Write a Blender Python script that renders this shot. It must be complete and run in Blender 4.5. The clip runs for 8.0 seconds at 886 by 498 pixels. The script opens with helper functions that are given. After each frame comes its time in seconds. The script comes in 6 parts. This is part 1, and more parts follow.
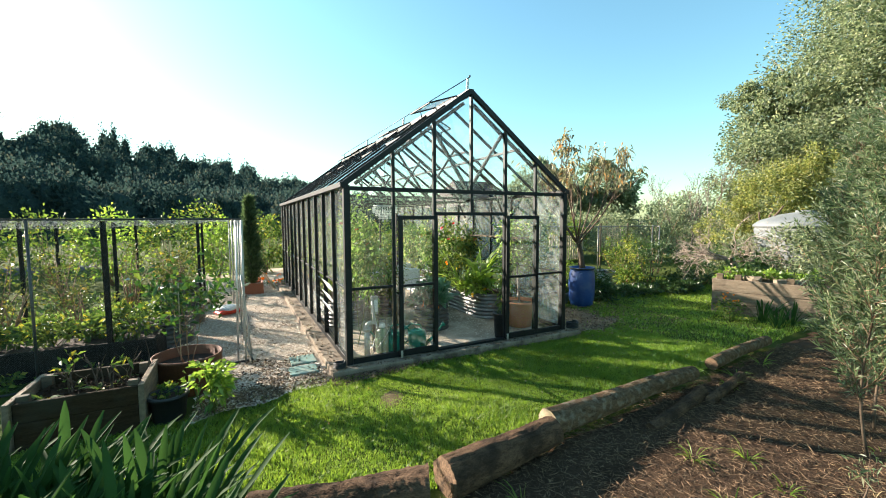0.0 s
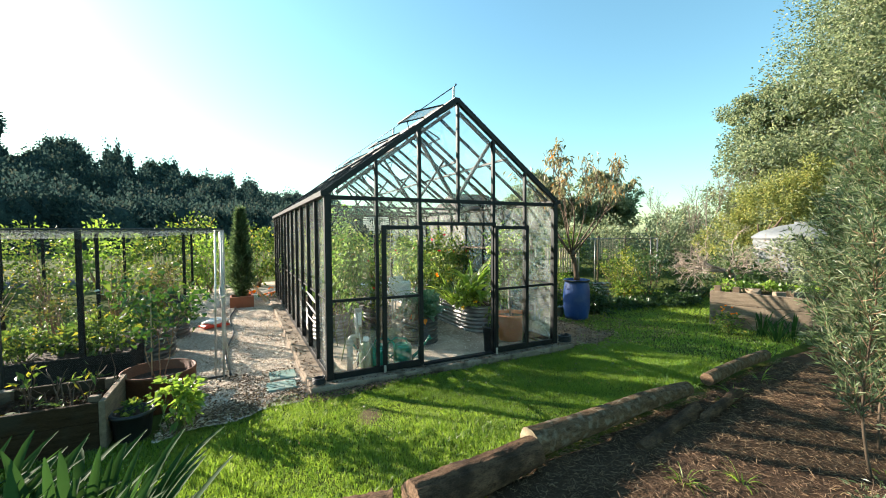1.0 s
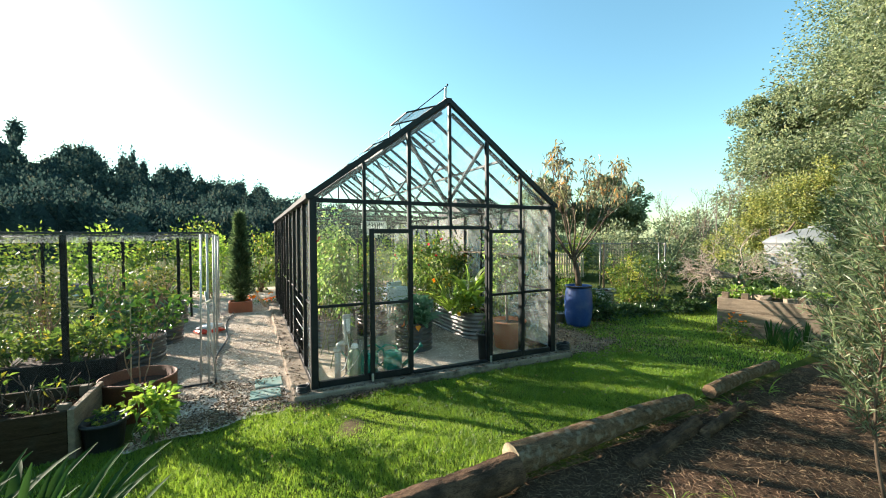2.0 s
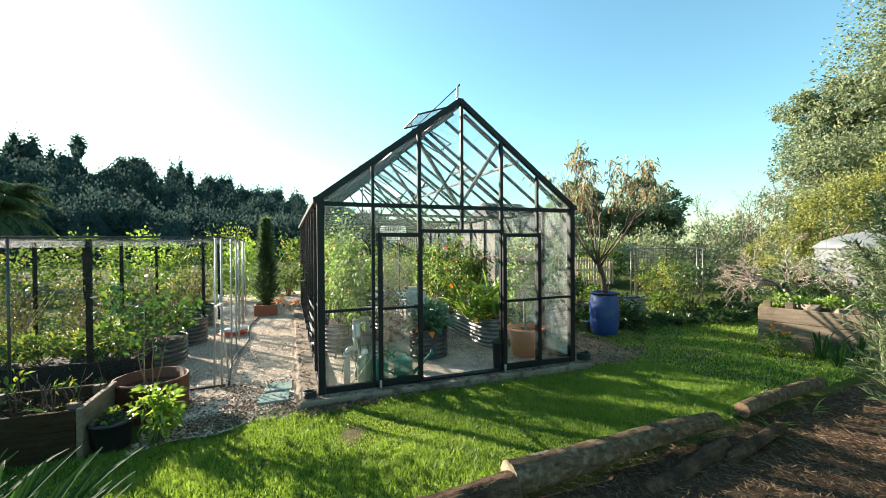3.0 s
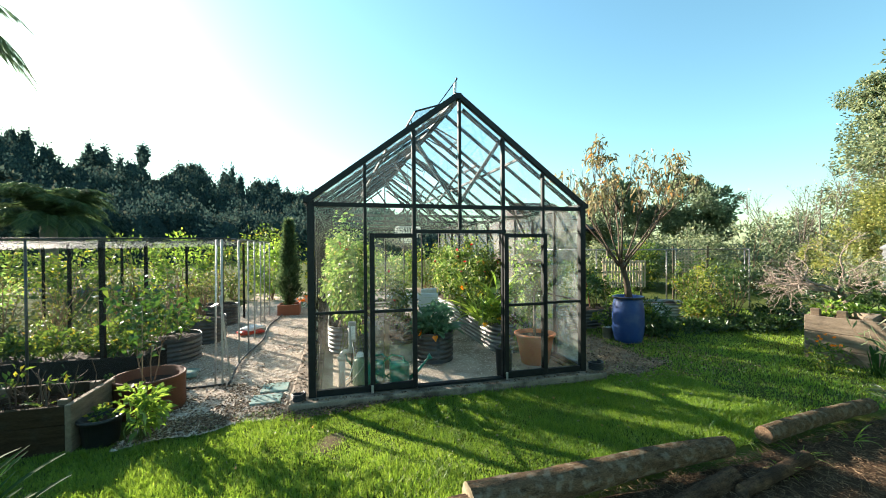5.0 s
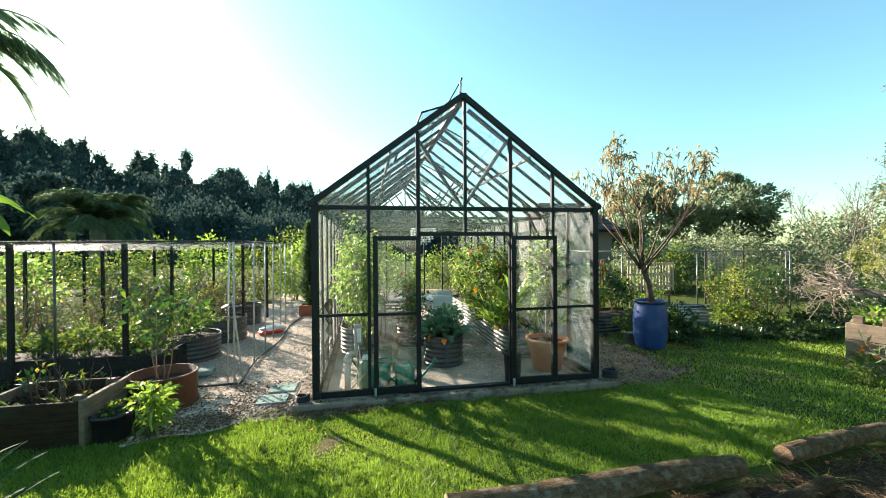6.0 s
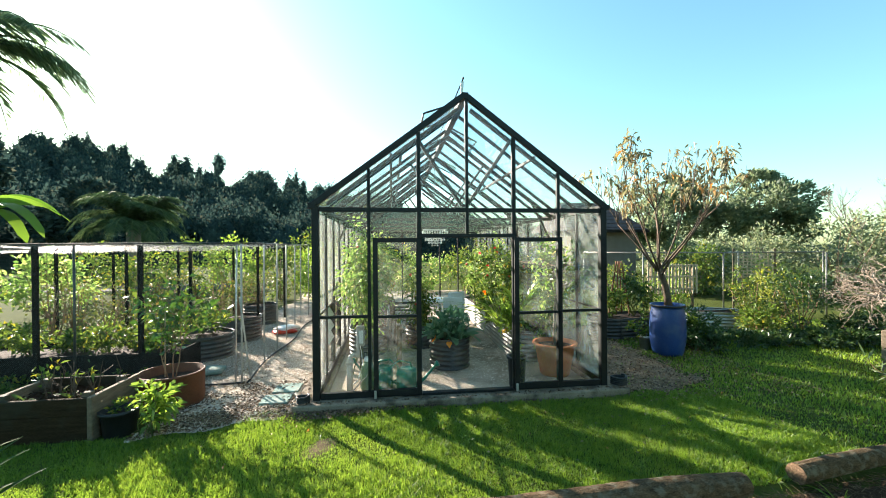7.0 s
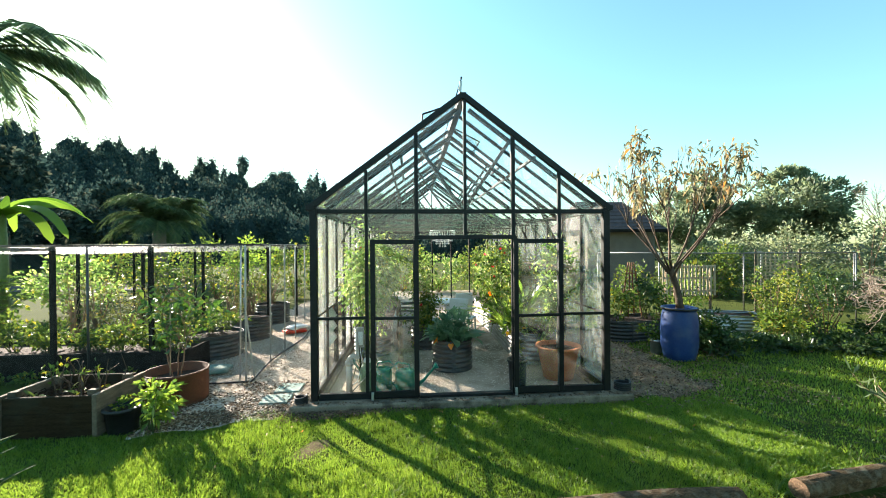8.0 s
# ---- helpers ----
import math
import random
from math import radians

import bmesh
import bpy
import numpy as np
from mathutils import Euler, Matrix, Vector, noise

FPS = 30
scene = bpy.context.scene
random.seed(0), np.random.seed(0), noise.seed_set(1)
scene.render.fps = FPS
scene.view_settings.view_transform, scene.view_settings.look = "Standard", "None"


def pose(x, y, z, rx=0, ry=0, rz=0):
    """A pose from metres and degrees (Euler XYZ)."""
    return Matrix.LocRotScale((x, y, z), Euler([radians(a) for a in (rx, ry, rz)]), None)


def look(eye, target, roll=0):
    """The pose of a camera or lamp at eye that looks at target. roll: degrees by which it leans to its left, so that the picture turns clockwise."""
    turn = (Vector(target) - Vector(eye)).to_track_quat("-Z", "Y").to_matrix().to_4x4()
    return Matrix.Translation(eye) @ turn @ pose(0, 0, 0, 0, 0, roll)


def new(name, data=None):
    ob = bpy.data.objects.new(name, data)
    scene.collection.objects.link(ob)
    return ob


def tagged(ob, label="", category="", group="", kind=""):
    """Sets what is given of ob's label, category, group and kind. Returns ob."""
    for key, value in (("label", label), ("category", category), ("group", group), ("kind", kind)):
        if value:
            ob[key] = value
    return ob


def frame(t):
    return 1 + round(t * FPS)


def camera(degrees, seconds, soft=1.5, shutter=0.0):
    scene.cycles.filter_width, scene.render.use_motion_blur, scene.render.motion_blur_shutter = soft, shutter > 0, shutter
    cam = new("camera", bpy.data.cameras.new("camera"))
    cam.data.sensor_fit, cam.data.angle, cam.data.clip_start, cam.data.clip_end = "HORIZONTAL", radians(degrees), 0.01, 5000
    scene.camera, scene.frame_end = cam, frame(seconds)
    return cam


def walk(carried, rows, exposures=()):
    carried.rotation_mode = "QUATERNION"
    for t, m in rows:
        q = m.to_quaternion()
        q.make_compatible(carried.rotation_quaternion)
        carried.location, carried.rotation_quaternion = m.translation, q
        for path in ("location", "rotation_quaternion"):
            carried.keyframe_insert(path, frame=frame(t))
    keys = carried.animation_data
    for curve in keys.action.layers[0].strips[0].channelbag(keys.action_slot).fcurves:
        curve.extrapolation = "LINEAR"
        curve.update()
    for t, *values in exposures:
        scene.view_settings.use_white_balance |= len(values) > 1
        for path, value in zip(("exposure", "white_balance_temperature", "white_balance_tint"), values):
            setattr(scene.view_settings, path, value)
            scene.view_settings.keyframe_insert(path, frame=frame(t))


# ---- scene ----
cam = camera(95.4, 8.0, soft=1.0)
METRES, EYE, TILT, LEAN, TURN = 2.516, 1.875, 0.0, 0.0, -27.0
ROWS = [
    (0.0, 0.0, 0.0, 0.0, -0.02, -4.22, 0.23),
    (0.5, 0.0446, 0.0295, -0.0147, 0.07, -3.25, 0.33),
    (1.0, 0.091, 0.0637, -0.0232, 0.2, -2.23, 0.31),
    (2.5, 0.251, 0.1709, -0.0365, 3.46, -1.09, 0.36),
    (3.0, 0.3066, 0.2052, -0.042, 6.12, -0.63, 0.36),
    (3.5, 0.3587, 0.2387, -0.0464, 7.94, -0.52, 0.33),
    (4.0, 0.4162, 0.2734, -0.0454, 9.34, -0.48, 0.36),
    (4.5, 0.4686, 0.3007, -0.0442, 10.29, -0.51, 0.37),
    (6.0, 0.6475, 0.3911, -0.032, 16.16, -0.39, 0.42),
    (6.5, 0.7014, 0.423, -0.0283, 18.01, -0.31, 0.42),
    (7.0, 0.7565, 0.4537, -0.0244, 19.7, -0.32, 0.42),
    (7.5, 0.8018, 0.4772, -0.0205, 21.07, -0.36, 0.39),
    (8.0, 0.8536, 0.5089, -0.0136, 22.48, -0.39, 0.44),
]
walk(cam, [(t, pose(-1.284, -5.306, EYE, TILT, LEAN, TURN) @ pose(METRES * x, METRES * y, METRES * z, 90 + pitch, roll, yaw)) for t, x, y, z, yaw, pitch, roll in ROWS],
     [(0.0, 2.04, 6500.0, 5.0), (5.0, 2.04, 6500.0, 5.0), (8.0, 2.22, 6500.0, 5.0)])
scene.cycles.transparent_max_bounces = 32

# ---- light ----
SUN_EL, SUN_AZ = 20.0, 39.0          # degrees; azimuth counted leftwards from +y
sun_dir = Vector((-math.sin(radians(SUN_AZ)) * math.cos(radians(SUN_EL)), math.cos(radians(SUN_AZ)) * math.cos(radians(SUN_EL)), math.sin(radians(SUN_EL))))
world = bpy.data.worlds.new("sky")
scene.world = world
world.use_nodes = True
wn = world.node_tree.nodes
sky = wn.new("ShaderNodeTexSky")
sky.sky_type, sky.sun_disc = "NISHITA", False
sky.sun_elevation, sky.sun_rotation = radians(SUN_EL), radians(-SUN_AZ)
sky.air_density, sky.dust_density, sky.ozone_density = 1.2, 0.6, 2.5
wn["Background"].inputs[1].default_value = 0.081
tone = wn.new("ShaderNodeMix")
tone.data_type, tone.blend_type = "RGBA", "MULTIPLY"
tone.inputs[0].default_value = 1.0
tone.inputs[7].default_value = (0.78, 1.0, 0.92, 1)       # a clear sea-side sky
world.node_tree.links.new(sky.outputs[0], tone.inputs[6])
world.node_tree.links.new(tone.outputs[2], wn["Background"].inputs[0])
sun = new("sun", bpy.data.lights.new("sun", "SUN"))
sun.data.energy, sun.data.angle, sun.data.color = 5.0, radians(0.5), (1.0, 0.845, 0.74)
sun.matrix_world = look(sun_dir * 50, (0, 0, 0))

# ---- materials ----
rng = np.random.default_rng(7)


def material(name, a, b, rough=0.7, scale=6.0, fine=60.0, bump=0.3, metal=0.0, stretch=(1, 1, 1), spec=0.4, island=0.0, stain=None):
    """Two colours mixed by coarse and fine noise, with relief; stain: (colour, scale, amount)."""
    m = bpy.data.materials.new(name)
    m.use_nodes = True
    n, l = m.node_tree.nodes, m.node_tree.links
    p = n["Principled BSDF"]
    tc, mp = n.new("ShaderNodeTexCoord"), n.new("ShaderNodeMapping")
    mp.inputs["Scale"].default_value = stretch
    l.new(tc.outputs["Object"], mp.inputs[0])
    n1, n2 = n.new("ShaderNodeTexNoise"), n.new("ShaderNodeTexNoise")
    n1.inputs["Scale"].default_value, n2.inputs["Scale"].default_value = scale, fine
    n1.inputs["Detail"].default_value, n2.inputs["Detail"].default_value = 5, 3
    l.new(mp.outputs[0], n1.inputs[0]), l.new(mp.outputs[0], n2.inputs[0])
    add = n.new("ShaderNodeMath")
    add.operation = "MULTIPLY_ADD"
    add.inputs[1].default_value = 0.5
    l.new(n2.outputs[0], add.inputs[0])
    half = n.new("ShaderNodeMath")
    half.operation = "MULTIPLY"
    half.inputs[1].default_value = 0.5
    l.new(n1.outputs[0], half.inputs[0])
    l.new(half.outputs[0], add.inputs[2])
    fac = add.outputs[0]
    if island:
        g = n.new("ShaderNodeNewGeometry")
        mx = n.new("ShaderNodeMix")
        mx.inputs[0].default_value = island
        l.new(fac, mx.inputs[2]), l.new(g.outputs["Random Per Island"], mx.inputs[3])
        fac = mx.outputs[0]
    r = n.new("ShaderNodeValToRGB")
    r.color_ramp.elements[0].position, r.color_ramp.elements[1].position = (0.3, 0.7) if not island else (0.12, 0.88)
    r.color_ramp.elements[0].color, r.color_ramp.elements[1].color = (*a, 1), (*b, 1)
    l.new(fac, r.inputs[0])
    col = r.outputs[0]
    if stain:
        n3, r3, m3 = n.new("ShaderNodeTexNoise"), n.new("ShaderNodeValToRGB"), n.new("ShaderNodeMix")
        n3.inputs["Scale"].default_value, n3.inputs["Detail"].default_value = stain[1], 6
        l.new(tc.outputs["Object"], n3.inputs[0])
        r3.color_ramp.elements[0].position, r3.color_ramp.elements[1].position = 0.5, 0.66
        r3.color_ramp.elements[1].color = (stain[2],) * 3 + (1,)
        l.new(n3.outputs[0], r3.inputs[0]), l.new(r3.outputs[0], m3.inputs[0])
        m3.data_type = "RGBA"
        m3.inputs[7].default_value = (*stain[0], 1)
        l.new(col, m3.inputs[6])
        col = m3.outputs[2]
    l.new(col, p.inputs["Base Color"])
    p.inputs["Roughness"].default_value, p.inputs["Metallic"].default_value = rough, metal
    p.inputs["Specular IOR Level"].default_value = spec
    if bump:
        bp = n.new("ShaderNodeBump")
        bp.inputs["Strength"].default_value, bp.inputs["Distance"].default_value = bump, 0.02
        l.new(add.outputs[0], bp.inputs["Height"]), l.new(bp.outputs[0], p.inputs["Normal"])
    return m


def leaf_material(name, a, b, trans=0.4, rough=0.4, c=None, gloss=0.45):
    """Leaves: each its own shade between a and b (now and then c), lit through as well as from the front."""
    m = bpy.data.materials.new(name)
    m.use_nodes = True
    n, l = m.node_tree.nodes, m.node_tree.links
    p, out = n["Principled BSDF"], n["Material Output"]
    g, r = n.new("ShaderNodeNewGeometry"), n.new("ShaderNodeValToRGB")
    r.color_ramp.elements[0].color, r.color_ramp.elements[1].color = (*a, 1), (*b, 1)
    if c:
        r.color_ramp.elements[1].position = 0.86
        r.color_ramp.elements.new(0.93).color = (*c, 1)
    l.new(g.outputs["Random Per Island"], r.inputs[0]), l.new(r.outputs[0], p.inputs["Base Color"])
    p.inputs["Roughness"].default_value, p.inputs["Specular IOR Level"].default_value = rough, gloss
    t, mx = n.new("ShaderNodeBsdfTranslucent"), n.new("ShaderNodeMixShader")
    hs = n.new("ShaderNodeHueSaturation")
    hs.inputs["Hue"].default_value, hs.inputs["Saturation"].default_value, hs.inputs["Value"].default_value = 0.485, 1.1, 2.2
    l.new(r.outputs[0], hs.inputs["Color"]), l.new(hs.outputs[0], t.inputs[0])
    mx.inputs[0].default_value = trans
    l.new(p.outputs[0], mx.inputs[1]), l.new(t.outputs[0], mx.inputs[2]), l.new(mx.outputs[0], out.inputs[0])
    return m


def glass_material(name, film, tint=(0.985, 0.995, 0.99)):
    """Thin greenhouse glass: clear, with mirror gloss and a streaky film of dust and algae of up to that strength."""
    m = bpy.data.materials.new(name)
    m.use_nodes = True
    n, l = m.node_tree.nodes, m.node_tree.links
    out = n["Material Output"]
    n.remove(n["Principled BSDF"])
    tr, gl, mx = n.new("ShaderNodeBsdfTransparent"), n.new("ShaderNodeBsdfGlossy"), n.new("ShaderNodeMixShader")
    tr.inputs[0].default_value = (*tint, 1)
    gl.inputs["Roughness"].default_value = 0.02
    fr, pw = n.new("ShaderNodeLayerWeight"), n.new("ShaderNodeMath")
    fr.inputs[0].default_value = 0.5
    pw.operation = "POWER"
    pw.inputs[1].default_value = 4.0
    sc = n.new("ShaderNodeMath")
    sc.operation = "MULTIPLY_ADD"
    sc.inputs[1].default_value, sc.inputs[2].default_value = 0.6, 0.025
    l.new(fr.outputs["Facing"], pw.inputs[0]), l.new(pw.outputs[0], sc.inputs[0])
    l.new(sc.outputs[0], mx.inputs[0]), l.new(tr.outputs[0], mx.inputs[1]), l.new(gl.outputs[0], mx.inputs[2])
    df, tl, dm, fm = n.new("ShaderNodeBsdfDiffuse"), n.new("ShaderNodeBsdfTranslucent"), n.new("ShaderNodeMixShader"), n.new("ShaderNodeMixShader")
    df.inputs[0].default_value = tl.inputs[0].default_value = (0.8, 0.82, 0.78, 1)
    dm.inputs[0].default_value = 0.75
    l.new(df.outputs[0], dm.inputs[1]), l.new(tl.outputs[0], dm.inputs[2])
    tc, mp = n.new("ShaderNodeTexCoord"), n.new("ShaderNodeMapping")
    mp.inputs["Scale"].default_value = (2.2, 2.2, 0.9)
    nz, r = n.new("ShaderNodeTexNoise"), n.new("ShaderNodeMapRange")
    nz.inputs["Scale"].default_value, nz.inputs["Detail"].default_value = 2.0, 6
    l.new(tc.outputs["Object"], mp.inputs[0]), l.new(mp.outputs[0], nz.inputs[0])
    for k, v in zip((1, 2, 3, 4), (0.35, 0.75, film * 0.25, film)):
        r.inputs[k].default_value = v
    l.new(nz.outputs[0], r.inputs[0]), l.new(r.outputs[0], fm.inputs[0])
    l.new(mx.outputs[0], fm.inputs[1]), l.new(dm.outputs[0], fm.inputs[2]), l.new(fm.outputs[0], out.inputs[0])
    return m


def net_material(name, pitch, thread, colour):
    """Knitted bird net: diamond holes between threads, in metres."""
    m = bpy.data.materials.new(name)
    m.use_nodes = True
    n, l = m.node_tree.nodes, m.node_tree.links
    out, p = n["Material Output"], n["Principled BSDF"]
    p.inputs["Base Color"].default_value, p.inputs["Roughness"].default_value = (*colour, 1), 0.5
    uv, sp = n.new("ShaderNodeUVMap"), n.new("ShaderNodeSeparateXYZ")
    l.new(uv.outputs[0], sp.inputs[0])
    lines = []
    for op in ("ADD", "SUBTRACT"):
        s, md, cp = n.new("ShaderNodeMath"), n.new("ShaderNodeMath"), n.new("ShaderNodeMath")
        s.operation, md.operation, cp.operation = op, "PINGPONG", "LESS_THAN"
        l.new(sp.outputs[0], s.inputs[0]), l.new(sp.outputs[1], s.inputs[1]), l.new(s.outputs[0], md.inputs[0])
        md.inputs[1].default_value, cp.inputs[1].default_value = pitch, thread
        l.new(md.outputs[0], cp.inputs[0])
        lines.append(cp)
    mxm = n.new("ShaderNodeMath")
    mxm.operation = "MAXIMUM"
    l.new(lines[0].outputs[0], mxm.inputs[0]), l.new(lines[1].outputs[0], mxm.inputs[1])
    tr, mx = n.new("ShaderNodeBsdfTransparent"), n.new("ShaderNodeMixShader")
    l.new(mxm.outputs[0], mx.inputs[0]), l.new(tr.outputs[0], mx.inputs[1]), l.new(p.outputs[0], mx.inputs[2]), l.new(mx.outputs[0], out.inputs[0])
    return m


M_turf = material("turf_soil", (0.035, 0.05, 0.012), (0.09, 0.11, 0.03), 1.0, 1.5, 40, 0.6, spec=0.03)
M_gravel = material("gravel_bed", (0.28, 0.215, 0.155), (0.58, 0.49, 0.38), 0.95, 2.0, 120, 0.9, stain=((0.12, 0.08, 0.05), 1.3, 0.7))
M_stone = material("gravel_stones", (0.31, 0.245, 0.18), (0.8, 0.7, 0.56), 0.85, 20, 90, 0.2, island=0.65)
M_earth = material("worn_earth", (0.13, 0.09, 0.055), (0.3, 0.225, 0.15), 0.95, 8, 60, 0.8)
M_worn = material("trodden_soil", (0.075, 0.055, 0.028), (0.19, 0.145, 0.08), 0.95, 14, 70, 0.9, spec=0.1)
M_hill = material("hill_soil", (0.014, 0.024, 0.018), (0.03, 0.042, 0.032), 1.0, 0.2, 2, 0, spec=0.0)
# solid cores behind the forest leaves, distance haze mixed into their blue-green
M_crown = material("haze_blue_crown_core", (0.016, 0.03, 0.029), (0.045, 0.066, 0.058), 1.0, 0.6, 3.5, 1.0, spec=0.0)
M_mulch = material("bark_mulch", (0.026, 0.016, 0.01), (0.09, 0.056, 0.033), 0.95, 3.0, 70, 1.0, spec=0.1)
M_straw = material("dry_needles", (0.045, 0.026, 0.014), (0.22, 0.148, 0.083), 0.9, 8, 40, 0, island=0.9)
M_litter = material("fallen_leaf_litter", (0.12, 0.07, 0.035), (0.42, 0.3, 0.18), 0.9, 8, 40, 0, island=0.9)
M_bits = material("bark_bits", (0.05, 0.03, 0.017), (0.3, 0.2, 0.12), 0.9, 8, 40, 0, island=0.9)
M_soil = material("soil", (0.018, 0.01, 0.006), (0.065, 0.036, 0.02), 0.95, 8, 60, 1.0)
M_concrete = material("concrete", (0.14, 0.105, 0.07), (0.33, 0.265, 0.19), 0.9, 3, 70, 0.5, stain=((0.07, 0.052, 0.034), 4.5, 0.9))
M_black = material("black_coated_aluminium", (0.006, 0.0065, 0.007), (0.012, 0.013, 0.013), 0.5, 3, 40, 0.04, spec=0.25, stain=((0.03, 0.03, 0.027), 5, 0.3))
M_iron = material("weathered_grey_rafter", (0.022, 0.02, 0.018), (0.06, 0.05, 0.042), 0.6, 6, 40, 0.15)
M_white = material("white_paint", (0.68, 0.68, 0.66), (0.82, 0.82, 0.8), 0.5, 4, 30, 0.05)
M_glass = glass_material("clear_glass", 0.015)
M_hazy = glass_material("dusty_glass", 0.033)
M_sunny = glass_material("algae_filmed_glass", 0.26)
M_wash = glass_material("shade_washed_glass", 0.38)
M_wood = material("weathered_timber", (0.07, 0.048, 0.03), (0.2, 0.145, 0.09), 0.85, 3, 30, 0.5, stretch=(1, 1, 9), stain=((0.05, 0.05, 0.03), 3, 0.6))
# bed's front and back planks: shade put into the colour; lit ends use weathered_board
M_wood_shaded = material("weathered_shaded_plank", (0.02, 0.012, 0.006), (0.065, 0.042, 0.022), 0.9, 3, 30, 0.5, spec=0.08, stretch=(1, 9, 9), stain=((0.05, 0.045, 0.03), 3, 0.6))
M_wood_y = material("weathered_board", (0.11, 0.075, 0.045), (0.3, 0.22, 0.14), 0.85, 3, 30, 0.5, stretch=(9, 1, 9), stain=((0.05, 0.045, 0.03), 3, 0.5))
M_cut = material("cut_timber_end", (0.3, 0.22, 0.13), (0.5, 0.4, 0.26), 0.8, 12, 50, 0.3)
M_picket = material("pale_dry_timber", (0.33, 0.265, 0.17), (0.52, 0.43, 0.3), 0.8, 6, 50, 0.3)
M_bark = material("log_bark", (0.016, 0.009, 0.005), (0.17, 0.105, 0.062), 0.9, 11, 60, 1.0, spec=0.15, stretch=(1, 3, 3), stain=((0.02, 0.014, 0.01), 4, 0.7))
M_logpale = material("peeled_log", (0.022, 0.013, 0.007), (0.19, 0.125, 0.07), 0.9, 9, 60, 1.0, stretch=(1, 3, 3), spec=0.15, stain=((0.3, 0.27, 0.2), 14, 0.4))
M_oldcut = material("weathered_log_end", (0.06, 0.035, 0.02), (0.26, 0.16, 0.09), 0.9, 14, 60, 0.9, stain=((0.02, 0.013, 0.01), 9, 0.8))
M_trunk = material("grey_bark", (0.09, 0.075, 0.06), (0.24, 0.2, 0.16), 0.9, 9, 50, 0.6, stretch=(4, 4, 1))
M_twig = material("pale_twig", (0.18, 0.14, 0.105), (0.38, 0.31, 0.25), 0.8, 9, 50, 0.3)
M_redtwig = material("brown_twig", (0.16, 0.09, 0.05), (0.32, 0.2, 0.12), 0.8, 9, 50, 0.3)
M_bough = material("dark_twig", (0.045, 0.03, 0.02), (0.14, 0.095, 0.06), 0.85, 9, 50, 0.3)
M_plank = material("grey_tan_plank", (0.11, 0.082, 0.055), (0.3, 0.235, 0.16), 0.85, 3, 30, 0.5, stretch=(1, 9, 9), stain=((0.05, 0.04, 0.03), 3, 0.5))
M_stem = material("green_stem", (0.06, 0.09, 0.02), (0.14, 0.17, 0.05), 0.6, 9, 50, 0.1)
M_zinc = material("galvanised_steel", (0.4, 0.41, 0.41), (0.62, 0.62, 0.6), 0.38, 9, 60, 0.05, metal=0.8)
M_midsteel = material("weathered_corrugated_steel", (0.13, 0.13, 0.125), (0.26, 0.26, 0.25), 0.42, 6, 50, 0.05, metal=0.6, stain=((0.08, 0.07, 0.06), 4, 0.5))
M_slate = material("dark_corrugated_steel", (0.035, 0.036, 0.036), (0.075, 0.075, 0.072), 0.4, 4, 50, 0.05, metal=0.2, stain=((0.12, 0.1, 0.08), 4, 0.5))
M_corten = material("rusted_steel", (0.09, 0.034, 0.017), (0.2, 0.075, 0.034), 0.75, 5, 60, 0.25)
M_terra = material("terracotta", (0.42, 0.12, 0.045), (0.56, 0.19, 0.075), 0.8, 5, 50, 0.15, stain=((0.4, 0.28, 0.18), 3, 0.3))
M_redpot = material("red_planter", (0.3, 0.09, 0.045), (0.4, 0.13, 0.06), 0.7, 5, 50, 0.15)
M_blue = material("blue_plastic", (0.008, 0.034, 0.145), (0.015, 0.056, 0.2), 0.45, 3, 40, 0.06, stain=((0.08, 0.12, 0.2), 4, 0.35))
M_plastic = material("black_plastic", (0.012, 0.012, 0.012), (0.03, 0.03, 0.03), 0.5, 5, 40, 0.1)
M_greenplastic = material("green_plastic", (0.01, 0.14, 0.1), (0.02, 0.2, 0.14), 0.35, 4, 40, 0.03)
M_tankgreen = material("dull_green_plastic", (0.11, 0.17, 0.1), (0.2, 0.27, 0.17), 0.45, 5, 50, 0.05)
M_jade = material("pale_green_slab", (0.11, 0.2, 0.165), (0.22, 0.32, 0.275), 0.75, 5, 50, 0.2, stain=((0.3, 0.26, 0.2), 5, 0.5))
M_pvc = material("grey_pvc_pipe", (0.3, 0.29, 0.26), (0.42, 0.41, 0.37), 0.45, 5, 50, 0.03)
M_postdark = material("tarred_post", (0.01, 0.009, 0.008), (0.032, 0.028, 0.024), 0.9, 5, 40, 0.4, spec=0.08)
M_net = net_material("bird_net", 0.013, 0.0006, (0.07, 0.07, 0.065))
M_nettop = net_material("bird_net_top", 0.012, 0.0008, (0.16, 0.16, 0.15))
M_orange = leaf_material("orange_petals", (0.7, 0.16, 0.01), (0.85, 0.35, 0.02), 0.3)
M_redfruit = material("red_fruit", (0.5, 0.02, 0.01), (0.65, 0.06, 0.02), 0.3, 5, 40, 0)
M_roof = material("dark_roof_tile", (0.05, 0.035, 0.035), (0.11, 0.08, 0.08), 0.8, 5, 40, 0.3)
M_render = material("plaster_wall", (0.13, 0.11, 0.09), (0.2, 0.17, 0.14), 0.9, 3, 40, 0.2)
M_tank = material("white_water_tank", (0.1, 0.11, 0.115), (0.17, 0.185, 0.185), 0.6, 2, 30, 0.05, stain=((0.22, 0.23, 0.2), 1.5, 0.4))
L_grass = leaf_material("grass_blades", (0.036, 0.1, 0.014), (0.225, 0.315, 0.06), 0.58, 0.4)
gn, gl = L_grass.node_tree.nodes, L_grass.node_tree.links
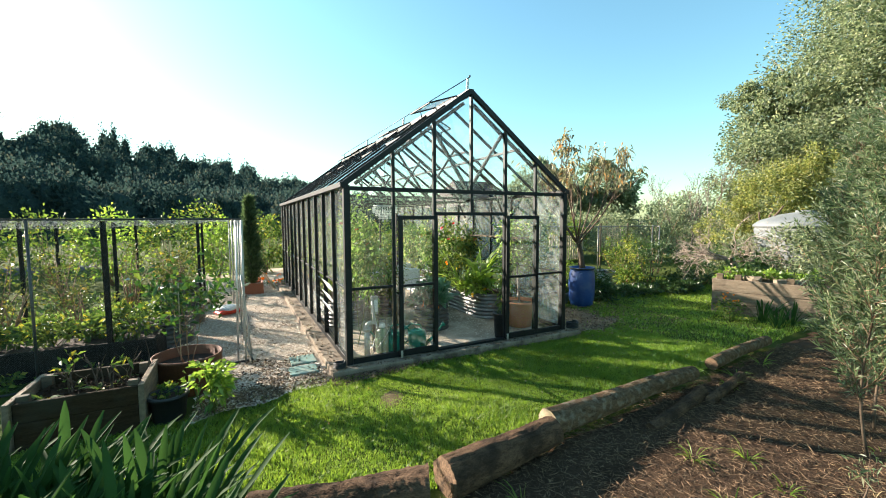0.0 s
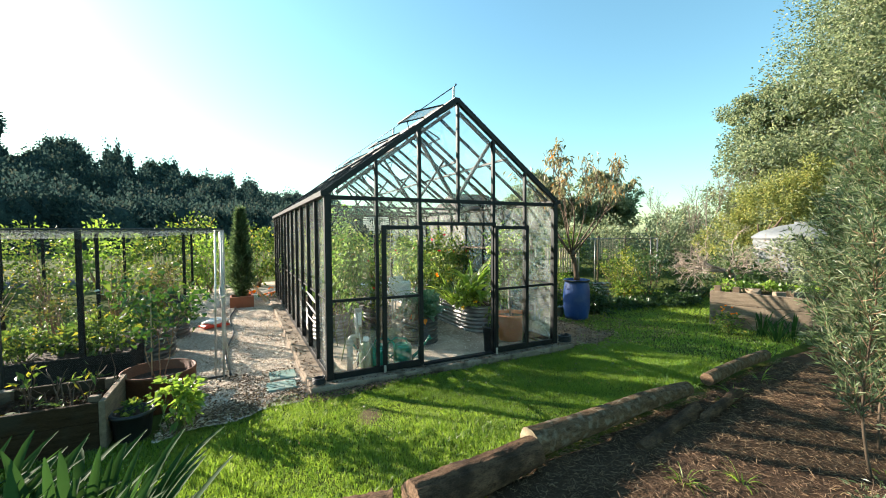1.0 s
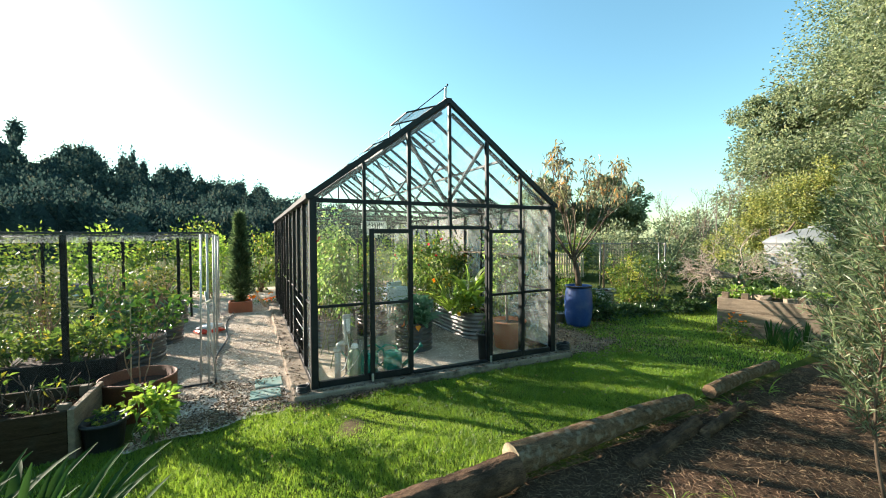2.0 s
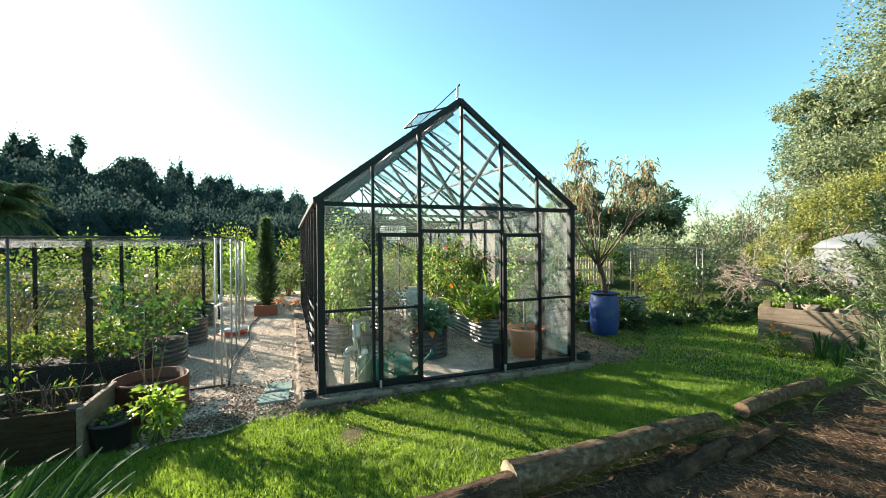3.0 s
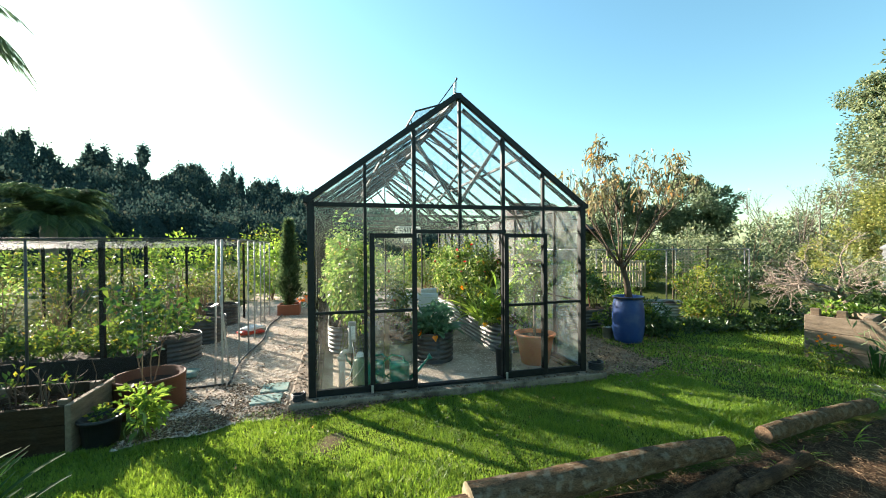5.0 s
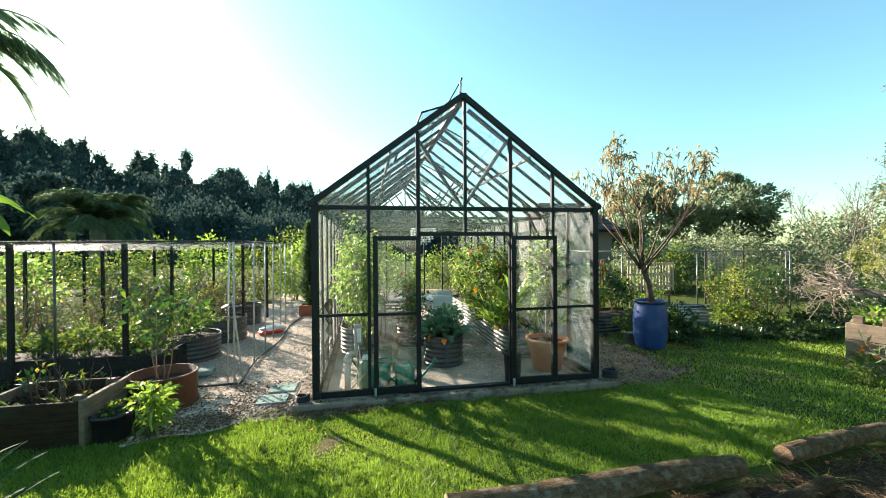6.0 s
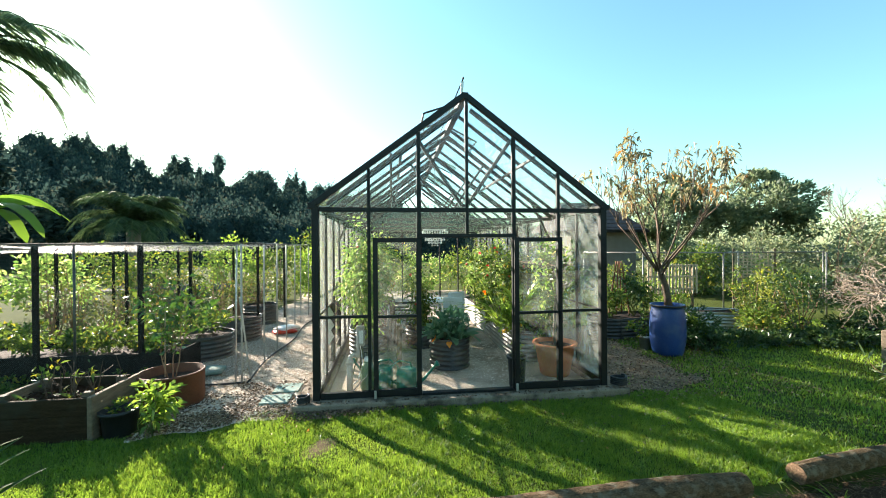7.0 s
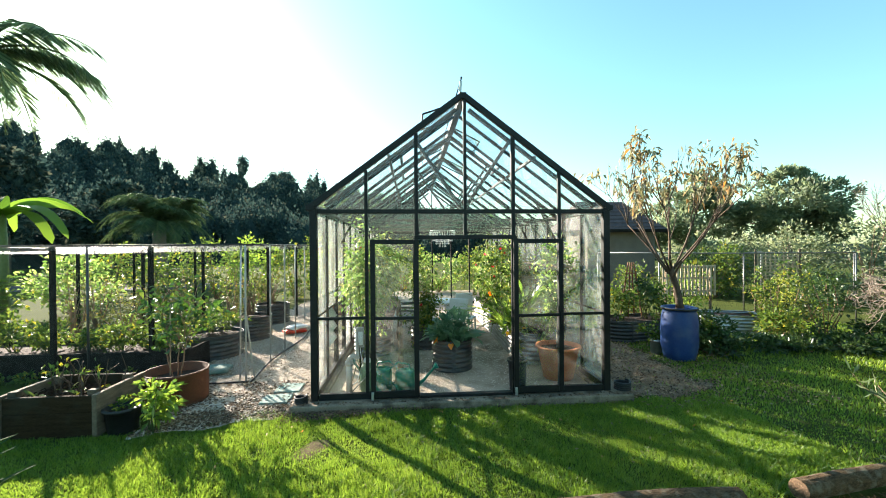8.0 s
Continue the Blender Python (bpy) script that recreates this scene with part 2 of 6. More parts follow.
g_at, g_noise, g_mix = gn.new("ShaderNodeTexCoord"), gn.new("ShaderNodeTexNoise"), gn.new("ShaderNodeMix")
g_noise.inputs["Scale"].default_value, g_noise.inputs["Detail"].default_value = 2.2, 6
g_mix.inputs[0].default_value = 0.55
gl.new(g_at.outputs["Object"], g_noise.inputs[0]), gl.new(gn["Geometry"].outputs["Random Per Island"], g_mix.inputs[2]), gl.new(g_noise.outputs[0], g_mix.inputs[3])
gl.new(g_mix.outputs[0], gn["Color Ramp"].inputs[0])
L_hay = leaf_material("dry_grass", (0.2, 0.15, 0.07), (0.46, 0.37, 0.2), 0.4, 0.7, gloss=0.1)
L_citrus = leaf_material("citrus_leaves", (0.016, 0.046, 0.011), (0.05, 0.11, 0.022), 0.3, 0.3, c=(0.12, 0.17, 0.03))
L_lime = leaf_material("lime_leaves", (0.07, 0.14, 0.025), (0.2, 0.29, 0.06), 0.45)
L_garden = leaf_material("garden_leaves", (0.03, 0.065, 0.015), (0.12, 0.18, 0.04), 0.34, 0.5, c=(0.25, 0.24, 0.04), gloss=0.2)
L_tomato = leaf_material("vine_leaves", (0.055, 0.12, 0.03), (0.2, 0.29, 0.085), 0.5, c=(0.4, 0.38, 0.17))
L_cane = leaf_material("cane_leaves", (0.035, 0.06, 0.016), (0.13, 0.15, 0.045), 0.2, 0.55, c=(0.22, 0.18, 0.05), gloss=0.15)
L_dark = leaf_material("dark_leaves", (0.018, 0.045, 0.014), (0.055, 0.095, 0.03), 0.3, 0.35)
L_strap = leaf_material("strap_leaves", (0.012, 0.037, 0.012), (0.038, 0.085, 0.022), 0.26, 0.65, gloss=0.06)
L_wattle = leaf_material("grey_green_leaves", (0.038, 0.064, 0.03), (0.14, 0.185, 0.088), 0.45, 0.35, c=(0.23, 0.24, 0.15))
L_tree = leaf_material("grey_tree_leaves", (0.06, 0.085, 0.045), (0.21, 0.25, 0.135), 0.42, 0.45, c=(0.24, 0.26, 0.14))
L_olive = leaf_material("olive_leaves", (0.08, 0.11, 0.03), (0.25, 0.27, 0.09), 0.42, 0.45, c=(0.32, 0.3, 0.1))
L_yellow = leaf_material("gold_leaves", (0.12, 0.15, 0.028), (0.26, 0.28, 0.06), 0.42)
L_peach = leaf_material("autumn_leaves", (0.09, 0.105, 0.05), (0.3, 0.27, 0.15), 0.35, c=(0.42, 0.23, 0.07))
L_conifer = leaf_material("conifer_needles", (0.03, 0.06, 0.025), (0.09, 0.13, 0.055), 0.3, 0.6)
# far leaves: the blue of distant haze is part of this colour
L_forest = leaf_material("haze_blue_forest_leaves", (0.024, 0.044, 0.043), (0.052, 0.078, 0.066), 0.2, 0.95, c=(0.07, 0.08, 0.058), gloss=0.05)
L_pine = leaf_material("pine_leaves", (0.07, 0.1, 0.06), (0.19, 0.23, 0.13), 0.45, 0.6)
L_banana = leaf_material("banana_leaves", (0.05, 0.11, 0.02), (0.13, 0.22, 0.04), 0.45, 0.55, gloss=0.12)
L_palm = leaf_material("palm_leaves", (0.06, 0.1, 0.05), (0.15, 0.21, 0.1), 0.55, 0.4)
L_cabbage = leaf_material("blue_green_leaves", (0.05, 0.12, 0.07), (0.13, 0.22, 0.13), 0.35, 0.45)


# ---- mesh helpers ----
def mesh_of(name, verts, faces, mat, smooth=False):
    me = bpy.data.meshes.new(name)
    me.from_pydata([tuple(v) for v in verts], [], [tuple(f) for f in faces])
    me.materials.append(mat)
    if smooth:
        me.polygons.foreach_set("use_smooth", [True] * len(me.polygons))
    me.update()
    return me


def part(name, bm, mat, parent=None, label=""):
    """Links a bmesh or a mesh as one object under its thing."""
    if isinstance(bm, bmesh.types.BMesh):
        me = bpy.data.meshes.new(name)
        bm.to_mesh(me)
        bm.free()
        me.materials.append(mat)
    else:
        me = bm
    ob = new(name, me)
    if parent:
        ob.parent = parent
    return tagged(ob, label)


def thing(name, label, category, at=(0, 0, 0), rz=0, group="", kind=""):
    ob = new(name)
    ob.empty_display_size = 0.1
    ob.matrix_basis = pose(*at, 0, 0, rz)
    return tagged(ob, label, category, group, kind)


def box_bm(x0, x1, y0, y1, z0, z1, bevel=0.006):
    bm = bmesh.new()
    bmesh.ops.create_cube(bm, size=1, matrix=Matrix.LocRotScale(((x0 + x1) / 2, (y0 + y1) / 2, (z0 + z1) / 2), None, (x1 - x0, y1 - y0, z1 - z0)))
    if bevel:
        bmesh.ops.bevel(bm, geom=bm.edges[:], offset=bevel, segments=1, affect="EDGES")
    return bm


def bar_bm(p, q, w, d, up=(0, 0, 1), bevel=0.004):
    """A bar of section w x d from p to q; d lies along up."""
    p, q, up = Vector(p), Vector(q), Vector(up)
    a = (q - p).normalized()
    s = a.cross(up).normalized()
    u = s.cross(a)
    m = Matrix((s, u, a)).transposed().to_4x4()
    m.translation = (p + q) / 2
    bm = bmesh.new()
    bmesh.ops.create_cube(bm, size=1, matrix=m @ Matrix.Diagonal((w, d, (q - p).length, 1)))
    if bevel:
        bmesh.ops.bevel(bm, geom=bm.edges[:], offset=bevel, segments=1, affect="EDGES")
    return bm


def tubes(name, runs, mat, sides=6, smooth=True):
    """One mesh of tapered tubes; runs: lists of (point, radius)."""
    V, F = [], []
    for run in runs:
        P = [Vector(p) for p, r in run]
        first = len(V)
        ref = None
        for i, (p, r) in enumerate(run):
            a = (P[min(i + 1, len(P) - 1)] - P[max(i - 1, 0)]).normalized()
            if ref is None:
                ref = a.orthogonal().normalized()
            s = (ref - a * ref.dot(a)).normalized()
            ref = s
            u = a.cross(s)
            for k in range(sides):
                t = 2 * math.pi * k / sides
                V.append(P[i] + (s * math.cos(t) + u * math.sin(t)) * r)
        for i in range(len(run) - 1):
            for k in range(sides):
                k2 = (k + 1) % sides
                b = first + i * sides
                F.append((b + k, b + k2, b + sides + k2, b + sides + k))
        F.append(tuple(first + k for k in reversed(range(sides))))
        F.append(tuple(first + (len(run) - 1) * sides + k for k in range(sides)))
    return mesh_of(name, V, F, mat, smooth)


def lathe(name, profile, mat, n=28, smooth=True):
    V, F = [], []
    for r, z in profile:
        for k in range(n):
            t = 2 * math.pi * k / n
            V.append((r * math.cos(t), r * math.sin(t), z))
    for i in range(len(profile) - 1):
        for k in range(n):
            F.append((i * n + k, i * n + (k + 1) % n, (i + 1) * n + (k + 1) % n, (i + 1) * n + k))
    return mesh_of(name, V, F, mat, smooth)


def raw_mesh(name, V, tri, mat):
    me = bpy.data.meshes.new(name)
    V, tri = np.asarray(V, np.float32), np.asarray(tri, np.int32)
    me.vertices.add(len(V))
    me.vertices.foreach_set("co", V.ravel())
    me.loops.add(tri.size)
    me.loops.foreach_set("vertex_index", tri.ravel())
    me.polygons.add(len(tri))
    me.polygons.foreach_set("loop_start", np.arange(0, tri.size, 3, dtype=np.int32))
    me.materials.append(mat)
    me.update(calc_edges=True)
    return me


def unit(a):
    return a / np.maximum(np.linalg.norm(a, axis=1, keepdims=True), 1e-6)


def leaf_mesh(name, P, D, L, W, mat, fold=0.25, droop=0.0):
    """Folded leaves, two triangles a half: base P, direction D, length L, width W (arrays)."""
    n = len(P)
    D = unit(np.asarray(D, float))
    L, W = np.broadcast_to(np.asarray(L, float), (n,))[:, None], np.broadcast_to(np.asarray(W, float), (n,))[:, None]
    R = unit(np.cross(D, unit(rng.normal(size=(n, 3)))))
    N = np.cross(R, D)
    mid = P + D * L * 0.45
    tip = P + D * L - np.array([[0, 0, 1.0]]) * L * droop
    V = np.stack([P, mid + R * W / 2 + N * W * fold, tip, mid - R * W / 2 + N * W * fold], 1).reshape(-1, 3)
    b = np.arange(n)[:, None] * 4
    T = np.stack([b + [0, 1, 2], b + [0, 2, 3]], 1).reshape(-1, 3)
    return raw_mesh(name, V, T, mat)


def strap_mesh(name, P, D, L, W, bend, mat, seg=5, tip=0.05):
    """Long arching leaves: start along D and bend to the ground."""
    n = len(P)
    D = unit(np.asarray(D, float))
    R = unit(np.cross(D, np.tile([[0, 0, 1.0]], (n, 1)) + rng.normal(size=(n, 3)) * 0.3))
    V, T = [], []
    p, d = P.copy(), D.copy()
    rows = []
    for i in range(seg + 1):
        w = W * (0.65 + 0.5 * math.sin(math.pi * min(i / seg + 0.15, 1)))
        if i == seg:
            w = W * tip
        rows.append(p + R * w[:, None] / 2)
        rows.append(p - R * w[:, None] / 2)
        d = unit(d + np.array([[0, 0, -1.0]]) * (bend / seg)[:, None])
        p = p + d * (L / seg)[:, None]
    V = np.stack(rows, 1).reshape(-1, 3)
    k = 2 * (seg + 1)
    b = np.arange(n)[:, None] * k
    tri = []
    for i in range(seg):
        tri += [b + [2 * i, 2 * i + 1, 2 * i + 3], b + [2 * i, 2 * i + 3, 2 * i + 2]]
    return raw_mesh(name, V, np.concatenate(tri), mat)


def ball(n):
    return unit(rng.normal(size=(n, 3)))


def clump_points(c, r, clumps, per, spread=0.32, shell=0.55):
    """Leaf places in an uneven crown: clumps in an ellipsoid of radii r about c."""
    u = ball(clumps)
    u = u * (shell + (1 - shell) * rng.random((clumps, 1))) * (0.8 + 0.35 * rng.random((clumps, 1)))
    C = np.asarray(c) + u * np.asarray(r)
    q = ball(clumps * per) * rng.random((clumps * per, 1)) ** 0.5
    size = np.repeat(0.6 + 0.8 * rng.random((clumps, 1)), per, 0)
    P = np.repeat(C, per, 0) + q * size * np.asarray(r) * spread
    D = unit(q + 0.6 * np.repeat(u, per, 0) + rng.normal(size=q.shape) * 0.5 + [[0, 0, 0.15]])
    return P, D, C


def branches(base, d, length, r, levels, kids, rnd, spread=0.6, up=0.15, shrink=0.68, wig=0.12, runs=None, tips=None):
    """Recursive boughs; returns tube runs and the twigs' ends with their directions."""
    runs = [] if runs is None else runs
    tips = [] if tips is None else tips
    p, d = Vector(base), Vector(d).normalized()
    run = [(p.copy(), r)]
    n = 4
    for i in range(n):
        d = (d + Vector((rnd.gauss(0, wig), rnd.gauss(0, wig), rnd.gauss(0, wig) + up * 0.25))).normalized()
        p = p + d * length / n
        run.append((p.copy(), r * (1 - 0.42 * (i + 1) / n)))
        if levels and i >= 1 and rnd.random() < 0.55:
            e = (d + Vector((rnd.gauss(0, spread), rnd.gauss(0, spread), rnd.gauss(0, spread * 0.6) + up))).normalized()
            branches(p, e, length * shrink * rnd.uniform(0.6, 1), r * 0.5, levels - 1, kids, rnd, spread, up, shrink, wig, runs, tips)
    runs.append(run)
    if levels:
        for k in range(kids):
            e = (d + Vector((rnd.gauss(0, spread), rnd.gauss(0, spread), rnd.gauss(0, spread * 0.6) + up))).normalized()
            branches(p, e, length * shrink * rnd.uniform(0.75, 1.1), r * 0.55, levels - 1, kids, rnd, spread, up, shrink, wig, runs, tips)
    else:
        tips.append((p, d))
    return runs, tips


def bush(name, label, category, at, radii, clumps, per, L, W, leaf, stems=6, stem_mat=None, lift=0.0, group="", droop=0.1, spread=0.32, shell=0.5, ground=0.0):
    """A shrub: stems from its base into an uneven crown of leaves."""
    ob = thing(name, label, category, at, group=group)
    c = (0, 0, radii[2] + lift)
    P, D, C = clump_points(c, radii, clumps, per, spread, shell)
    keep = P[:, 2] > 0.02
    P, D = P[keep], D[keep]
    n = len(P)
    part("foliage", leaf_mesh("foliage", P, D, L * (0.6 + 0.7 * rng.random(n)), W * (0.6 + 0.7 * rng.random(n)), leaf, droop=droop), leaf, ob)
    runs = []
    for k in range(stems):
        t = C[k % len(C)]
        b = np.array([rng.normal() * 0.04, rng.normal() * 0.04, -0.02])
        mid = (b + t) / 2 + rng.normal(size=3) * 0.05
        r = 0.006 + 0.008 * radii[2]
        runs.append([(b, r), (mid, r * 0.75), (t, r * 0.4)])
    tagged(part("twig_mass", tubes("twig_mass", runs, stem_mat or M_stem, 5), None, ob), kind="stuff")
    return ob



def blooms(parent, P, size, mat):
    """Small open flowers, each a part of its own on one of four meshes."""
    kinds = [leaf_mesh("bloom", np.zeros((9, 3)), ball(9) + [[0, 0, 0.7]], size, size * 0.7, mat, 0.1) for k in range(4)]
    for k, p in enumerate(P):
        part("bloom", kinds[k % 4], None, parent).location = tuple(p)

# ---- ground ----
GROUND = -0.17


def log_line(x):
    """The row of logs between lawn and bank."""
    return float(np.interp(x, (-3, -1.15, -0.2, 0, 1.1, 3.7, 6.0, 9.0), (-2.2, -2.6, -2.92, -2.86, -2.68, -2.42, -2.2, -1.9)))


def height(x, y):
    z = GROUND + 0.025 * noise.noise(Vector((x * 0.5, y * 0.5, 3.1)))
    if -4 < x < 9 and y < -1.0:
        z += 0.07 * min(1.0, (-1.0 - y) / 1.4)
    if -1.6 < x < 8 and y < log_line(x):
        z -= 0.02 * min(1.0, (log_line(x) - y) / 0.3) * min(1.0, (x + 1.6) / 0.8)
    return z


def is_mulch(x, y):
    return -1.3 < x < 9 and -7.5 < y < log_line(x) + 0.06 * noise.noise(Vector((x * 3, y * 3, 0)))


def is_gravel(x, y):
    j = 0.16 * noise.noise(Vector((x * 2.2, y * 2.2, 7))) + 0.06 * noise.noise(Vector((x * 9, y * 9, 2)))
    left = (-2.75 + j * 2 if y > 2.6 else -2.3) < x < (0.2 if y > 0.1 else -0.2 + j) and y > -0.2 + 0.3 * min(0, x + 0.2) + j * 0.8 + (1.0 if x < -1.75 + j else 0) and y < 13
    back = -0.5 < x < 5 and 8 < y < 13
    return left or back


def is_side(x, y):
    j = 0.3 * noise.noise(Vector((x * 2.2, y * 2.2, 7))) + 0.1 * noise.noise(Vector((x * 9, y * 9, 2)))
    return 3.6 < x < 5.5 + j * 1.5 and -0.15 + j * 0.6 + 0.35 * max(0, x - 4.6) < y < 13


axis = [math.copysign(abs(u) ** 3.2 * 2500 + abs(u) * 22, u) for u in np.linspace(-1, 1, 161)]
gx, gy = [a + 1 for a in axis], [a for a in axis]
V = [(x, y, height(x, y) - (0.16 if -1.2 < x < 8.8 and -7.3 < y < log_line(x) - 0.12 else 0) if abs(x) < 30 and abs(y) < 30 else GROUND) for y in gy for x in gx]
nx = len(gx)
F = [(j * nx + i, j * nx + i + 1, (j + 1) * nx + i + 1, (j + 1) * nx + i) for j in range(nx - 1) for i in range(nx - 1)]
ground = part("ground", mesh_of("ground", V, F, M_turf, True), M_turf)
tagged(ground, "dark soil under mown green lawn and garden", "ground", kind="structure")


def sheet(name, test, x0, x1, y0, y1, step, lift, mat, label):
    """A thin spread over the ground wherever test holds."""
    ix, iy = int((x1 - x0) / step), int((y1 - y0) / step)
    ids, V, F = {}, [], []
    for j in range(iy):
        for i in range(ix):
            x, y = x0 + i * step, y0 + j * step
            if not test(x + step / 2, y + step / 2):
                continue
            f = []
            for a, b in ((0, 0), (1, 0), (1, 1), (0, 1)):
                k = (i + a, j + b)
                if k not in ids:
                    ids[k] = len(V)
                    px, py = x0 + k[0] * step, y0 + k[1] * step
                    V.append((px, py, height(px, py) + lift + 0.008 * noise.noise(Vector((px * 6, py * 6, 1)))))
                f.append(ids[k])
            F.append(f)
    uses = np.bincount(np.array(F).ravel(), minlength=len(V))
    V = [(x, y, z - (0.06 if uses[k] < 4 else 0)) for k, (x, y, z) in enumerate(V)]
    return tagged(part(name, mesh_of(name, V, F, mat, True), mat), label, name.split("_")[0], kind="structure")


sheet("pavement_gravel", is_gravel, -7, 5.6, -1.6, 13, 0.09, 0.007, M_gravel, "pale crushed gravel path round the greenhouse")
sheet("ground_side", is_side, 3.6, 6.2, -0.6, 13, 0.09, 0.014, M_earth, "brown earth and leaf litter beside the greenhouse")
sheet("ground_mulch", is_mulch, -1.3, 9, -7.5, -1.6, 0.09, 0.012, M_mulch, "shaded brown bank of bark mulch and needles")


def blocked(x, y):
    return -0.31 < x < 4.06 and -0.2 < y < 8.5


# gravel stones
octa = np.array([(1, 0, 0), (-1, 0, 0), (0, 1, 0), (0, -1, 0), (0, 0, 1), (0, 0, -1)], float)
octf = np.array([(0, 2, 4), (2, 1, 4), (1, 3, 4), (3, 0, 4)])     # the upper half shows


def stones(name, n, area, test, size, lift, mat, label):
    Vs, Ts, k = [], [], 0
    tries = 0
    while k < n and tries < n * 6:
        tries += 1
        x = area[0] + (area[1] - area[0]) * rng.random()
        y = area[2] + (area[3] - area[2]) * rng.random() ** 1.7
        if not test(x, y):
            continue
        s = size * (0.5 + rng.random())
        t = rng.random() * 6.28
        c, w = math.cos(t), math.sin(t)
        o = octa * (s * (0.7 + 0.6 * rng.random()), s, s * 0.42) + rng.normal(size=(6, 3)) * s * 0.12
        o = np.stack([o[:, 0] * c - o[:, 1] * w, o[:, 0] * w + o[:, 1] * c, o[:, 2]], 1) + (x, y, height(x, y) + lift)
        Vs.append(o)
        Ts.append(octf + 6 * k)
        k += 1
    ob = part(name, raw_mesh(name, np.concatenate(Vs), np.concatenate(Ts), mat), mat)
    return tagged(ob, label, name.split("_")[-1], kind="stuff")


stones("path_gravel", 34000, (-3.6, 0.25, -1.0, 9), lambda x, y: is_gravel(x, y) and not blocked(x, y), 0.011, 0.018, M_stone, "pale angular gravel stones on the path")
stones("side_gravel", 3500, (3.8, 5.8, -0.6, 6), lambda x, y: is_side(x, y) and not blocked(x, y), 0.013, 0.018, M_litter, "gravel and leaf litter beside the greenhouse")

stones("front_gravel", 5000, (-2.2, 0.25, -1.0, 0.5), lambda x, y: is_gravel(x, y) and not blocked(x, y), 0.014, 0.018, M_stone, "pale angular gravel stones by the greenhouse corner")

# fallen leaves and bark on gravel
n = 2600
P = np.stack([-3.4 + 3.4 * rng.random(n), -0.9 + 6 * rng.random(n) ** 1.5, np.full(n, GROUND + 0.035)], 1)
P = np.array([p for p in P if is_gravel(p[0], p[1]) and not blocked(p[0], p[1])])
P2 = np.stack([4.05 + 2.6 * rng.random(2600), -0.5 + 3.4 * rng.random(2600), np.full(2600, GROUND + 0.035)], 1)
P = np.concatenate([P, P2])
D = ball(len(P)) * (1, 1, 0.25)
tagged(part("leaf_litter", leaf_mesh("leaf_litter", P, D, 0.02 + 0.025 * rng.random(len(P)), 0.011 + 0.01 * rng.random(len(P)), M_litter), None), "dry brown leaf litter scattered over gravel", "leaf litter", kind="stuff")


def strewn(name, n, area, test, size, mat, label, category):
    """Flat bits of bark and dead leaf lying where test holds."""
    P = []
    while len(P) < n:
        x, y = area[0] + (area[1] - area[0]) * rng.random(), area[2] + (area[3] - area[2]) * rng.random() ** 1.3
        if test(x, y):
            P.append((x, y, height(x, y) + 0.03 + 0.012 * rng.random()))
    tagged(part(name, leaf_mesh(name, np.array(P), ball(n) * (1, 1, 0.25), size * (0.5 + rng.random(n)), size * 0.45 * (0.5 + rng.random(n)), mat), None), label, category, kind="stuff")


strewn("path_litter", 3600, (-2.2, 0.2, -0.9, 1.0), lambda x, y: is_gravel(x, y) and not blocked(x, y) and rng.random() < 0.15 + 0.65 * noise.noise(Vector((x * 2.5, y * 2.5, 4))) + 0.4 * max(0, 0.5 - y), 0.034, M_bits, "brown bark and leaf bits over the path's gravel", "leaf litter")
strewn("side_litter", 2600, (4.06, 6.0, -0.3, 3.0), lambda x, y: is_side(x, y), 0.036, M_bits, "brown leaf litter on the earth beside the greenhouse", "leaf litter")
strewn("kerb_litter", 1500, (-0.3, 1.5, -0.5, -0.2), lambda x, y: y > -0.22 - 0.24 * rng.random() * (1 - x / 1.8), 0.03, M_bits, "dead leaves and dirt along the concrete kerb", "leaf litter")

# grass
def is_lawn(x, y):
    if (is_gravel(x, y) and is_gravel(x, y + 0.02 - 0.5 * rng.random() ** 2)) or (is_side(x, y) and rng.random() < 0.95 - 0.5 * max(0, noise.noise(Vector((x * 1.7, y * 1.7, 3))))) or blocked(x, y) or (y < log_line(x) + 0.1 and x > -1.6):
        return False
    if x < -1.75 and y > -0.58:
        return False
    if x < -1.45 and y < -2.5 - 0.4 * (x + 1.45):
        return False
    bare = 0.62 * math.exp(-((x - 0.2 - 0.3 * (y + 1.12)) / 0.15) ** 4 - ((y + 1.12) / 0.26) ** 4)
    return rng.random() > bare


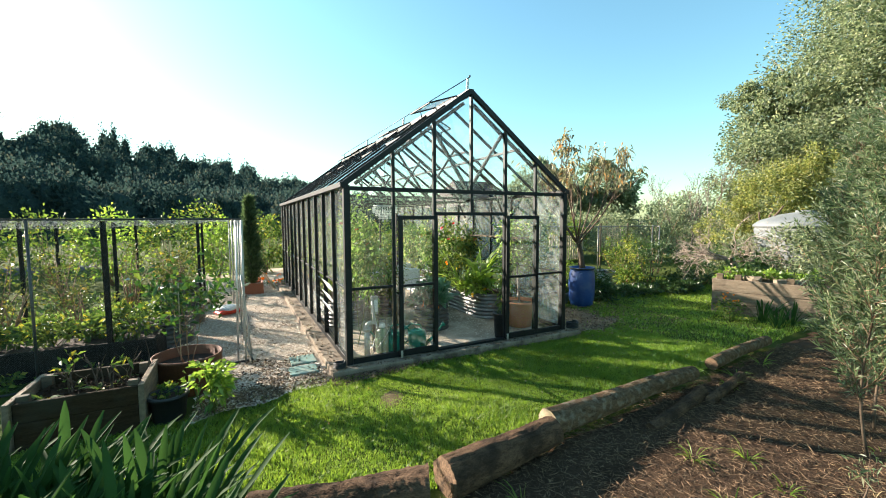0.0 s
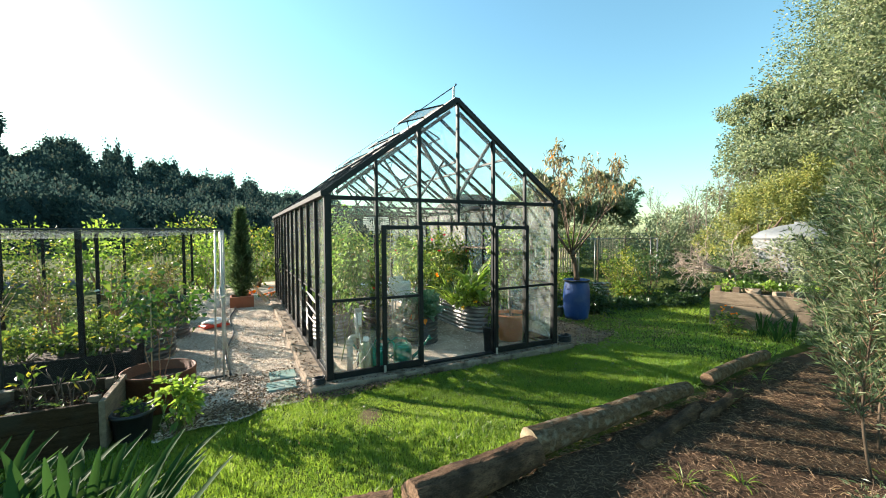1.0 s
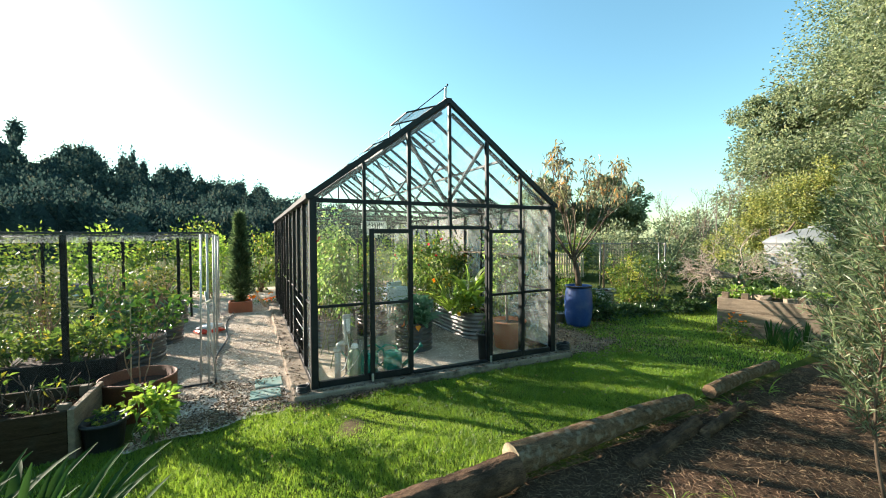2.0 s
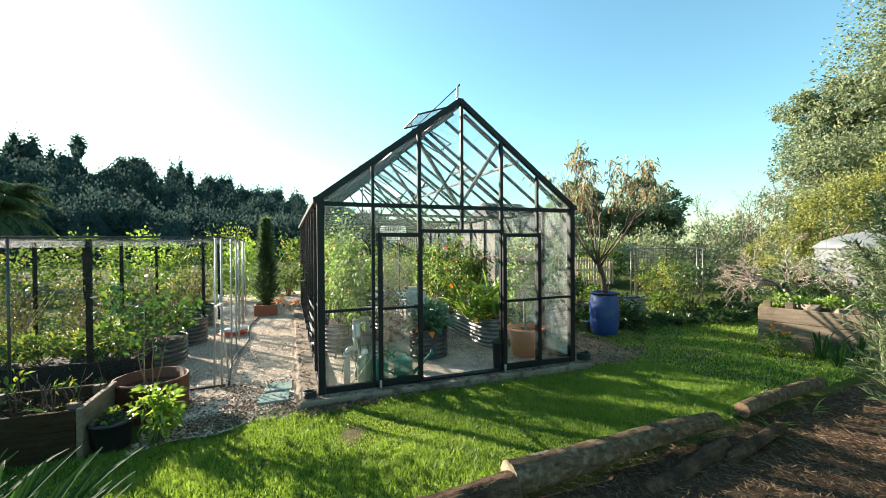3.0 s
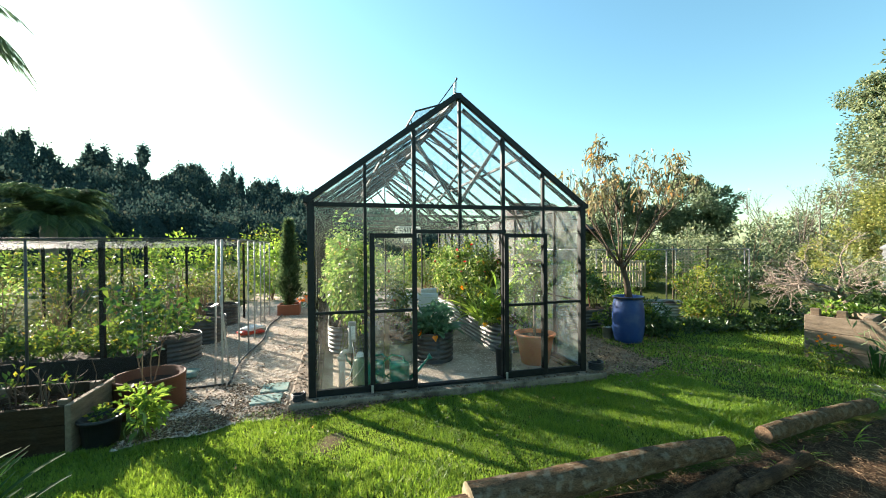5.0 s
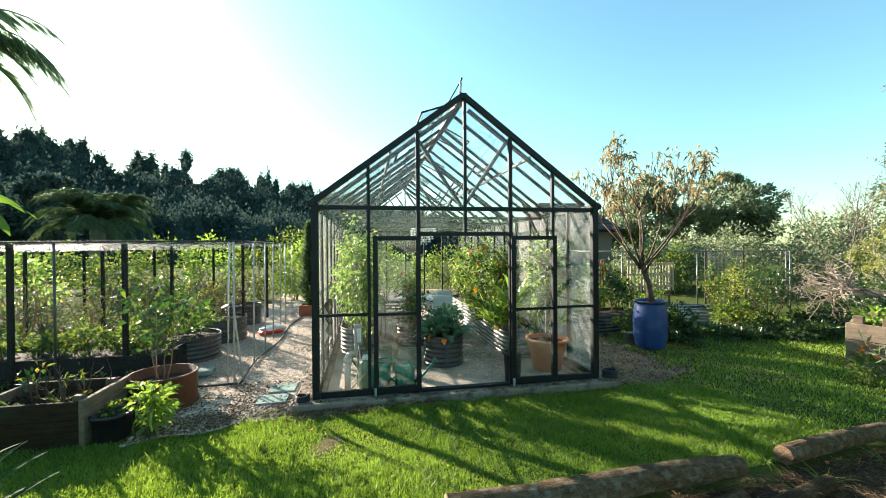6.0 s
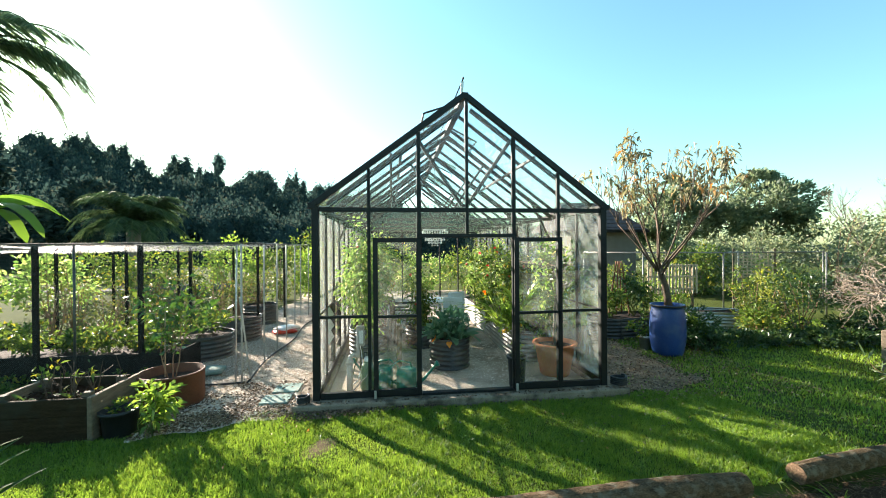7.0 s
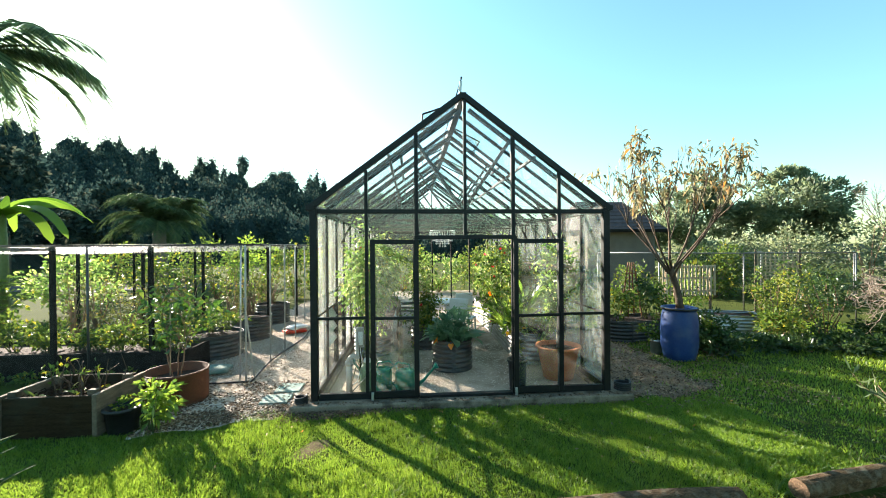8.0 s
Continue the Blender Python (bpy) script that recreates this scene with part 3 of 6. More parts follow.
def grass(name, n, area, power, hgt, wid, label):
    pts = []
    tries = 0
    while len(pts) < n and tries < 3 * n:
        tries += 1
        x, y = area[0] + (area[1] - area[0]) * rng.random(), area[2] + (area[3] - area[2]) * rng.random() ** power
        if is_lawn(x, y):
            pts.append((x, y, height(x, y)))
    P = np.array(pts)
    n = len(P)
    patch = np.array([0.75 + 0.5 * noise.noise(Vector((p[0] * 1.3, p[1] * 1.3, 9))) + 0.35 * noise.noise(Vector((p[0] * 5, p[1] * 5, 4))) for p in pts])
    h = hgt * (0.45 + 0.8 * rng.random(n)) * np.clip(patch, 0.4, 1.5)
    a = rng.random(n) * 6.28
    lean = np.stack([np.cos(a), np.sin(a), np.zeros(n)], 1) * (h * (0.25 + 0.75 * rng.random(n)))[:, None]
    b = a + 1.57 + rng.normal(size=n) * 0.5
    w = np.stack([np.cos(b), np.sin(b), np.zeros(n)], 1) * wid * (0.6 + 0.8 * rng.random(n))[:, None]
    up = np.array([[0, 0, 1.0]])
    mid = P + lean * 0.35 + up * (h * 0.62)[:, None]
    tip = P + lean + up * h[:, None]
    V = np.stack([P - w, P + w, mid + w * 0.75, mid - w * 0.75, tip], 1).reshape(-1, 3)
    k = np.arange(n)[:, None] * 5
    T = np.concatenate([k + [0, 1, 2], k + [0, 2, 3], k + [3, 2, 4]])
    return tagged(part(name, raw_mesh(name, V, T, L_grass), L_grass), label, "grass", kind="stuff")


grass("lawn_grass", 180000, (-3.6, 5.2, -3.0, -0.1), 1.0, 0.046, 0.003, "short bright green mown lawn grass")
grass("lawn_grass_beyond", 56000, (4.2, 12.0, -2.4, 5.0), 1.0, 0.06, 0.006, "green lawn beyond the greenhouse, long shadows")

grass("lawn_tufts", 16000, (-1.8, 5.2, -3.0, -0.25), 1.0, 0.075, 0.0032, "longer loose grass tufts in the lawn")

# bare worn earth in the lawn
V, F = [(0.2, -1.12, height(0.2, -1.12) + 0.012)], []
for k in range(28):
    t = 6.283 * k / 28
    r = 1 + 0.25 * noise.noise(Vector((math.cos(t) * 2, math.sin(t) * 2, 5)))
    dx, dy = 0.15 * r * math.cos(t), 0.26 * r * math.sin(t)
    V.append((0.2 + dx + 0.3 * dy, -1.12 + dy, height(0.2, -1.12) + 0.003))
    F.append((0, 1 + k, 1 + (k + 1) % 28))
tagged(part("ground_bare", mesh_of("ground_bare", V, F, M_worn, True), None), "small worn bare earth patch in the lawn", "ground", kind="structure")

# dry needles and straw on the bank
n = 42000
x, y = -1.2 + 7.5 * rng.random(n), np.zeros(n)
for i in range(n):
    y[i] = log_line(x[i]) - 0.03 - 2.6 * rng.random() ** 1.2
z = np.array([height(a, b) for a, b in zip(x, y)]) + 0.012 + 0.02 * rng.random(n)
P = np.stack([x, y, z], 1)
D = ball(n) * (1, 1, 0.22)
tagged(part("needle_litter", leaf_mesh("needle_litter", P, D, 0.04 + 0.06 * rng.random(n), 0.003 + 0.003 * rng.random(n), M_straw, 0.1), None), "dry brown needles and straw on the bank", "needle litter", kind="stuff")

# fallen leaves on the lawn and debris along the kerb
n = 150
x, y = -1 + 7.5 * rng.random(n), -2.3 + 2.0 * rng.random(n)
P = np.stack([x, y, np.full(n, GROUND + 0.05)], 1)
tagged(part("lawn_leaves", leaf_mesh("lawn_leaves", P, ball(n) * (1, 1, 0.3), 0.03 + 0.02 * rng.random(n), 0.02, L_peach), None), "scattered fallen autumn leaves on the lawn", "fallen leaves", kind="stuff")
n = 900
u = rng.random(n)
P = np.where(u[:, None] < 0.5, np.stack([-0.3 + 4.3 * rng.random(n), -0.12 - 0.2 * rng.random(n) ** 2, np.full(n, -0.068)], 1), np.stack([-0.25 + 0.17 * rng.random(n), 8 * rng.random(n) ** 1.5, np.full(n, -0.073)], 1))
P[:, 2] = np.where(P[:, 1] < -0.19, GROUND + 0.04, P[:, 2])
tagged(part("kerb_debris", leaf_mesh("kerb_debris", P, ball(n) * (1, 1, 0.15), 0.02 + 0.03 * rng.random(n), 0.01 + 0.012 * rng.random(n), M_straw), None), "dry leaves and bark bits on the concrete kerb", "debris", kind="stuff")
n = 450
P = np.stack([-1.7 + 1.5 * rng.random(n), -0.85 + 1.1 * rng.random(n) ** 1.6, np.full(n, GROUND + 0.038)], 1)
P = np.array([p for p in P if is_gravel(p[0], p[1]) and not blocked(p[0], p[1])])
tagged(part("bark_litter", leaf_mesh("bark_litter", P, ball(len(P)) * (1, 1, 0.2), 0.03 + 0.04 * rng.random(len(P)), 0.012 + 0.01 * rng.random(len(P)), M_litter), None), "brown bark bits over gravel at the lawn's edge", "bark litter", kind="stuff")

# ---- greenhouse ----
W, LEN, EAVE, RIDGE = 3.77, 8.2, 2.33, 3.74
COLS = (0.0, 0.65, 1.28, 1.905, 2.53, 3.14, 3.77)
HALF = W / 2
SLOPE = (RIDGE - EAVE) / HALF


def roof_z(x):
    return RIDGE - abs(x - HALF) * SLOPE


plinth = thing("plinth", "stained grey concrete kerb under the greenhouse", "plinth", kind="structure")
part("kerb", box_bm(-0.26, 4.05, -0.2, 0.1, GROUND - 0.1, -0.075, 0.014), M_concrete, plinth)
part("kerb", box_bm(-0.26, 0.09, 0.105, 8.45, GROUND - 0.1, -0.08, 0.014), M_concrete, plinth)
part("kerb", box_bm(3.7, 4.05, 0.105, 8.45, GROUND - 0.1, -0.08, 0.014), M_concrete, plinth)
inside_floor = part("floor", box_bm(0.095, 3.695, 0.105, 8.45, GROUND - 0.05, -0.12, 0), M_gravel)
tagged(inside_floor, "pale gravel floor inside the greenhouse", "floor", kind="structure")

house = thing("greenhouse", "black aluminium framed glass greenhouse with gabled roof", "greenhouse")


def member(name, p, q, w, d, up=(0, 0, 1), mat=None, parent=None):
    return part(name, bar_bm(p, q, w, d, up), mat or M_black, parent or house)


def pane(corners, mat, parent=None, thick=0.004):
    """A sheet of glass between four corners."""
    c = [Vector(v) for v in corners]
    nrm = (c[1] - c[0]).cross(c[-1] - c[0]).normalized() * thick
    n = len(c)
    V = c + [v + nrm for v in c]
    F = [tuple(range(n))[::-1], tuple(range(n, 2 * n))] + [(i, (i + 1) % n, n + (i + 1) % n, n + i) for i in range(n)]
    return part("pane", mesh_of("pane", V, F, mat), mat, parent or house)


# corner posts, gutters, gable members at front and back
for y, front in ((0.0, True), (LEN, False)):
    for x in (0.0, W):
        member("corner_post", (x, y, -0.075), (x, y, EAVE), 0.085, 0.085, (0, 1, 0))
    for x0, x1 in ((0.05, COLS[2]), (COLS[4], W - 0.05)) if front else ((0.05, W - 0.05),):
        member("sill_rail", (x0, y, -0.035), (x1, y, -0.035), 0.06, 0.078)
    member("eave_beam", (0.04, y, EAVE - 0.045), (W - 0.04, y, EAVE - 0.045), 0.05, 0.055)
    for x0, x1, tip in ((-0.07, HALF, 1), (W + 0.07, HALF, -1)):
        member("gable_rafter", (x0, y - 0.005, roof_z(x0) + 0.035), (x1, y - 0.005, RIDGE + 0.035), 0.06, 0.075, (0, 0, 1))
        member("gable_trim", (x0 + tip * 0.2, y + 0.06, roof_z(x0 + tip * 0.2) - 0.075), (x1 - tip * 0.08, y + 0.06, roof_z(x1 - tip * 0.08) - 0.075), 0.05, 0.05, (0, 0, 1), M_iron)
    for i, x in enumerate(COLS[1:-1]):
        low = 1.98 if front and i in (1, 2, 3) else -0.02
        wide = 0.05 if i in (1, 3) and front else 0.04
        member("mullion", (x, y, low), (x, y, roof_z(x) - 0.01), wide, 0.055, (0, 1, 0))
member("door_header", (COLS[2] - 0.03, -0.005, 1.955), (COLS[4] + 0.03, -0.005, 1.955), 0.07, 0.05)
for x in (COLS[2], COLS[4]):
    member("door_jamb", (x, 0.0, -0.07), (x, 0.0, 1.93), 0.05, 0.06, (0, 1, 0))
for a, b in ((0, 1), (5, 6)):
    member("mid_rail", (COLS[a] + 0.04, 0, 0.945), (COLS[b] - 0.02, 0, 0.945), 0.045, 0.035)
member("threshold", (COLS[2] + 0.03, -0.02, -0.055), (COLS[4] - 0.03, -0.02, -0.055), 0.09, 0.03)

# front glass
for i in range(6):
    x0, x1 = COLS[i] + 0.02, COLS[i + 1] - 0.02
    if i in (0, 1, 4, 5):
        pane([(x0, 0, 0.0), (x1, 0, 0.0), (x1, 0, 0.93), (x0, 0, 0.93)], M_hazy)
        pane([(x0, 0, 0.96), (x1, 0, 0.96), (x1, 0, EAVE - 0.07), (x0, 0, EAVE - 0.07)], M_hazy if i == 5 else M_glass)
    else:
        pane([(x0, 0, 1.98), (x1, 0, 1.98), (x1, 0, EAVE - 0.07), (x0, 0, EAVE - 0.07)], M_glass)
    pane([(x0, 0, EAVE - 0.02), (x1, 0, EAVE - 0.02), (x1, 0, roof_z(x1) - 0.02), (x0, 0, roof_z(x0) - 0.02)], M_glass)


def door_leaf(x0, x1, y, handle_x):
    """A sliding leaf with stiles, rails, two panes and a handle."""
    d = part("door", bar_bm((x0 + 0.03, y, -0.045), (x0 + 0.03, y, 1.93), 0.06, 0.04, (0, 1, 0)), M_black, house, "slid-open black framed glass door leaf")
    for name, p, q, w, dd, up in (("stile", (x1 - 0.03, y, -0.045), (x1 - 0.03, y, 1.93), 0.06, 0.04, (0, 1, 0)),
                                  ("top_rail", (x0 + 0.06, y, 1.9), (x1 - 0.06, y, 1.9), 0.038, 0.055, (0, 0, 1)),
                                  ("middle_rail", (x0 + 0.06, y, 0.945), (x1 - 0.06, y, 0.945), 0.038, 0.036, (0, 0, 1)),
                                  ("bottom_rail", (x0 + 0.06, y, -0.005), (x1 - 0.06, y, -0.005), 0.038, 0.075, (0, 0, 1)),
                                  ("door_handle", (handle_x, y - 0.03, 0.83), (handle_x, y - 0.03, 0.97), 0.016, 0.022, (0, 1, 0))):
        member(name, p, q, w, dd, up, None, d)
    for z0, z1 in ((0.028, 0.93), (0.96, 1.875)):
        pane([(x0 + 0.055, y, z0), (x1 - 0.055, y, z0), (x1 - 0.055, y, z1), (x0 + 0.055, y, z1)], M_hazy, d)
    member("guide_wheel", (x0 + 0.02, y - 0.03, -0.07), (x0 + 0.02, y - 0.03, 0.03), 0.03, 0.02, (0, 1, 0), M_zinc, d)


door_leaf(0.7, 1.3, -0.06, 0.73)
door_leaf(2.52, 3.17, -0.06, 3.14)

# side walls
BAYS = 11
STEP = LEN / BAYS
for x, out in ((0.0, -1), (W, 1)):
    member("gutter", (x + out * 0.035, -0.05, EAVE + 0.0), (x + out * 0.035, LEN + 0.05, EAVE + 0.0), 0.1, 0.07)
    member("sill_rail", (x, 0.05, -0.037), (x, LEN - 0.05, -0.037), 0.06, 0.082)
    for k in range(BAYS):
        y0, y1 = k * STEP, (k + 1) * STEP
        if k:
            member("wall_bar", (x + out * 0.01, y0, 0.0), (x + out * 0.01, y0, EAVE - 0.03), 0.07, 0.04, (0, 1, 0))
        member("wall_rail", (x, y0 + 0.02, 0.945), (x, y1 - 0.02, 0.945), 0.03, 0.025)
        mat = M_wash if x else M_sunny
        if not (x == 0 and k in (1, 2)):
            pane([(x, y0 + 0.02, 0.0), (x, y1 - 0.02, 0.0), (x, y1 - 0.02, 0.935), (x, y0 + 0.02, 0.935)], mat)
        pane([(x, y0 + 0.02, 0.957), (x, y1 - 0.02, 0.957), (x, y1 - 0.02, EAVE - 0.035), (x, y0 + 0.02, EAVE - 0.035)], mat)
# louvre windows low in the left wall
for k in (1, 2):
    y0, y1 = k * STEP + 0.04, (k + 1) * STEP - 0.04
    w = part("louvre_window", bar_bm((0, y0, 0.07), (0, y0, 0.93), 0.03, 0.03, (0, 1, 0)), M_black, house, "louvre window with tilted glass blades")
    member("frame_side", (0, y1, 0.07), (0, y1, 0.93), 0.03, 0.03, (0, 1, 0), None, w)
    for j in range(5):
        z = 0.13 + j * 0.175
        # upper blades of one window are painted white to stand for sunlight on them
        white = k == 1 and j > 1
        part("blade", bar_bm((-0.03, y0 + 0.02, z), (-0.03, y1 - 0.02, z), 0.005, 0.19, (-0.5, 0, 0.85), 0), M_white if white else M_hazy, w, "blade coloured white for the sun on it" if white else "")

# roof
nrm_l, nrm_r = Vector((-SLOPE, 0, 1)).normalized(), Vector((SLOPE, 0, 1)).normalized()
member("ridge_beam", (HALF, -0.04, RIDGE + 0.02), (HALF, LEN + 0.04, RIDGE + 0.02), 0.09, 0.08)
VENTS = {0: (1, 3, 6, 8), 1: (2, 5, 8)}
for side, (xe, up) in enumerate(((-0.04, nrm_l), (W + 0.04, nrm_r))):
    for k in range(BAYS + 1):
        y = min(max(k * STEP, 0.03), LEN - 0.03)
        if 0 < k < BAYS:
            member("glazing_bar", (xe, y, roof_z(xe) + 0.03), (HALF, y, RIDGE + 0.03), 0.035, 0.045, (0, 0, 1))
        if k < BAYS:
            y0, y1 = k * STEP + 0.018, (k + 1) * STEP - 0.018
            xt = HALF + (xe - HALF) * (0.42 if k in VENTS[side] else 0.02)
            q = [(xe, y0, roof_z(xe) + 0.035), (xe, y1, roof_z(xe) + 0.035), (xt, y1, roof_z(xt) + 0.035), (xt, y0, roof_z(xt) + 0.035)]
            pane(q if side else q[::-1], M_glass)
            if k in VENTS[side]:
                member("vent_bar", (xt, y0, roof_z(xt) + 0.03), (xt, y1, roof_z(xt) + 0.03), 0.04, 0.04)

# open roof vents, hinged at the ridge
for side, sx in ((0, -1), (1, 1)):
    ang = radians(19 if side == 0 else 27)
    for k in VENTS[side]:
        if k > 1 and side == 0:
            ang = radians(27)
        y0, y1 = k * STEP + 0.02, (k + 1) * STEP - 0.02
        if side == 0 and k == 1:
            y0, y1 = 0.35, 0.35 + STEP
        d = Vector((sx * math.cos(ang), 0, -math.sin(ang)))
        a, b = Vector((HALF + sx * 0.03, y0, RIDGE + 0.06)), Vector((HALF + sx * 0.03, y1, RIDGE + 0.06))
        e, f = a + d * 0.5, b + d * 0.5
        v = part("roof_vent", bar_bm(a, b, 0.03, 0.025), M_black, house, "propped-open glass roof vent")
        for p, q in ((a, e), (b, f), (e, f)):
            member("vent_frame", p, q, 0.022, 0.022, (0, 0, 1), None, v)
        member("vent_stay", (e + f) / 2, ((e + f) / 2).xyz + Vector((-sx * 0.05, 0, -0.2 if side == 0 else -0.16)), 0.014, 0.014, (0, 1, 0), None, v)
        pane([a, e, f, b] if side else [a, b, f, e], M_glass, v)

# trusses inside
for k in range(1, 5):
    y = k * LEN / 5
    for x0, s in ((0.05, 1), (W - 0.05, -1)):
        member("truss_rafter", (x0, y, roof_z(x0) - 0.05), (HALF, y, RIDGE - 0.06), 0.045, 0.06, (0, 0, 1), M_iron)
    for s in (-1, 1):
        member("truss_brace", (HALF, y, EAVE - 0.02), (HALF + s * 0.62, y, roof_z(HALF + s * 0.62) - 0.08), 0.035, 0.045, (0, 1, 0), M_iron)
        member("knee_brace", (HALF + s * (HALF - 0.06), y, 1.9), (HALF + s * (HALF - 0.42), y, roof_z(HALF + s * (HALF - 0.42)) - 0.06), 0.03, 0.04, (0, 1, 0), M_iron)
    member("tie_beam", (0.04, y, EAVE - 0.05), (W - 0.04, y, EAVE - 0.05), 0.035, 0.045, (0, 0, 1), M_iron)
for s in (-1, 1):
    member("gable_brace", (HALF + s * 0.01, 0.05, EAVE - 0.02), (HALF + s * 0.62, 0.05, roof_z(HALF + s * 0.62) - 0.06), 0.045, 0.05, (0, 1, 0), M_iron)
    member("purlin", (HALF + s * 0.95, 0.04, roof_z(HALF + 0.95) - 0.03), (HALF + s * 0.95, LEN - 0.04, roof_z(HALF + 0.95) - 0.03), 0.035, 0.04, (0, 0, 1), M_iron)

# rail with white posts along the ridge
rail = thing("ridge_rail", "thin dark rail on short white posts along the ridge", "rail")
part("rail", tubes("rail", [[((HALF - 0.02, -0.02, RIDGE + 0.235), 0.008), ((HALF - 0.02, LEN, RIDGE + 0.235), 0.008)]], M_black, 6), None, rail)
for k in range(4):
    y = 0.03 + k * 2.6
    part("post", bar_bm((HALF - 0.03, y, RIDGE + 0.055), (HALF - 0.02, y, RIDGE + 0.23), 0.035, 0.02, (0, 1, 0)), M_white, rail)
part("knob", lathe("knob", [(0.001, RIDGE + 0.265), (0.014, RIDGE + 0.255), (0.014, RIDGE + 0.24), (0.001, RIDGE + 0.225)], M_black, 8), None, rail).location = (HALF - 0.02, -0.02, 0)

# ---- garden to the left ----
def corrugated_bed(label, at, r, h, straight=0.0, rz=0, mat=None, pitch=0.075, group=""):
    """A stadium-shaped raised bed of ribbed sheet steel filled with soil."""
    ob = thing("corrugated_bed", label, "raised bed", at, rz, group)
    ring = []
    n = 18
    for s in (1, -1):
        for k in range(n + 1):
            t = math.pi * k / n - math.pi / 2
            ring.append((s * (straight / 2 + r * math.cos(t)), s * r * math.sin(t), s * math.cos(t), s * math.sin(t)))
    steps = max(12, int(h / pitch * 8))
    V, F, m = [], [], len(ring)
    for i in range(steps + 1):
        z = h * i / steps
        o = 0.012 * math.sin(2 * math.pi * z / pitch)
        V += [(x + nx * o, y + ny * o, z) for x, y, nx, ny in ring]
    for i in range(steps):
        for k in range(m):
            F.append((i * m + k, i * m + (k + 1) % m, (i + 1) * m + (k + 1) % m, (i + 1) * m + k))
    part("wall", mesh_of("bed_wall", V, F, mat or M_slate, True), None, ob)
    part("rim", tubes("bed_rim", [[((x, y, h), 0.012) for x, y, a, b in ring + ring[:1]]], mat or M_slate, 6), None, ob)
    V = [(x * 0.98, y * 0.98, h - 0.05 + 0.015 * rng.normal()) for x, y, a, b in ring] + [(0, 0, h - 0.02)]
    part("soil", mesh_of("bed_soil", V, [(k, (k + 1) % m, m) for k in range(m)], M_soil), None, ob)
    for s in (1, -1) if straight else ():
        part("joint_strip", bar_bm((s * straight / 2, -r - 0.016, 0), (s * straight / 2, -r - 0.016, h), 0.04, 0.006, (0, 1, 0), 0), mat or M_slate, ob)
    return ob


def round_pot(name, label, at, r, h, mat, taper=0.85, rim=0.02, soil=0.05):
    ob = thing(name, label, "pot", at)
    part("body", lathe("pot_body", [(0.001, 0), (r * taper - 0.01, 0), (r * taper, 0.012), (r, h - 0.03), (r + rim, h - 0.028), (r + rim, h), (r - 0.012, h), (r - 0.02, h - soil - 0.02), (0.001, h - soil - 0.02)], mat), None, ob)
    part("soil", lathe("pot_soil", [(0.001, h - soil + 0.01), (r * 0.6, h - soil + 0.005), (r - 0.016, h - soil)], M_soil), None, ob)
    return ob


def tree(name, label, at, runs, tips, bark, leaf=None, per=0, L=0.08, W=0.03, scatter=0.12, droop=0.2, hang=0.0, category="tree", keep=1.0):
    ob = thing(name, label, category, at)
    part("trunk", tubes("trunk", runs, bark, 4), None, ob)
    if leaf:
        T = np.array([t[0] for t in tips])
        Dn = np.array([t[1] for t in tips])
        sel = rng.random(len(T)) < keep
        T, Dn = T[sel], Dn[sel]
        P = np.repeat(T, per, 0) + rng.normal(size=(len(T) * per, 3)) * scatter
        D = np.repeat(Dn, per, 0) * 0.5 + ball(len(P)) - np.array([[0, 0, hang]])
        n = len(P)
        part("crown", leaf_mesh("crown", P, D, L * (0.6 + 0.8 * rng.random(n)), W * (0.6 + 0.8 * rng.random(n)), leaf, droop=droop), None, ob)
    return ob


# timber bed with bare soil and old stalks; front and back planks carry painted shade
bed = thing("timber_raised_bed", "weathered plank raised bed with dark soil", "raised bed")
BX0, BX1, BY0, BY1, BT = -3.1, -2.15, -0.56, 0.16, 0.27
for z0, z1 in ((GROUND - 0.06, 0.09), (0.094, BT)):
    part("plank", box_bm(BX0, BX1 - 0.055, BY0, BY0 + 0.05, z0, z1), M_wood_shaded, bed)
    part("plank", box_bm(BX0, BX1 - 0.055, BY1 - 0.05, BY1, z0, z1 + 0.03), M_wood_shaded, bed)
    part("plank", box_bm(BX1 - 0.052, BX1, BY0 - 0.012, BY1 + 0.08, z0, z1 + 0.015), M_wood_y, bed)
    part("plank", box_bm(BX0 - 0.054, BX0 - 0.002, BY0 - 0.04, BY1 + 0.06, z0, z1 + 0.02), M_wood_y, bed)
for x, y in ((BX0 + 0.05, BY0 + 0.09), (BX1 - 0.1, BY0 + 0.09), (BX0 + 0.05, BY1 - 0.1), (BX1 - 0.1, BY1 - 0.1)):
    part("corner_post", box_bm(x - 0.045, x + 0.045, y - 0.035, y + 0.035, GROUND, BT + 0.045), M_wood, bed)
V, F = [], []
for j in range(13):
    for i in range(17):
        x, y = BX0 + 0.01 + (BX1 - BX0 - 0.07) * i / 16, BY0 + 0.045 + (BY1 - BY0 - 0.09) * j / 12
        V.append((x, y, 0.17 + 0.045 * noise.noise(Vector((x * 7, y * 7, 0))) + 0.02 * rng.random()))
F = [(j * 17 + i, j * 17 + i + 1, j * 17 + 18 + i, j * 17 + 17 + i) for j in range(12) for i in range(16)]
part("soil", mesh_of("bed_soil", V, F, M_soil), None, bed)
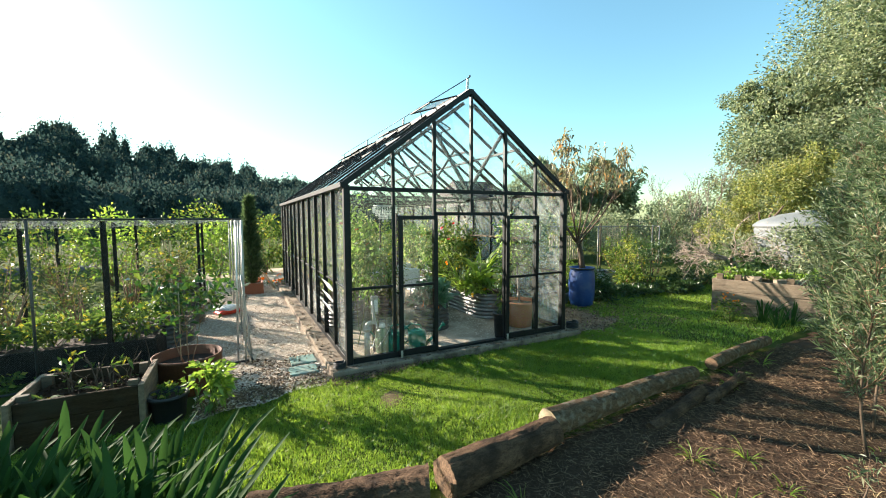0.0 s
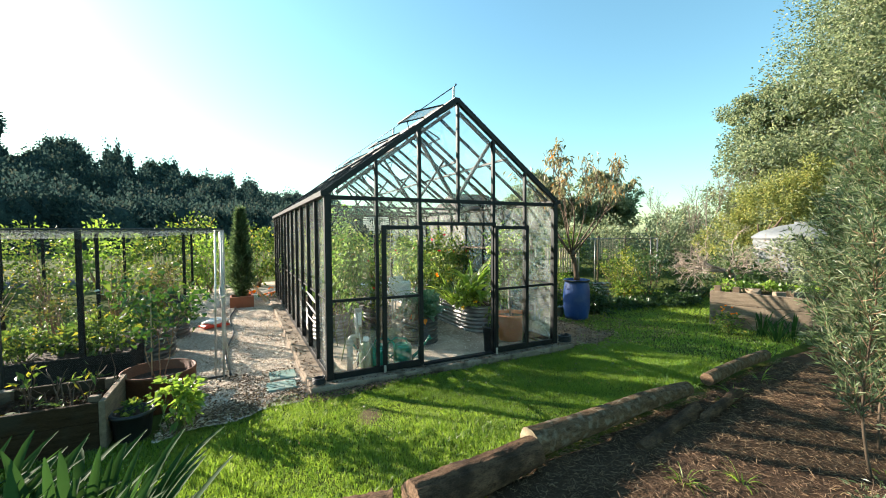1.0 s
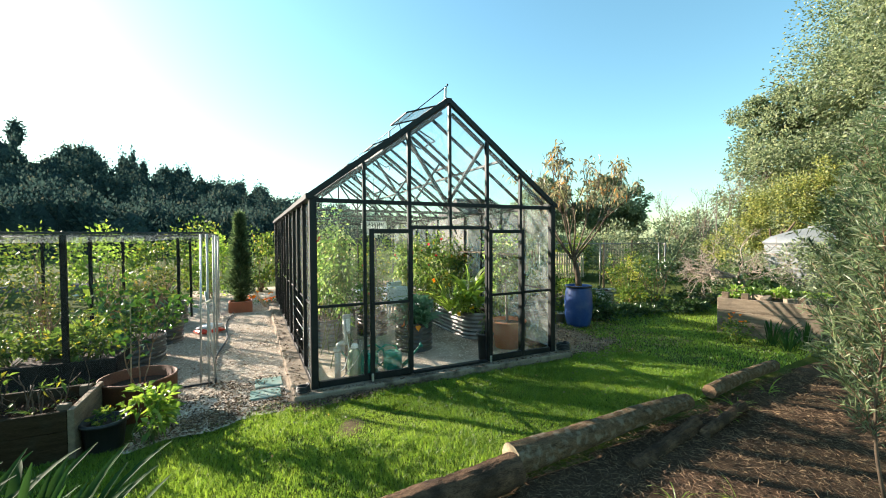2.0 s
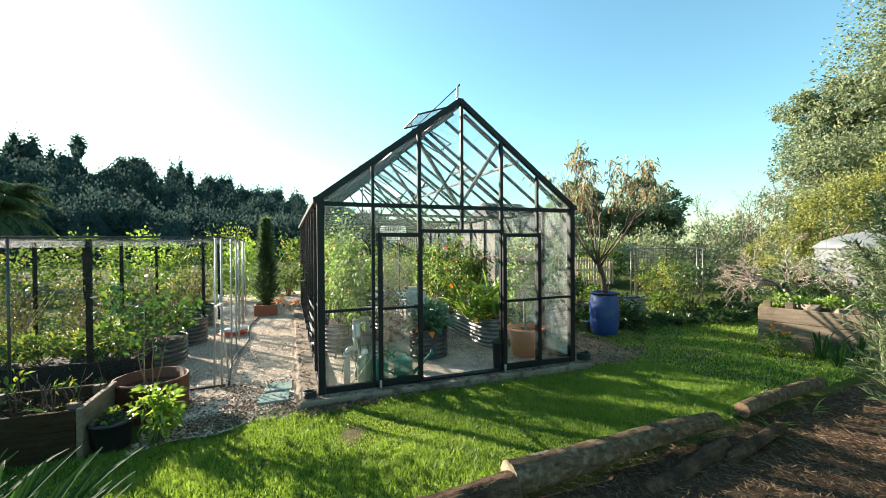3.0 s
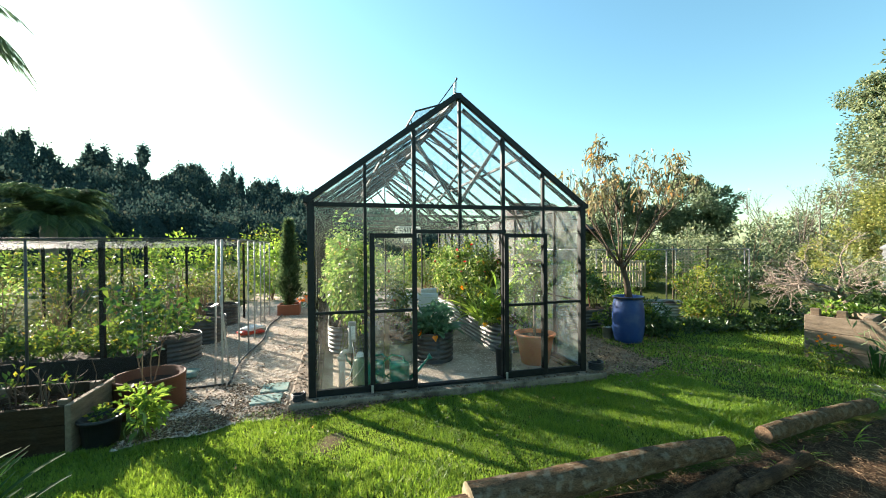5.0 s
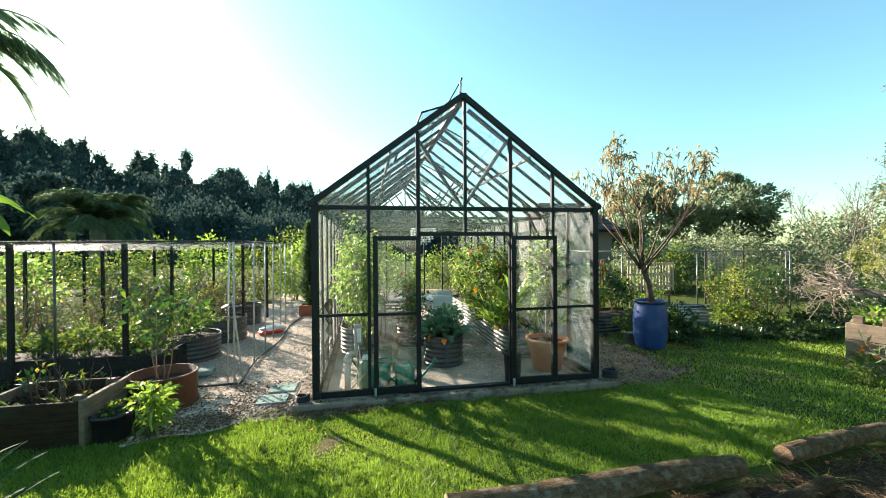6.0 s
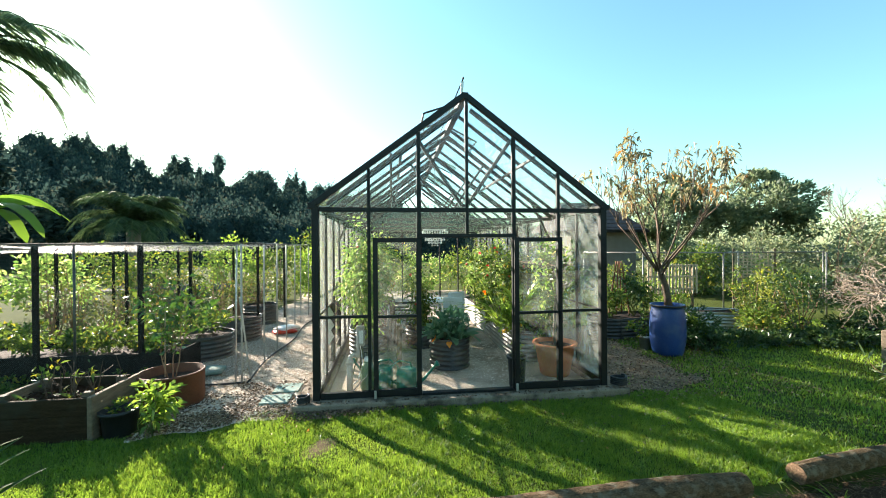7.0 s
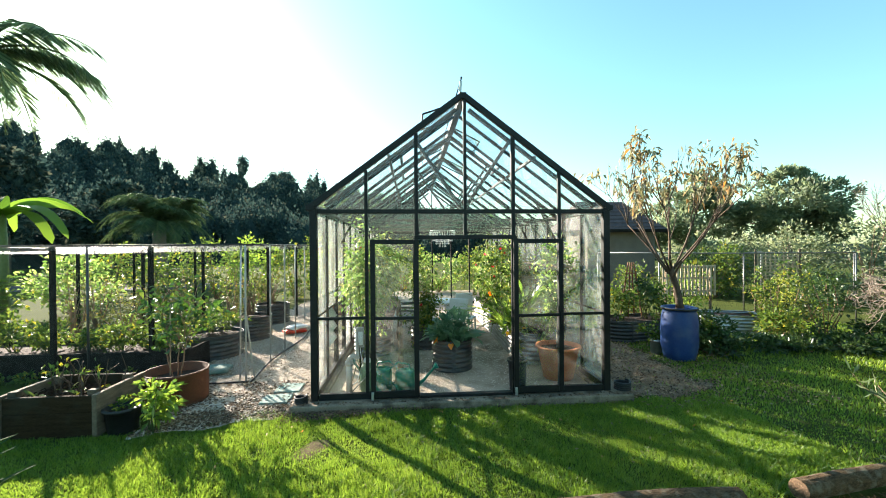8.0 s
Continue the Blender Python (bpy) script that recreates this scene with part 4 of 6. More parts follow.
for k in range(16):
    x, y = BX0 + 0.1 + 0.75 * rng.random(), BY0 + 0.12 + 0.5 * rng.random()
    runs, tips = branches((x, y, 0.15), (rng.normal() * 0.15, rng.normal() * 0.15, 1), 0.16 + 0.16 * rng.random(), 0.009, 1, 1, random.Random(k), 0.5, 0.1)
    tree("dry_stalk", "dry brown cut stalk in dark soil", (0, 0, 0), runs, tips, M_bough, L_garden if k % 6 == 0 else None, 5, 0.09, 0.03, 0.03, category="stalk")
for k, (x, y) in enumerate(((-2.55, -0.25), (-2.8, -0.1), (-2.95, -0.35), (-2.4, 0.02))):
    n = 9
    a = rng.random(n) * 6.28
    ob = thing("leafy_seedling", "small green leafy plant in dark soil", "plant", (x, y, 0.17), group="bed plants")
    part("leaves", strap_mesh("leaves", np.zeros((n, 3)), np.stack([np.cos(a) * 0.6, np.sin(a) * 0.6, np.ones(n)], 1), 0.1 + 0.12 * rng.random(n), 0.03 + 0.015 * rng.random(n), 1.0 + rng.random(n), L_garden, 4), None, ob)
# bark on the bed soil
n = 900
P = np.stack([BX0 + 0.05 + 0.8 * rng.random(n), BY0 + 0.06 + 0.6 * rng.random(n), 0.19 + 0.03 * rng.random(n)], 1)
tagged(part("bark_chips", leaf_mesh("bark_chips", P, ball(n) * (1, 1, 0.4), 0.03 + 0.03 * rng.random(n), 0.02, M_mulch), None), "dark bark chips over the bed's soil", "bark chips", kind="stuff")

# corten pot with citrus tree
pot = round_pot("corten_pot", "round rust-brown steel planter on gravel", (-1.88, 0.42, GROUND), 0.37, 0.42, M_corten, 0.99, 0.006, 0.12)
runs, tips = [], []
rnd = random.Random(4)
for k in range(3):
    branches((rnd.gauss(0, 0.03), rnd.gauss(0, 0.03), 0), (rnd.gauss(0, 0.18), rnd.gauss(0, 0.18), 1), 0.5, 0.01, 3, 2, rnd, 0.6, 0.2, 0.66, runs=runs, tips=tips)
tree("citrus_tree", "young citrus tree with glossy dark leaves in a rusty pot", (-1.88, 0.42, GROUND + 0.3), runs, tips, M_redtwig, L_citrus, 4, 0.1, 0.048, 0.08, 0.15, keep=0.75)
stake = thing("garden_stake", "thin bamboo stake tied beside the citrus tree", "stake", (-1.95, 0.4, GROUND + 0.35))
part("cane", tubes("cane", [[((0, 0, 0), 0.008), ((0.01, 0, 0.95), 0.007)]], M_cut, 6), None, stake)

bush("lime_shrub", "low bright green leafy shrub at the lawn's edge", "shrub", (-1.62, -0.5, GROUND), (0.21, 0.19, 0.23), 17, 13, 0.11, 0.052, L_lime, 14, lift=0.08, droop=0.3, spread=0.4, shell=0.35)
round_pot("black_pot", "black plastic nursery pot beside the raised bed", (-1.98, -0.42, GROUND), 0.17, 0.27, M_plastic)
bush("potted_herb", "small green herb in a black pot", "plant", (-1.98, -0.42, GROUND + 0.22), (0.14, 0.14, 0.06), 8, 14, 0.05, 0.03, L_garden, 3)

# strap-leaved border plants
centres = [(-1.76 - 0.28 * k + 0.1 * math.sin(5 * k), -2.98 + 0.14 * k + 0.08 * math.cos(7 * k) - row) for row in (0.0, 0.28, 0.55) for k in range(6)]


def channelled_leaf(L, W, lean, bend, mat, seg=14):
    """One broad arching leaf with a sunken midrib and a blunt rounded tip."""
    V, F = [], []
    p, d = Vector((0, 0, 0)), Vector((lean, 0, 1)).normalized()
    for i in range(seg + 1):
        f = i / seg
        w = W * (0.62 + 0.45 * math.sin(math.pi * min(1, 0.1 + f * 0.75))) * math.sqrt(max(0.03, 1 - max(0, (f - 0.8) / 0.2) ** 2))
        up = Vector((-d.z, 0, d.x))
        V += [p + Vector((0, w / 2, 0)) + up * w * 0.2, p, p + Vector((0, -w / 2, 0)) + up * w * 0.2]
        d = (d + Vector((0.25, 0, -1)) * bend / seg * (0.4 + 1.3 * f)).normalized()
        p = p + d * L / seg
    for i in range(seg):
        b = 3 * i
        F += [(b, b + 1, b + 4, b + 3), (b + 1, b + 2, b + 5, b + 4)]
    return mesh_of("strap_leaf", V, F, mat, True)


strap_leaves = [channelled_leaf(0.8 + 0.028 * k, 0.041 + 0.003 * (k % 5), 0.08 + 0.085 * (k % 6), 0.35 + 0.13 * ((k * 5) % 9), L_strap) for k in range(12)]


def strap_lily(label, x, y, n, group, scale=1.0):
    """A clump of long arching leaves, each a part of its own."""
    ob = thing("strap_leaf_lily", label, "plant", (x, y, GROUND), group=group)
    for j in range(n):
        a = 2.4 * j + rng.random()
        lf = part("leaf", strap_leaves[rng.integers(12)], None, ob)
        r = 0.09 * rng.random()
        lf.matrix_basis = pose(r * math.cos(a), r * math.sin(a), -0.02, rng.normal() * 6, rng.normal() * 9, math.degrees(a)) @ Matrix.Scale(scale * (0.75 + 0.4 * rng.random()), 4)
    return ob


for x, y in centres:
    strap_lily("clump of arching glossy green strap leaves", x, y, 105, "strap leaf border", 0.92)

# green slabs, drain grate things by the plinth
for x0, x1, y0, y1 in ((-0.74, -0.38, 0.12, 0.42), (-0.68, -0.34, 0.52, 0.86)):
    s = part("stepping_slab", box_bm(x0, x1, y0, y1, GROUND + 0.012, GROUND + 0.042, 0.008), M_jade)
    tagged(s, "pale green square slab lying in gravel", "slab", "green slabs")
for at in ((-0.15, -0.1, -0.075), (3.97, -0.06, -0.075)):
    ob = thing("hose_coil", "small coil of black irrigation hose", "hose", at)
    run = [((math.cos(t) * (0.07 + 0.008 * math.sin(3 * t)), math.sin(t) * 0.07, 0.015 + 0.006 * t / 2), 0.011) for t in np.linspace(0, 26, 90)]
    part("coil", tubes("coil", [run], M_plastic, 6), None, ob)
    ob.matrix_basis = ob.matrix_basis @ Matrix.Scale(1.0 if at[0] < 0 else 1.35, 4)

# irrigation pipe along the path edge
pipe = thing("drip_pipe", "black drip pipe and net edge along the path", "pipe")
run = [((-1.2 + 0.05 * math.sin(y * 2.1), y, GROUND + 0.035), 0.016) for y in np.linspace(1.0, 7.0, 30)]
part("pipe", tubes("pipe", [run], M_plastic, 6), None, pipe)
run = [((x, 1.02 + 0.03 * math.sin(x * 5), GROUND + 0.03), 0.016) for x in np.linspace(-1.2, -3.8, 20)]
part("pipe", tubes("pipe", [run], M_plastic, 6), None, pipe)

# net cage
cage = thing("net_cage", "fruit cage of poles hung with fine bird net", "net cage")
CT = 1.88
side = [(-1.24, 1.02), (-1.25, 2.1), (-1.28, 3.0), (-1.33, 3.9), (-1.36, 4.8), (-1.42, 5.7), (-1.5, 7.1)]
front = [(-1.24, 1.02), (-2.2, 1.05), (-3.48, 1.1), (-5.0, 1.15), (-7.5, 1.2)]
for i, (x, y) in enumerate(side):
    part("pole", tubes("pole", [[((x, y, GROUND - 0.05), 0.014), ((x + 0.01, y, CT), 0.014)]], M_pvc, 8), None, cage)
for x, y in front[2:]:
    part("pole", tubes("pole", [[((x, y, GROUND - 0.05), 0.016), ((x, y, CT), 0.016)]], M_slate, 8), None, cage)
part("pole", tubes("pole", [[((-1.16, 1.15, GROUND), 0.013), ((-1.26, 1.03, 1.1), 0.013)]], M_pvc, 8), None, cage)
part("pole", tubes("pole", [[((-1.34, 1.06, GROUND), 0.013), ((-1.3, 1.04, CT), 0.013)]], M_zinc, 8), None, cage)
for x, y in ((-2.88, 1.55), (-4.2, 1.4), (-5.7, 1.5)):
    part("dark_post", bar_bm((x, y, GROUND - 0.1), (x, y, CT - 0.01), 0.06, 0.06, (0, 1, 0)), M_postdark, cage)
for x, y in ((-2.0, 4.2), (-3.3, 4.0), (-4.6, 4.1), (-6.0, 4.2), (-2.1, 6.8), (-3.5, 6.9), (-5.0, 7.0), (-6.6, 6.9)):
    part("dark_post", bar_bm((x, y, GROUND - 0.1), (x, y, CT - 0.03), 0.05, 0.05, (0, 1, 0)), M_postdark, cage)
for run in (front, side, [(-1.5, 7.1), (-7.5, 7.3)], [(-1.3, 4.1), (-7.5, 4.2)]):
    part("top_rail", tubes("top_rail", [[((x, y, CT + 0.01), 0.013) for x, y in run]], M_plastic, 6), None, cage)


def net_sheet(fn, n, m, mat, su, sv):
    """A hanging net over fn(u, v), with its threads laid out in metres."""
    V = [fn(i / n, j / m) for j in range(m + 1) for i in range(n + 1)]
    F = [(j * (n + 1) + i, j * (n + 1) + i + 1, (j + 1) * (n + 1) + i + 1, (j + 1) * (n + 1) + i) for j in range(m) for i in range(n)]
    me = mesh_of("net", V, F, mat, True)
    uv = me.uv_layers.new(name="threads")
    for p in me.polygons:
        for li, vi in zip(p.loop_indices, p.vertices):
            i, j = vi % (n + 1), vi // (n + 1)
            uv.data[li].uv = (i / n * su, j / m * sv)
    return part("net", me, None, cage, "fine grey knitted bird net")


def along(pts, u):
    u = u * (len(pts) - 1)
    i = min(int(u), len(pts) - 2)
    a, b = pts[i], pts[i + 1]
    f = u - i
    return a[0] + (b[0] - a[0]) * f, a[1] + (b[1] - a[1]) * f


def wave(a, b):
    return 0.03 * noise.noise(Vector((a * 14, b * 5, 2)))


net_sheet(lambda u, v: (along(front, u)[0], along(front, u)[1] - 0.02 + wave(u, v), GROUND + 0.02 + v * (CT - GROUND)), 40, 8, M_net, 6.3, 2.0)
net_sheet(lambda u, v: (along(side, u)[0] + 0.02 + wave(u, v), along(side, u)[1], GROUND + 0.02 + v * (CT - GROUND)), 40, 8, M_net, 6.1, 2.0)
net_sheet(lambda u, v: (-1.24 - u * 6.2 - 0.2 * v, 1.02 + v * 6.1, CT + 0.015 - 0.14 * math.sin(math.pi * min(v * 2 % 1, 1)) * math.sin(math.pi * u) ** 0.5 + wave(u * 2, v)), 40, 24, M_nettop, 6.2, 6.1)
# gathered net along the top edge
net_sheet(lambda u, v: (along(front, u)[0], along(front, u)[1] - 0.03, CT + 0.01 - v * (0.1 + 0.03 * math.sin(u * 40))), 60, 2, M_nettop, 6.3, 0.12)

# beds and crops in the cage
trough = thing("black_trough_bed", "low black-sided vegetable bed in the net cage", "raised bed")
for x0, x1, y0, y1 in ((-7.0, -2.35, 1.5, 1.54), (-7.0, -2.35, 2.5, 2.54), (-2.39, -2.35, 1.545, 2.495)):
    part("board", box_bm(x0, x1, y0, y1, GROUND - 0.05, 0.22), M_postdark, trough)
part("soil", box_bm(-6.98, -2.4, 1.545, 2.495, GROUND, 0.15, 0), M_soil, trough)
for k, (x, y, r, h) in enumerate(((-2.7, 1.85, 0.33, 0.5), (-3.15, 2.15, 0.28, 0.34), (-3.6, 1.95, 0.3, 0.44), (-4.15, 2.1, 0.26, 0.3), (-4.7, 1.95, 0.34, 0.5), (-5.3, 2.0, 0.34, 0.55), (-5.9, 2.0, 0.33, 0.42))):
    bush("vegetable_plant", "leafy green vegetable plant in a netted bed", "plant", (x, y, 0.14), (r, r, h / 2), 22, 20, 0.085, 0.045, L_garden, 9, group="cage vegetables", lift=0.04)
for k in range(8):
    x = -2.6 - 0.6 * k
    bush("low_crop", "low leafy crop on dark soil", "plant", (x, 1.2 + 0.1 * rng.random(), GROUND), (0.26, 0.14, 0.1), 10, 14, 0.07, 0.045, L_garden, 4, group="cage low crops")
for k in range(22):
    x, y = -3.2 - 3.6 * rng.random(), 2.9 + 4.0 * rng.random()
    bush("low_crop", "low leafy crop on dark soil", "plant", (x, y, GROUND), (0.3 + 0.15 * rng.random(), 0.25, 0.12 + 0.12 * rng.random()), 12, 14, 0.08, 0.05, (L_garden, L_dark, L_tomato)[k % 3], 4, group="cage low crops")
corrugated_bed("round dark corrugated steel bed on gravel", (-2.5, 2.75, GROUND), 0.5, 0.42, group="cage beds")
corrugated_bed("round dark corrugated steel bed on gravel", (-2.35, 4.15, GROUND), 0.42, 0.5, group="cage beds")
corrugated_bed("round dark corrugated steel bed on gravel", (-2.5, 6.0, GROUND), 0.42, 0.5, group="cage beds")
bush("berry_bush", "green berry bush in a corrugated bed", "shrub", (-2.5, 2.75, 0.28), (0.5, 0.45, 0.18), 26, 20, 0.07, 0.045, L_garden, 8, group="berry bushes")
for k, (x, y, z, r, h) in enumerate(((-2.4, 4.2, 0.36, 0.42, 0.9), (-2.55, 6.0, 0.36, 0.45, 1.0), (-3.7, 3.4, -0.1, 0.5, 1.25), (-4.6, 3.5, -0.1, 0.5, 1.3), (-5.6, 3.6, -0.1, 0.5, 1.4), (-3.4, 5.6, -0.1, 0.6, 1.55), (-4.5, 5.7, -0.1, 0.6, 1.6), (-5.6, 5.8, -0.1, 0.65, 1.6), (-6.6, 5.5, -0.1, 0.6, 1.6), (-3.0, 6.7, -0.1, 0.4, 1.4))):
    bush("berry_cane_bush", "tall cane bush with yellowing autumn leaves under net", "shrub", (x, y, z), (r, r * 0.8, h / 2), 19, 17, 0.065, 0.042, L_cane, 18, M_redtwig, group="berry canes", spread=0.26, shell=0.3)

# bags of compost on the path
for k, (x, y, rz, m) in enumerate(((-1.52, 4.5, 25, M_redfruit), (-1.5, 4.6, 60, M_white), (-1.95, 1.55, 10, M_jade))):
    bm = bmesh.new()
    bmesh.ops.create_cube(bm, size=1, matrix=Matrix.Diagonal((0.5, 0.32, 0.1, 1)))
    bmesh.ops.subdivide_edges(bm, edges=bm.edges[:], cuts=4, use_grid_fill=True)
    for v in bm.verts:
        f = (1 - (v.co.x / 0.26) ** 4) * (1 - (v.co.y / 0.17) ** 4)
        v.co.z = v.co.z * (0.25 + 0.9 * max(f, 0)) + 0.015 * noise.noise(v.co * 9)
    for f in bm.faces:
        f.smooth = True
    ob = part("compost_bag", bm, m)
    ob.matrix_basis = pose(x, y, GROUND + 0.07 + (0.06 if k == 1 else 0), 0, 0, rz)
    tagged(ob, ("slumped red plastic compost bag on gravel", "pale plastic compost bag slumped on a red bag", "crumpled teal plastic bag on gravel")[k], "bag")

# red planter with a columnar conifer
planter = thing("red_planter", "square terracotta-red planter box on the path", "planter", (-0.98, 7.15, GROUND))
for x0, x1, y0, y1 in ((-0.29, 0.29, -0.29, -0.25), (-0.29, 0.29, 0.25, 0.29), (-0.29, -0.25, -0.248, 0.248), (0.25, 0.29, -0.248, 0.248)):
    part("side", box_bm(x0, x1, y0, y1, 0, 0.3), M_redpot, planter)
part("soil", box_bm(-0.248, 0.248, -0.248, 0.248, 0.02, 0.25, 0), M_soil, planter)


def conifer(at, h, r, n, label):
    ob = thing("conifer", label, "conifer", at)
    t = rng.random(n) ** 0.8
    a = rng.random(n) * 6.28
    rad = r * np.minimum(1, t * 6) * (1 - t) ** 0.95 * (0.25 + 0.95 * rng.random(n)) * (1 + 0.35 * np.sin(a * 3 + t * 17))
    P = np.stack([np.cos(a) * rad, np.sin(a) * rad, t * h], 1)
    D = np.stack([np.cos(a) * 0.8, np.sin(a) * 0.8, np.full(n, 0.8)], 1) + rng.normal(size=(n, 3)) * 0.4
    part("foliage", leaf_mesh("conifer_foliage", P, D, 0.12 + 0.12 * rng.random(n), 0.022 + 0.02 * rng.random(n), L_conifer), None, ob)
    part("trunk", tubes("conifer_trunk", [[((0, 0, 0), 0.03), ((0, 0, h * 0.9), 0.008)]], M_trunk, 6), None, ob)


conifer((-0.98, 7.15, GROUND + 0.22), 2.4, 0.29, 5000, "narrow dark green columnar conifer in a red planter")
fl = bush("marigold_clump", "low clump of orange flowers beyond the path", "flowers", (-0.45, 8.0, GROUND), (0.5, 0.3, 0.16), 14, 14, 0.06, 0.035, L_garden, 5)
blooms(fl, clump_points((0, 0, 0.24), (0.5, 0.3, 0.16), 14, 3)[0], 0.045, M_orange)
board = thing("wooden_board", "bare plank leaning beside the greenhouse", "board", (-0.35, 7.6, GROUND), 20)
part("plank", bar_bm((0, 0, 0), (-0.28, 0.1, 0.5), 0.22, 0.02, (1, 0, 0.5)), M_cut, board)

# backlit shrubs beyond the cage
for k, (x, y, r, h, m) in enumerate(((-1.9, 10.5, 0.9, 2.1, L_lime), (-0.4, 11.5, 1.0, 2.3, L_garden), (-3.3, 11, 1.0, 2.3, L_garden), (-4.8, 10.5, 1.0, 2.4, L_lime), (-6.5, 11.5, 1.2, 2.5, L_garden), (-8.5, 12.0, 1.2, 2.2, L_garden), (-2.6, 13.5, 1.2, 2.8, L_garden), (0.8, 13.0, 1.2, 2.3, L_garden), (-10.5, 11.5, 1.3, 2.2, L_garden), (-9.0, 8.0, 1.1, 2.0, L_tomato), (-8.8, 4.5, 1.0, 1.7, L_garden), (2.4, 12.5, 1.1, 1.9, L_tomato), (4.2, 12.5, 1.2, 2.0, L_garden))):
    bush("garden_shrub", "leafy backlit green shrub beyond the beds", "shrub", (x, y, GROUND), (r, r, h / 2), 60, 24, 0.13, 0.075, m, 14, M_redtwig, group="back shrubs", spread=0.24)

# ---- logs and bank ----
def log(name, label, p, q, r0, r1, mat, seed, lumps=0.08, cut=None, rough=0.05):
    """A felled trunk lying from p to q, with uneven bark and sawn ends."""
    p, q = Vector(p), Vector(q)
    d = q - p
    ob = thing(name, label, "log", p, math.degrees(math.atan2(d.y, d.x)))
    L = d.length
    n, m = 96, 60
    V, F = [], []
    for i in range(n + 1):
        x = L * i / n
        for k in range(m):
            t = 2 * math.pi * k / m
            r = r0 + (r1 - r0) * i / n
            ct, st = math.cos(t), math.sin(t)
            w = noise.noise(Vector((x * 1.6 + seed, ct * 0.9, st * 0.9))) * lumps + noise.noise(Vector((x * 4 + seed, ct * 2.5, st * 2.5))) * lumps * 0.4
            plate = abs(noise.noise(Vector((x * 3 + seed, ct * 7, st * 7)))) + 0.6 * abs(noise.noise(Vector((x * 8 + seed, ct * 16, st * 16)))) + 0.35 * noise.noise(Vector((x * 30, ct * 30, st * 30)))
            r *= 1 + w - rough * (0.55 - plate) * 0.6
            V.append((x, r * math.cos(t), r * math.sin(t) + d.z * i / n + 0.02 * math.sin(x * 2 + seed)))
    for i in range(n):
        for k in range(m):
            F.append((i * m + k, (i + 1) * m + k, (i + 1) * m + (k + 1) % m, i * m + (k + 1) % m))
    part("bark", mesh_of("log_bark", V, F, mat, True), None, ob)
    for i, nm in ((0, "sawn_end"), (n, "sawn_end")):
        ring = [Vector(v) for v in V[i * m:(i + 1) * m]]
        c = sum(ring, Vector()) / m + Vector((0.004 if i else -0.004, 0, 0))
        Vc = ring + [c + (v - c) * 0.5 for v in ring] + [c]
        Fc = []
        for k in range(m):
            k2 = (k + 1) % m
            Fc += [(k, k2, m + k2, m + k), (m + k, m + k2, 2 * m)]
        part(nm, mesh_of("sawn_end", Vc, Fc if not i else [f[::-1] for f in Fc], cut), None, ob, "pale sawn end" if cut is M_cut else "weathered brown sawn end")
    return ob


log("log", "dark thick weathered log edging the lawn", (-1.3, -2.52, -0.02), (-0.2, -2.95, 0.06), 0.12, 0.165, M_bark, 3, 0.16, M_oldcut, 0.3)
log("log", "rough dark bark log between lawn and bank", (-0.03, -2.86, 0.05), (1.09, -2.74, 0.04), 0.155, 0.115, M_bark, 11, 0.09, M_oldcut, 0.22)
log("log", "long smooth brown log with a sawn pale end", (1.12, -2.64, 0.08), (3.52, -2.47, 0.02), 0.122, 0.08, M_logpale, 23, 0.06, M_cut, 0.16)
log("log", "short grey-brown log at the lawn's edge", (4.08, -2.36, 0.01), (5.9, -2.15, 0.0), 0.078, 0.074, M_logpale, 31, 0.06, M_oldcut, 0.12)
log("log", "thin fallen dark branch log on the bank", (3.2, -2.85, -0.07), (4.1, -2.7, -0.05), 0.05, 0.055, M_bark, 43, 0.1, M_oldcut, 0.2)
log("log", "rotten dark log end lying on the bank", (2.1, -2.95, -0.1), (3.3, -2.7, -0.06), 0.06, 0.08, M_bark, 47, 0.16, M_bark, 0.3)

# weeds and long grass along logs
for k, (x, y) in enumerate(((4.0, -2.25), (3.85, -2.7), (4.2, -2.6), (2.0, -3.4), (2.4, -3.6), (1.6, -3.9), (0.4, -3.2), (3.0, -2.1), (5.0, -2.5), (0.8, -0.36), (2.2, -3.95), (0.7, -2.45))):
    n = 22
    a = rng.random(n) * 6.28
    t = 0.2 + 0.6 * rng.random(n)
    ob = thing("grass_tuft", "loose tuft of fresh green weedy grass", "grass tuft", (x, y, height(x, y)), group="weed tufts")
    s = 0.6 if k > 8 else 1
    part("foliage", strap_mesh("foliage", np.stack([np.cos(a), np.sin(a), np.zeros(n)], 1) * 0.03, np.stack([np.cos(a) * t, np.sin(a) * t, np.ones(n)], 1), s * (0.1 + 0.16 * rng.random(n)), 0.006 + 0.005 * rng.random(n), 1.0 + 1.5 * rng.random(n), L_grass, 4), None, ob)


for k in range(26):
    x, y = 1.6 + 2.3 * rng.random(), -4.75 + 0.85 * rng.random()
    n = 26
    a = rng.random(n) * 6.28
    t = 0.4 + 1.0 * rng.random(n)
    dry = k % 3 < 2
    ob = thing("grass_tuft", "sunlit tuft of dry straw-coloured grass" if dry else "thin tuft of green grass in straw", "grass tuft", (x, y, height(x, y)), group="bank tufts")
    part("foliage", strap_mesh("foliage", np.stack([np.cos(a), np.sin(a), np.zeros(n)], 1) * 0.05, np.stack([np.cos(a) * t, np.sin(a) * t, np.ones(n)], 1), 0.08 + 0.14 * rng.random(n), 0.004 + 0.003 * rng.random(n), 1.2 + 1.5 * rng.random(n), L_hay if dry else L_grass, 4), None, ob)


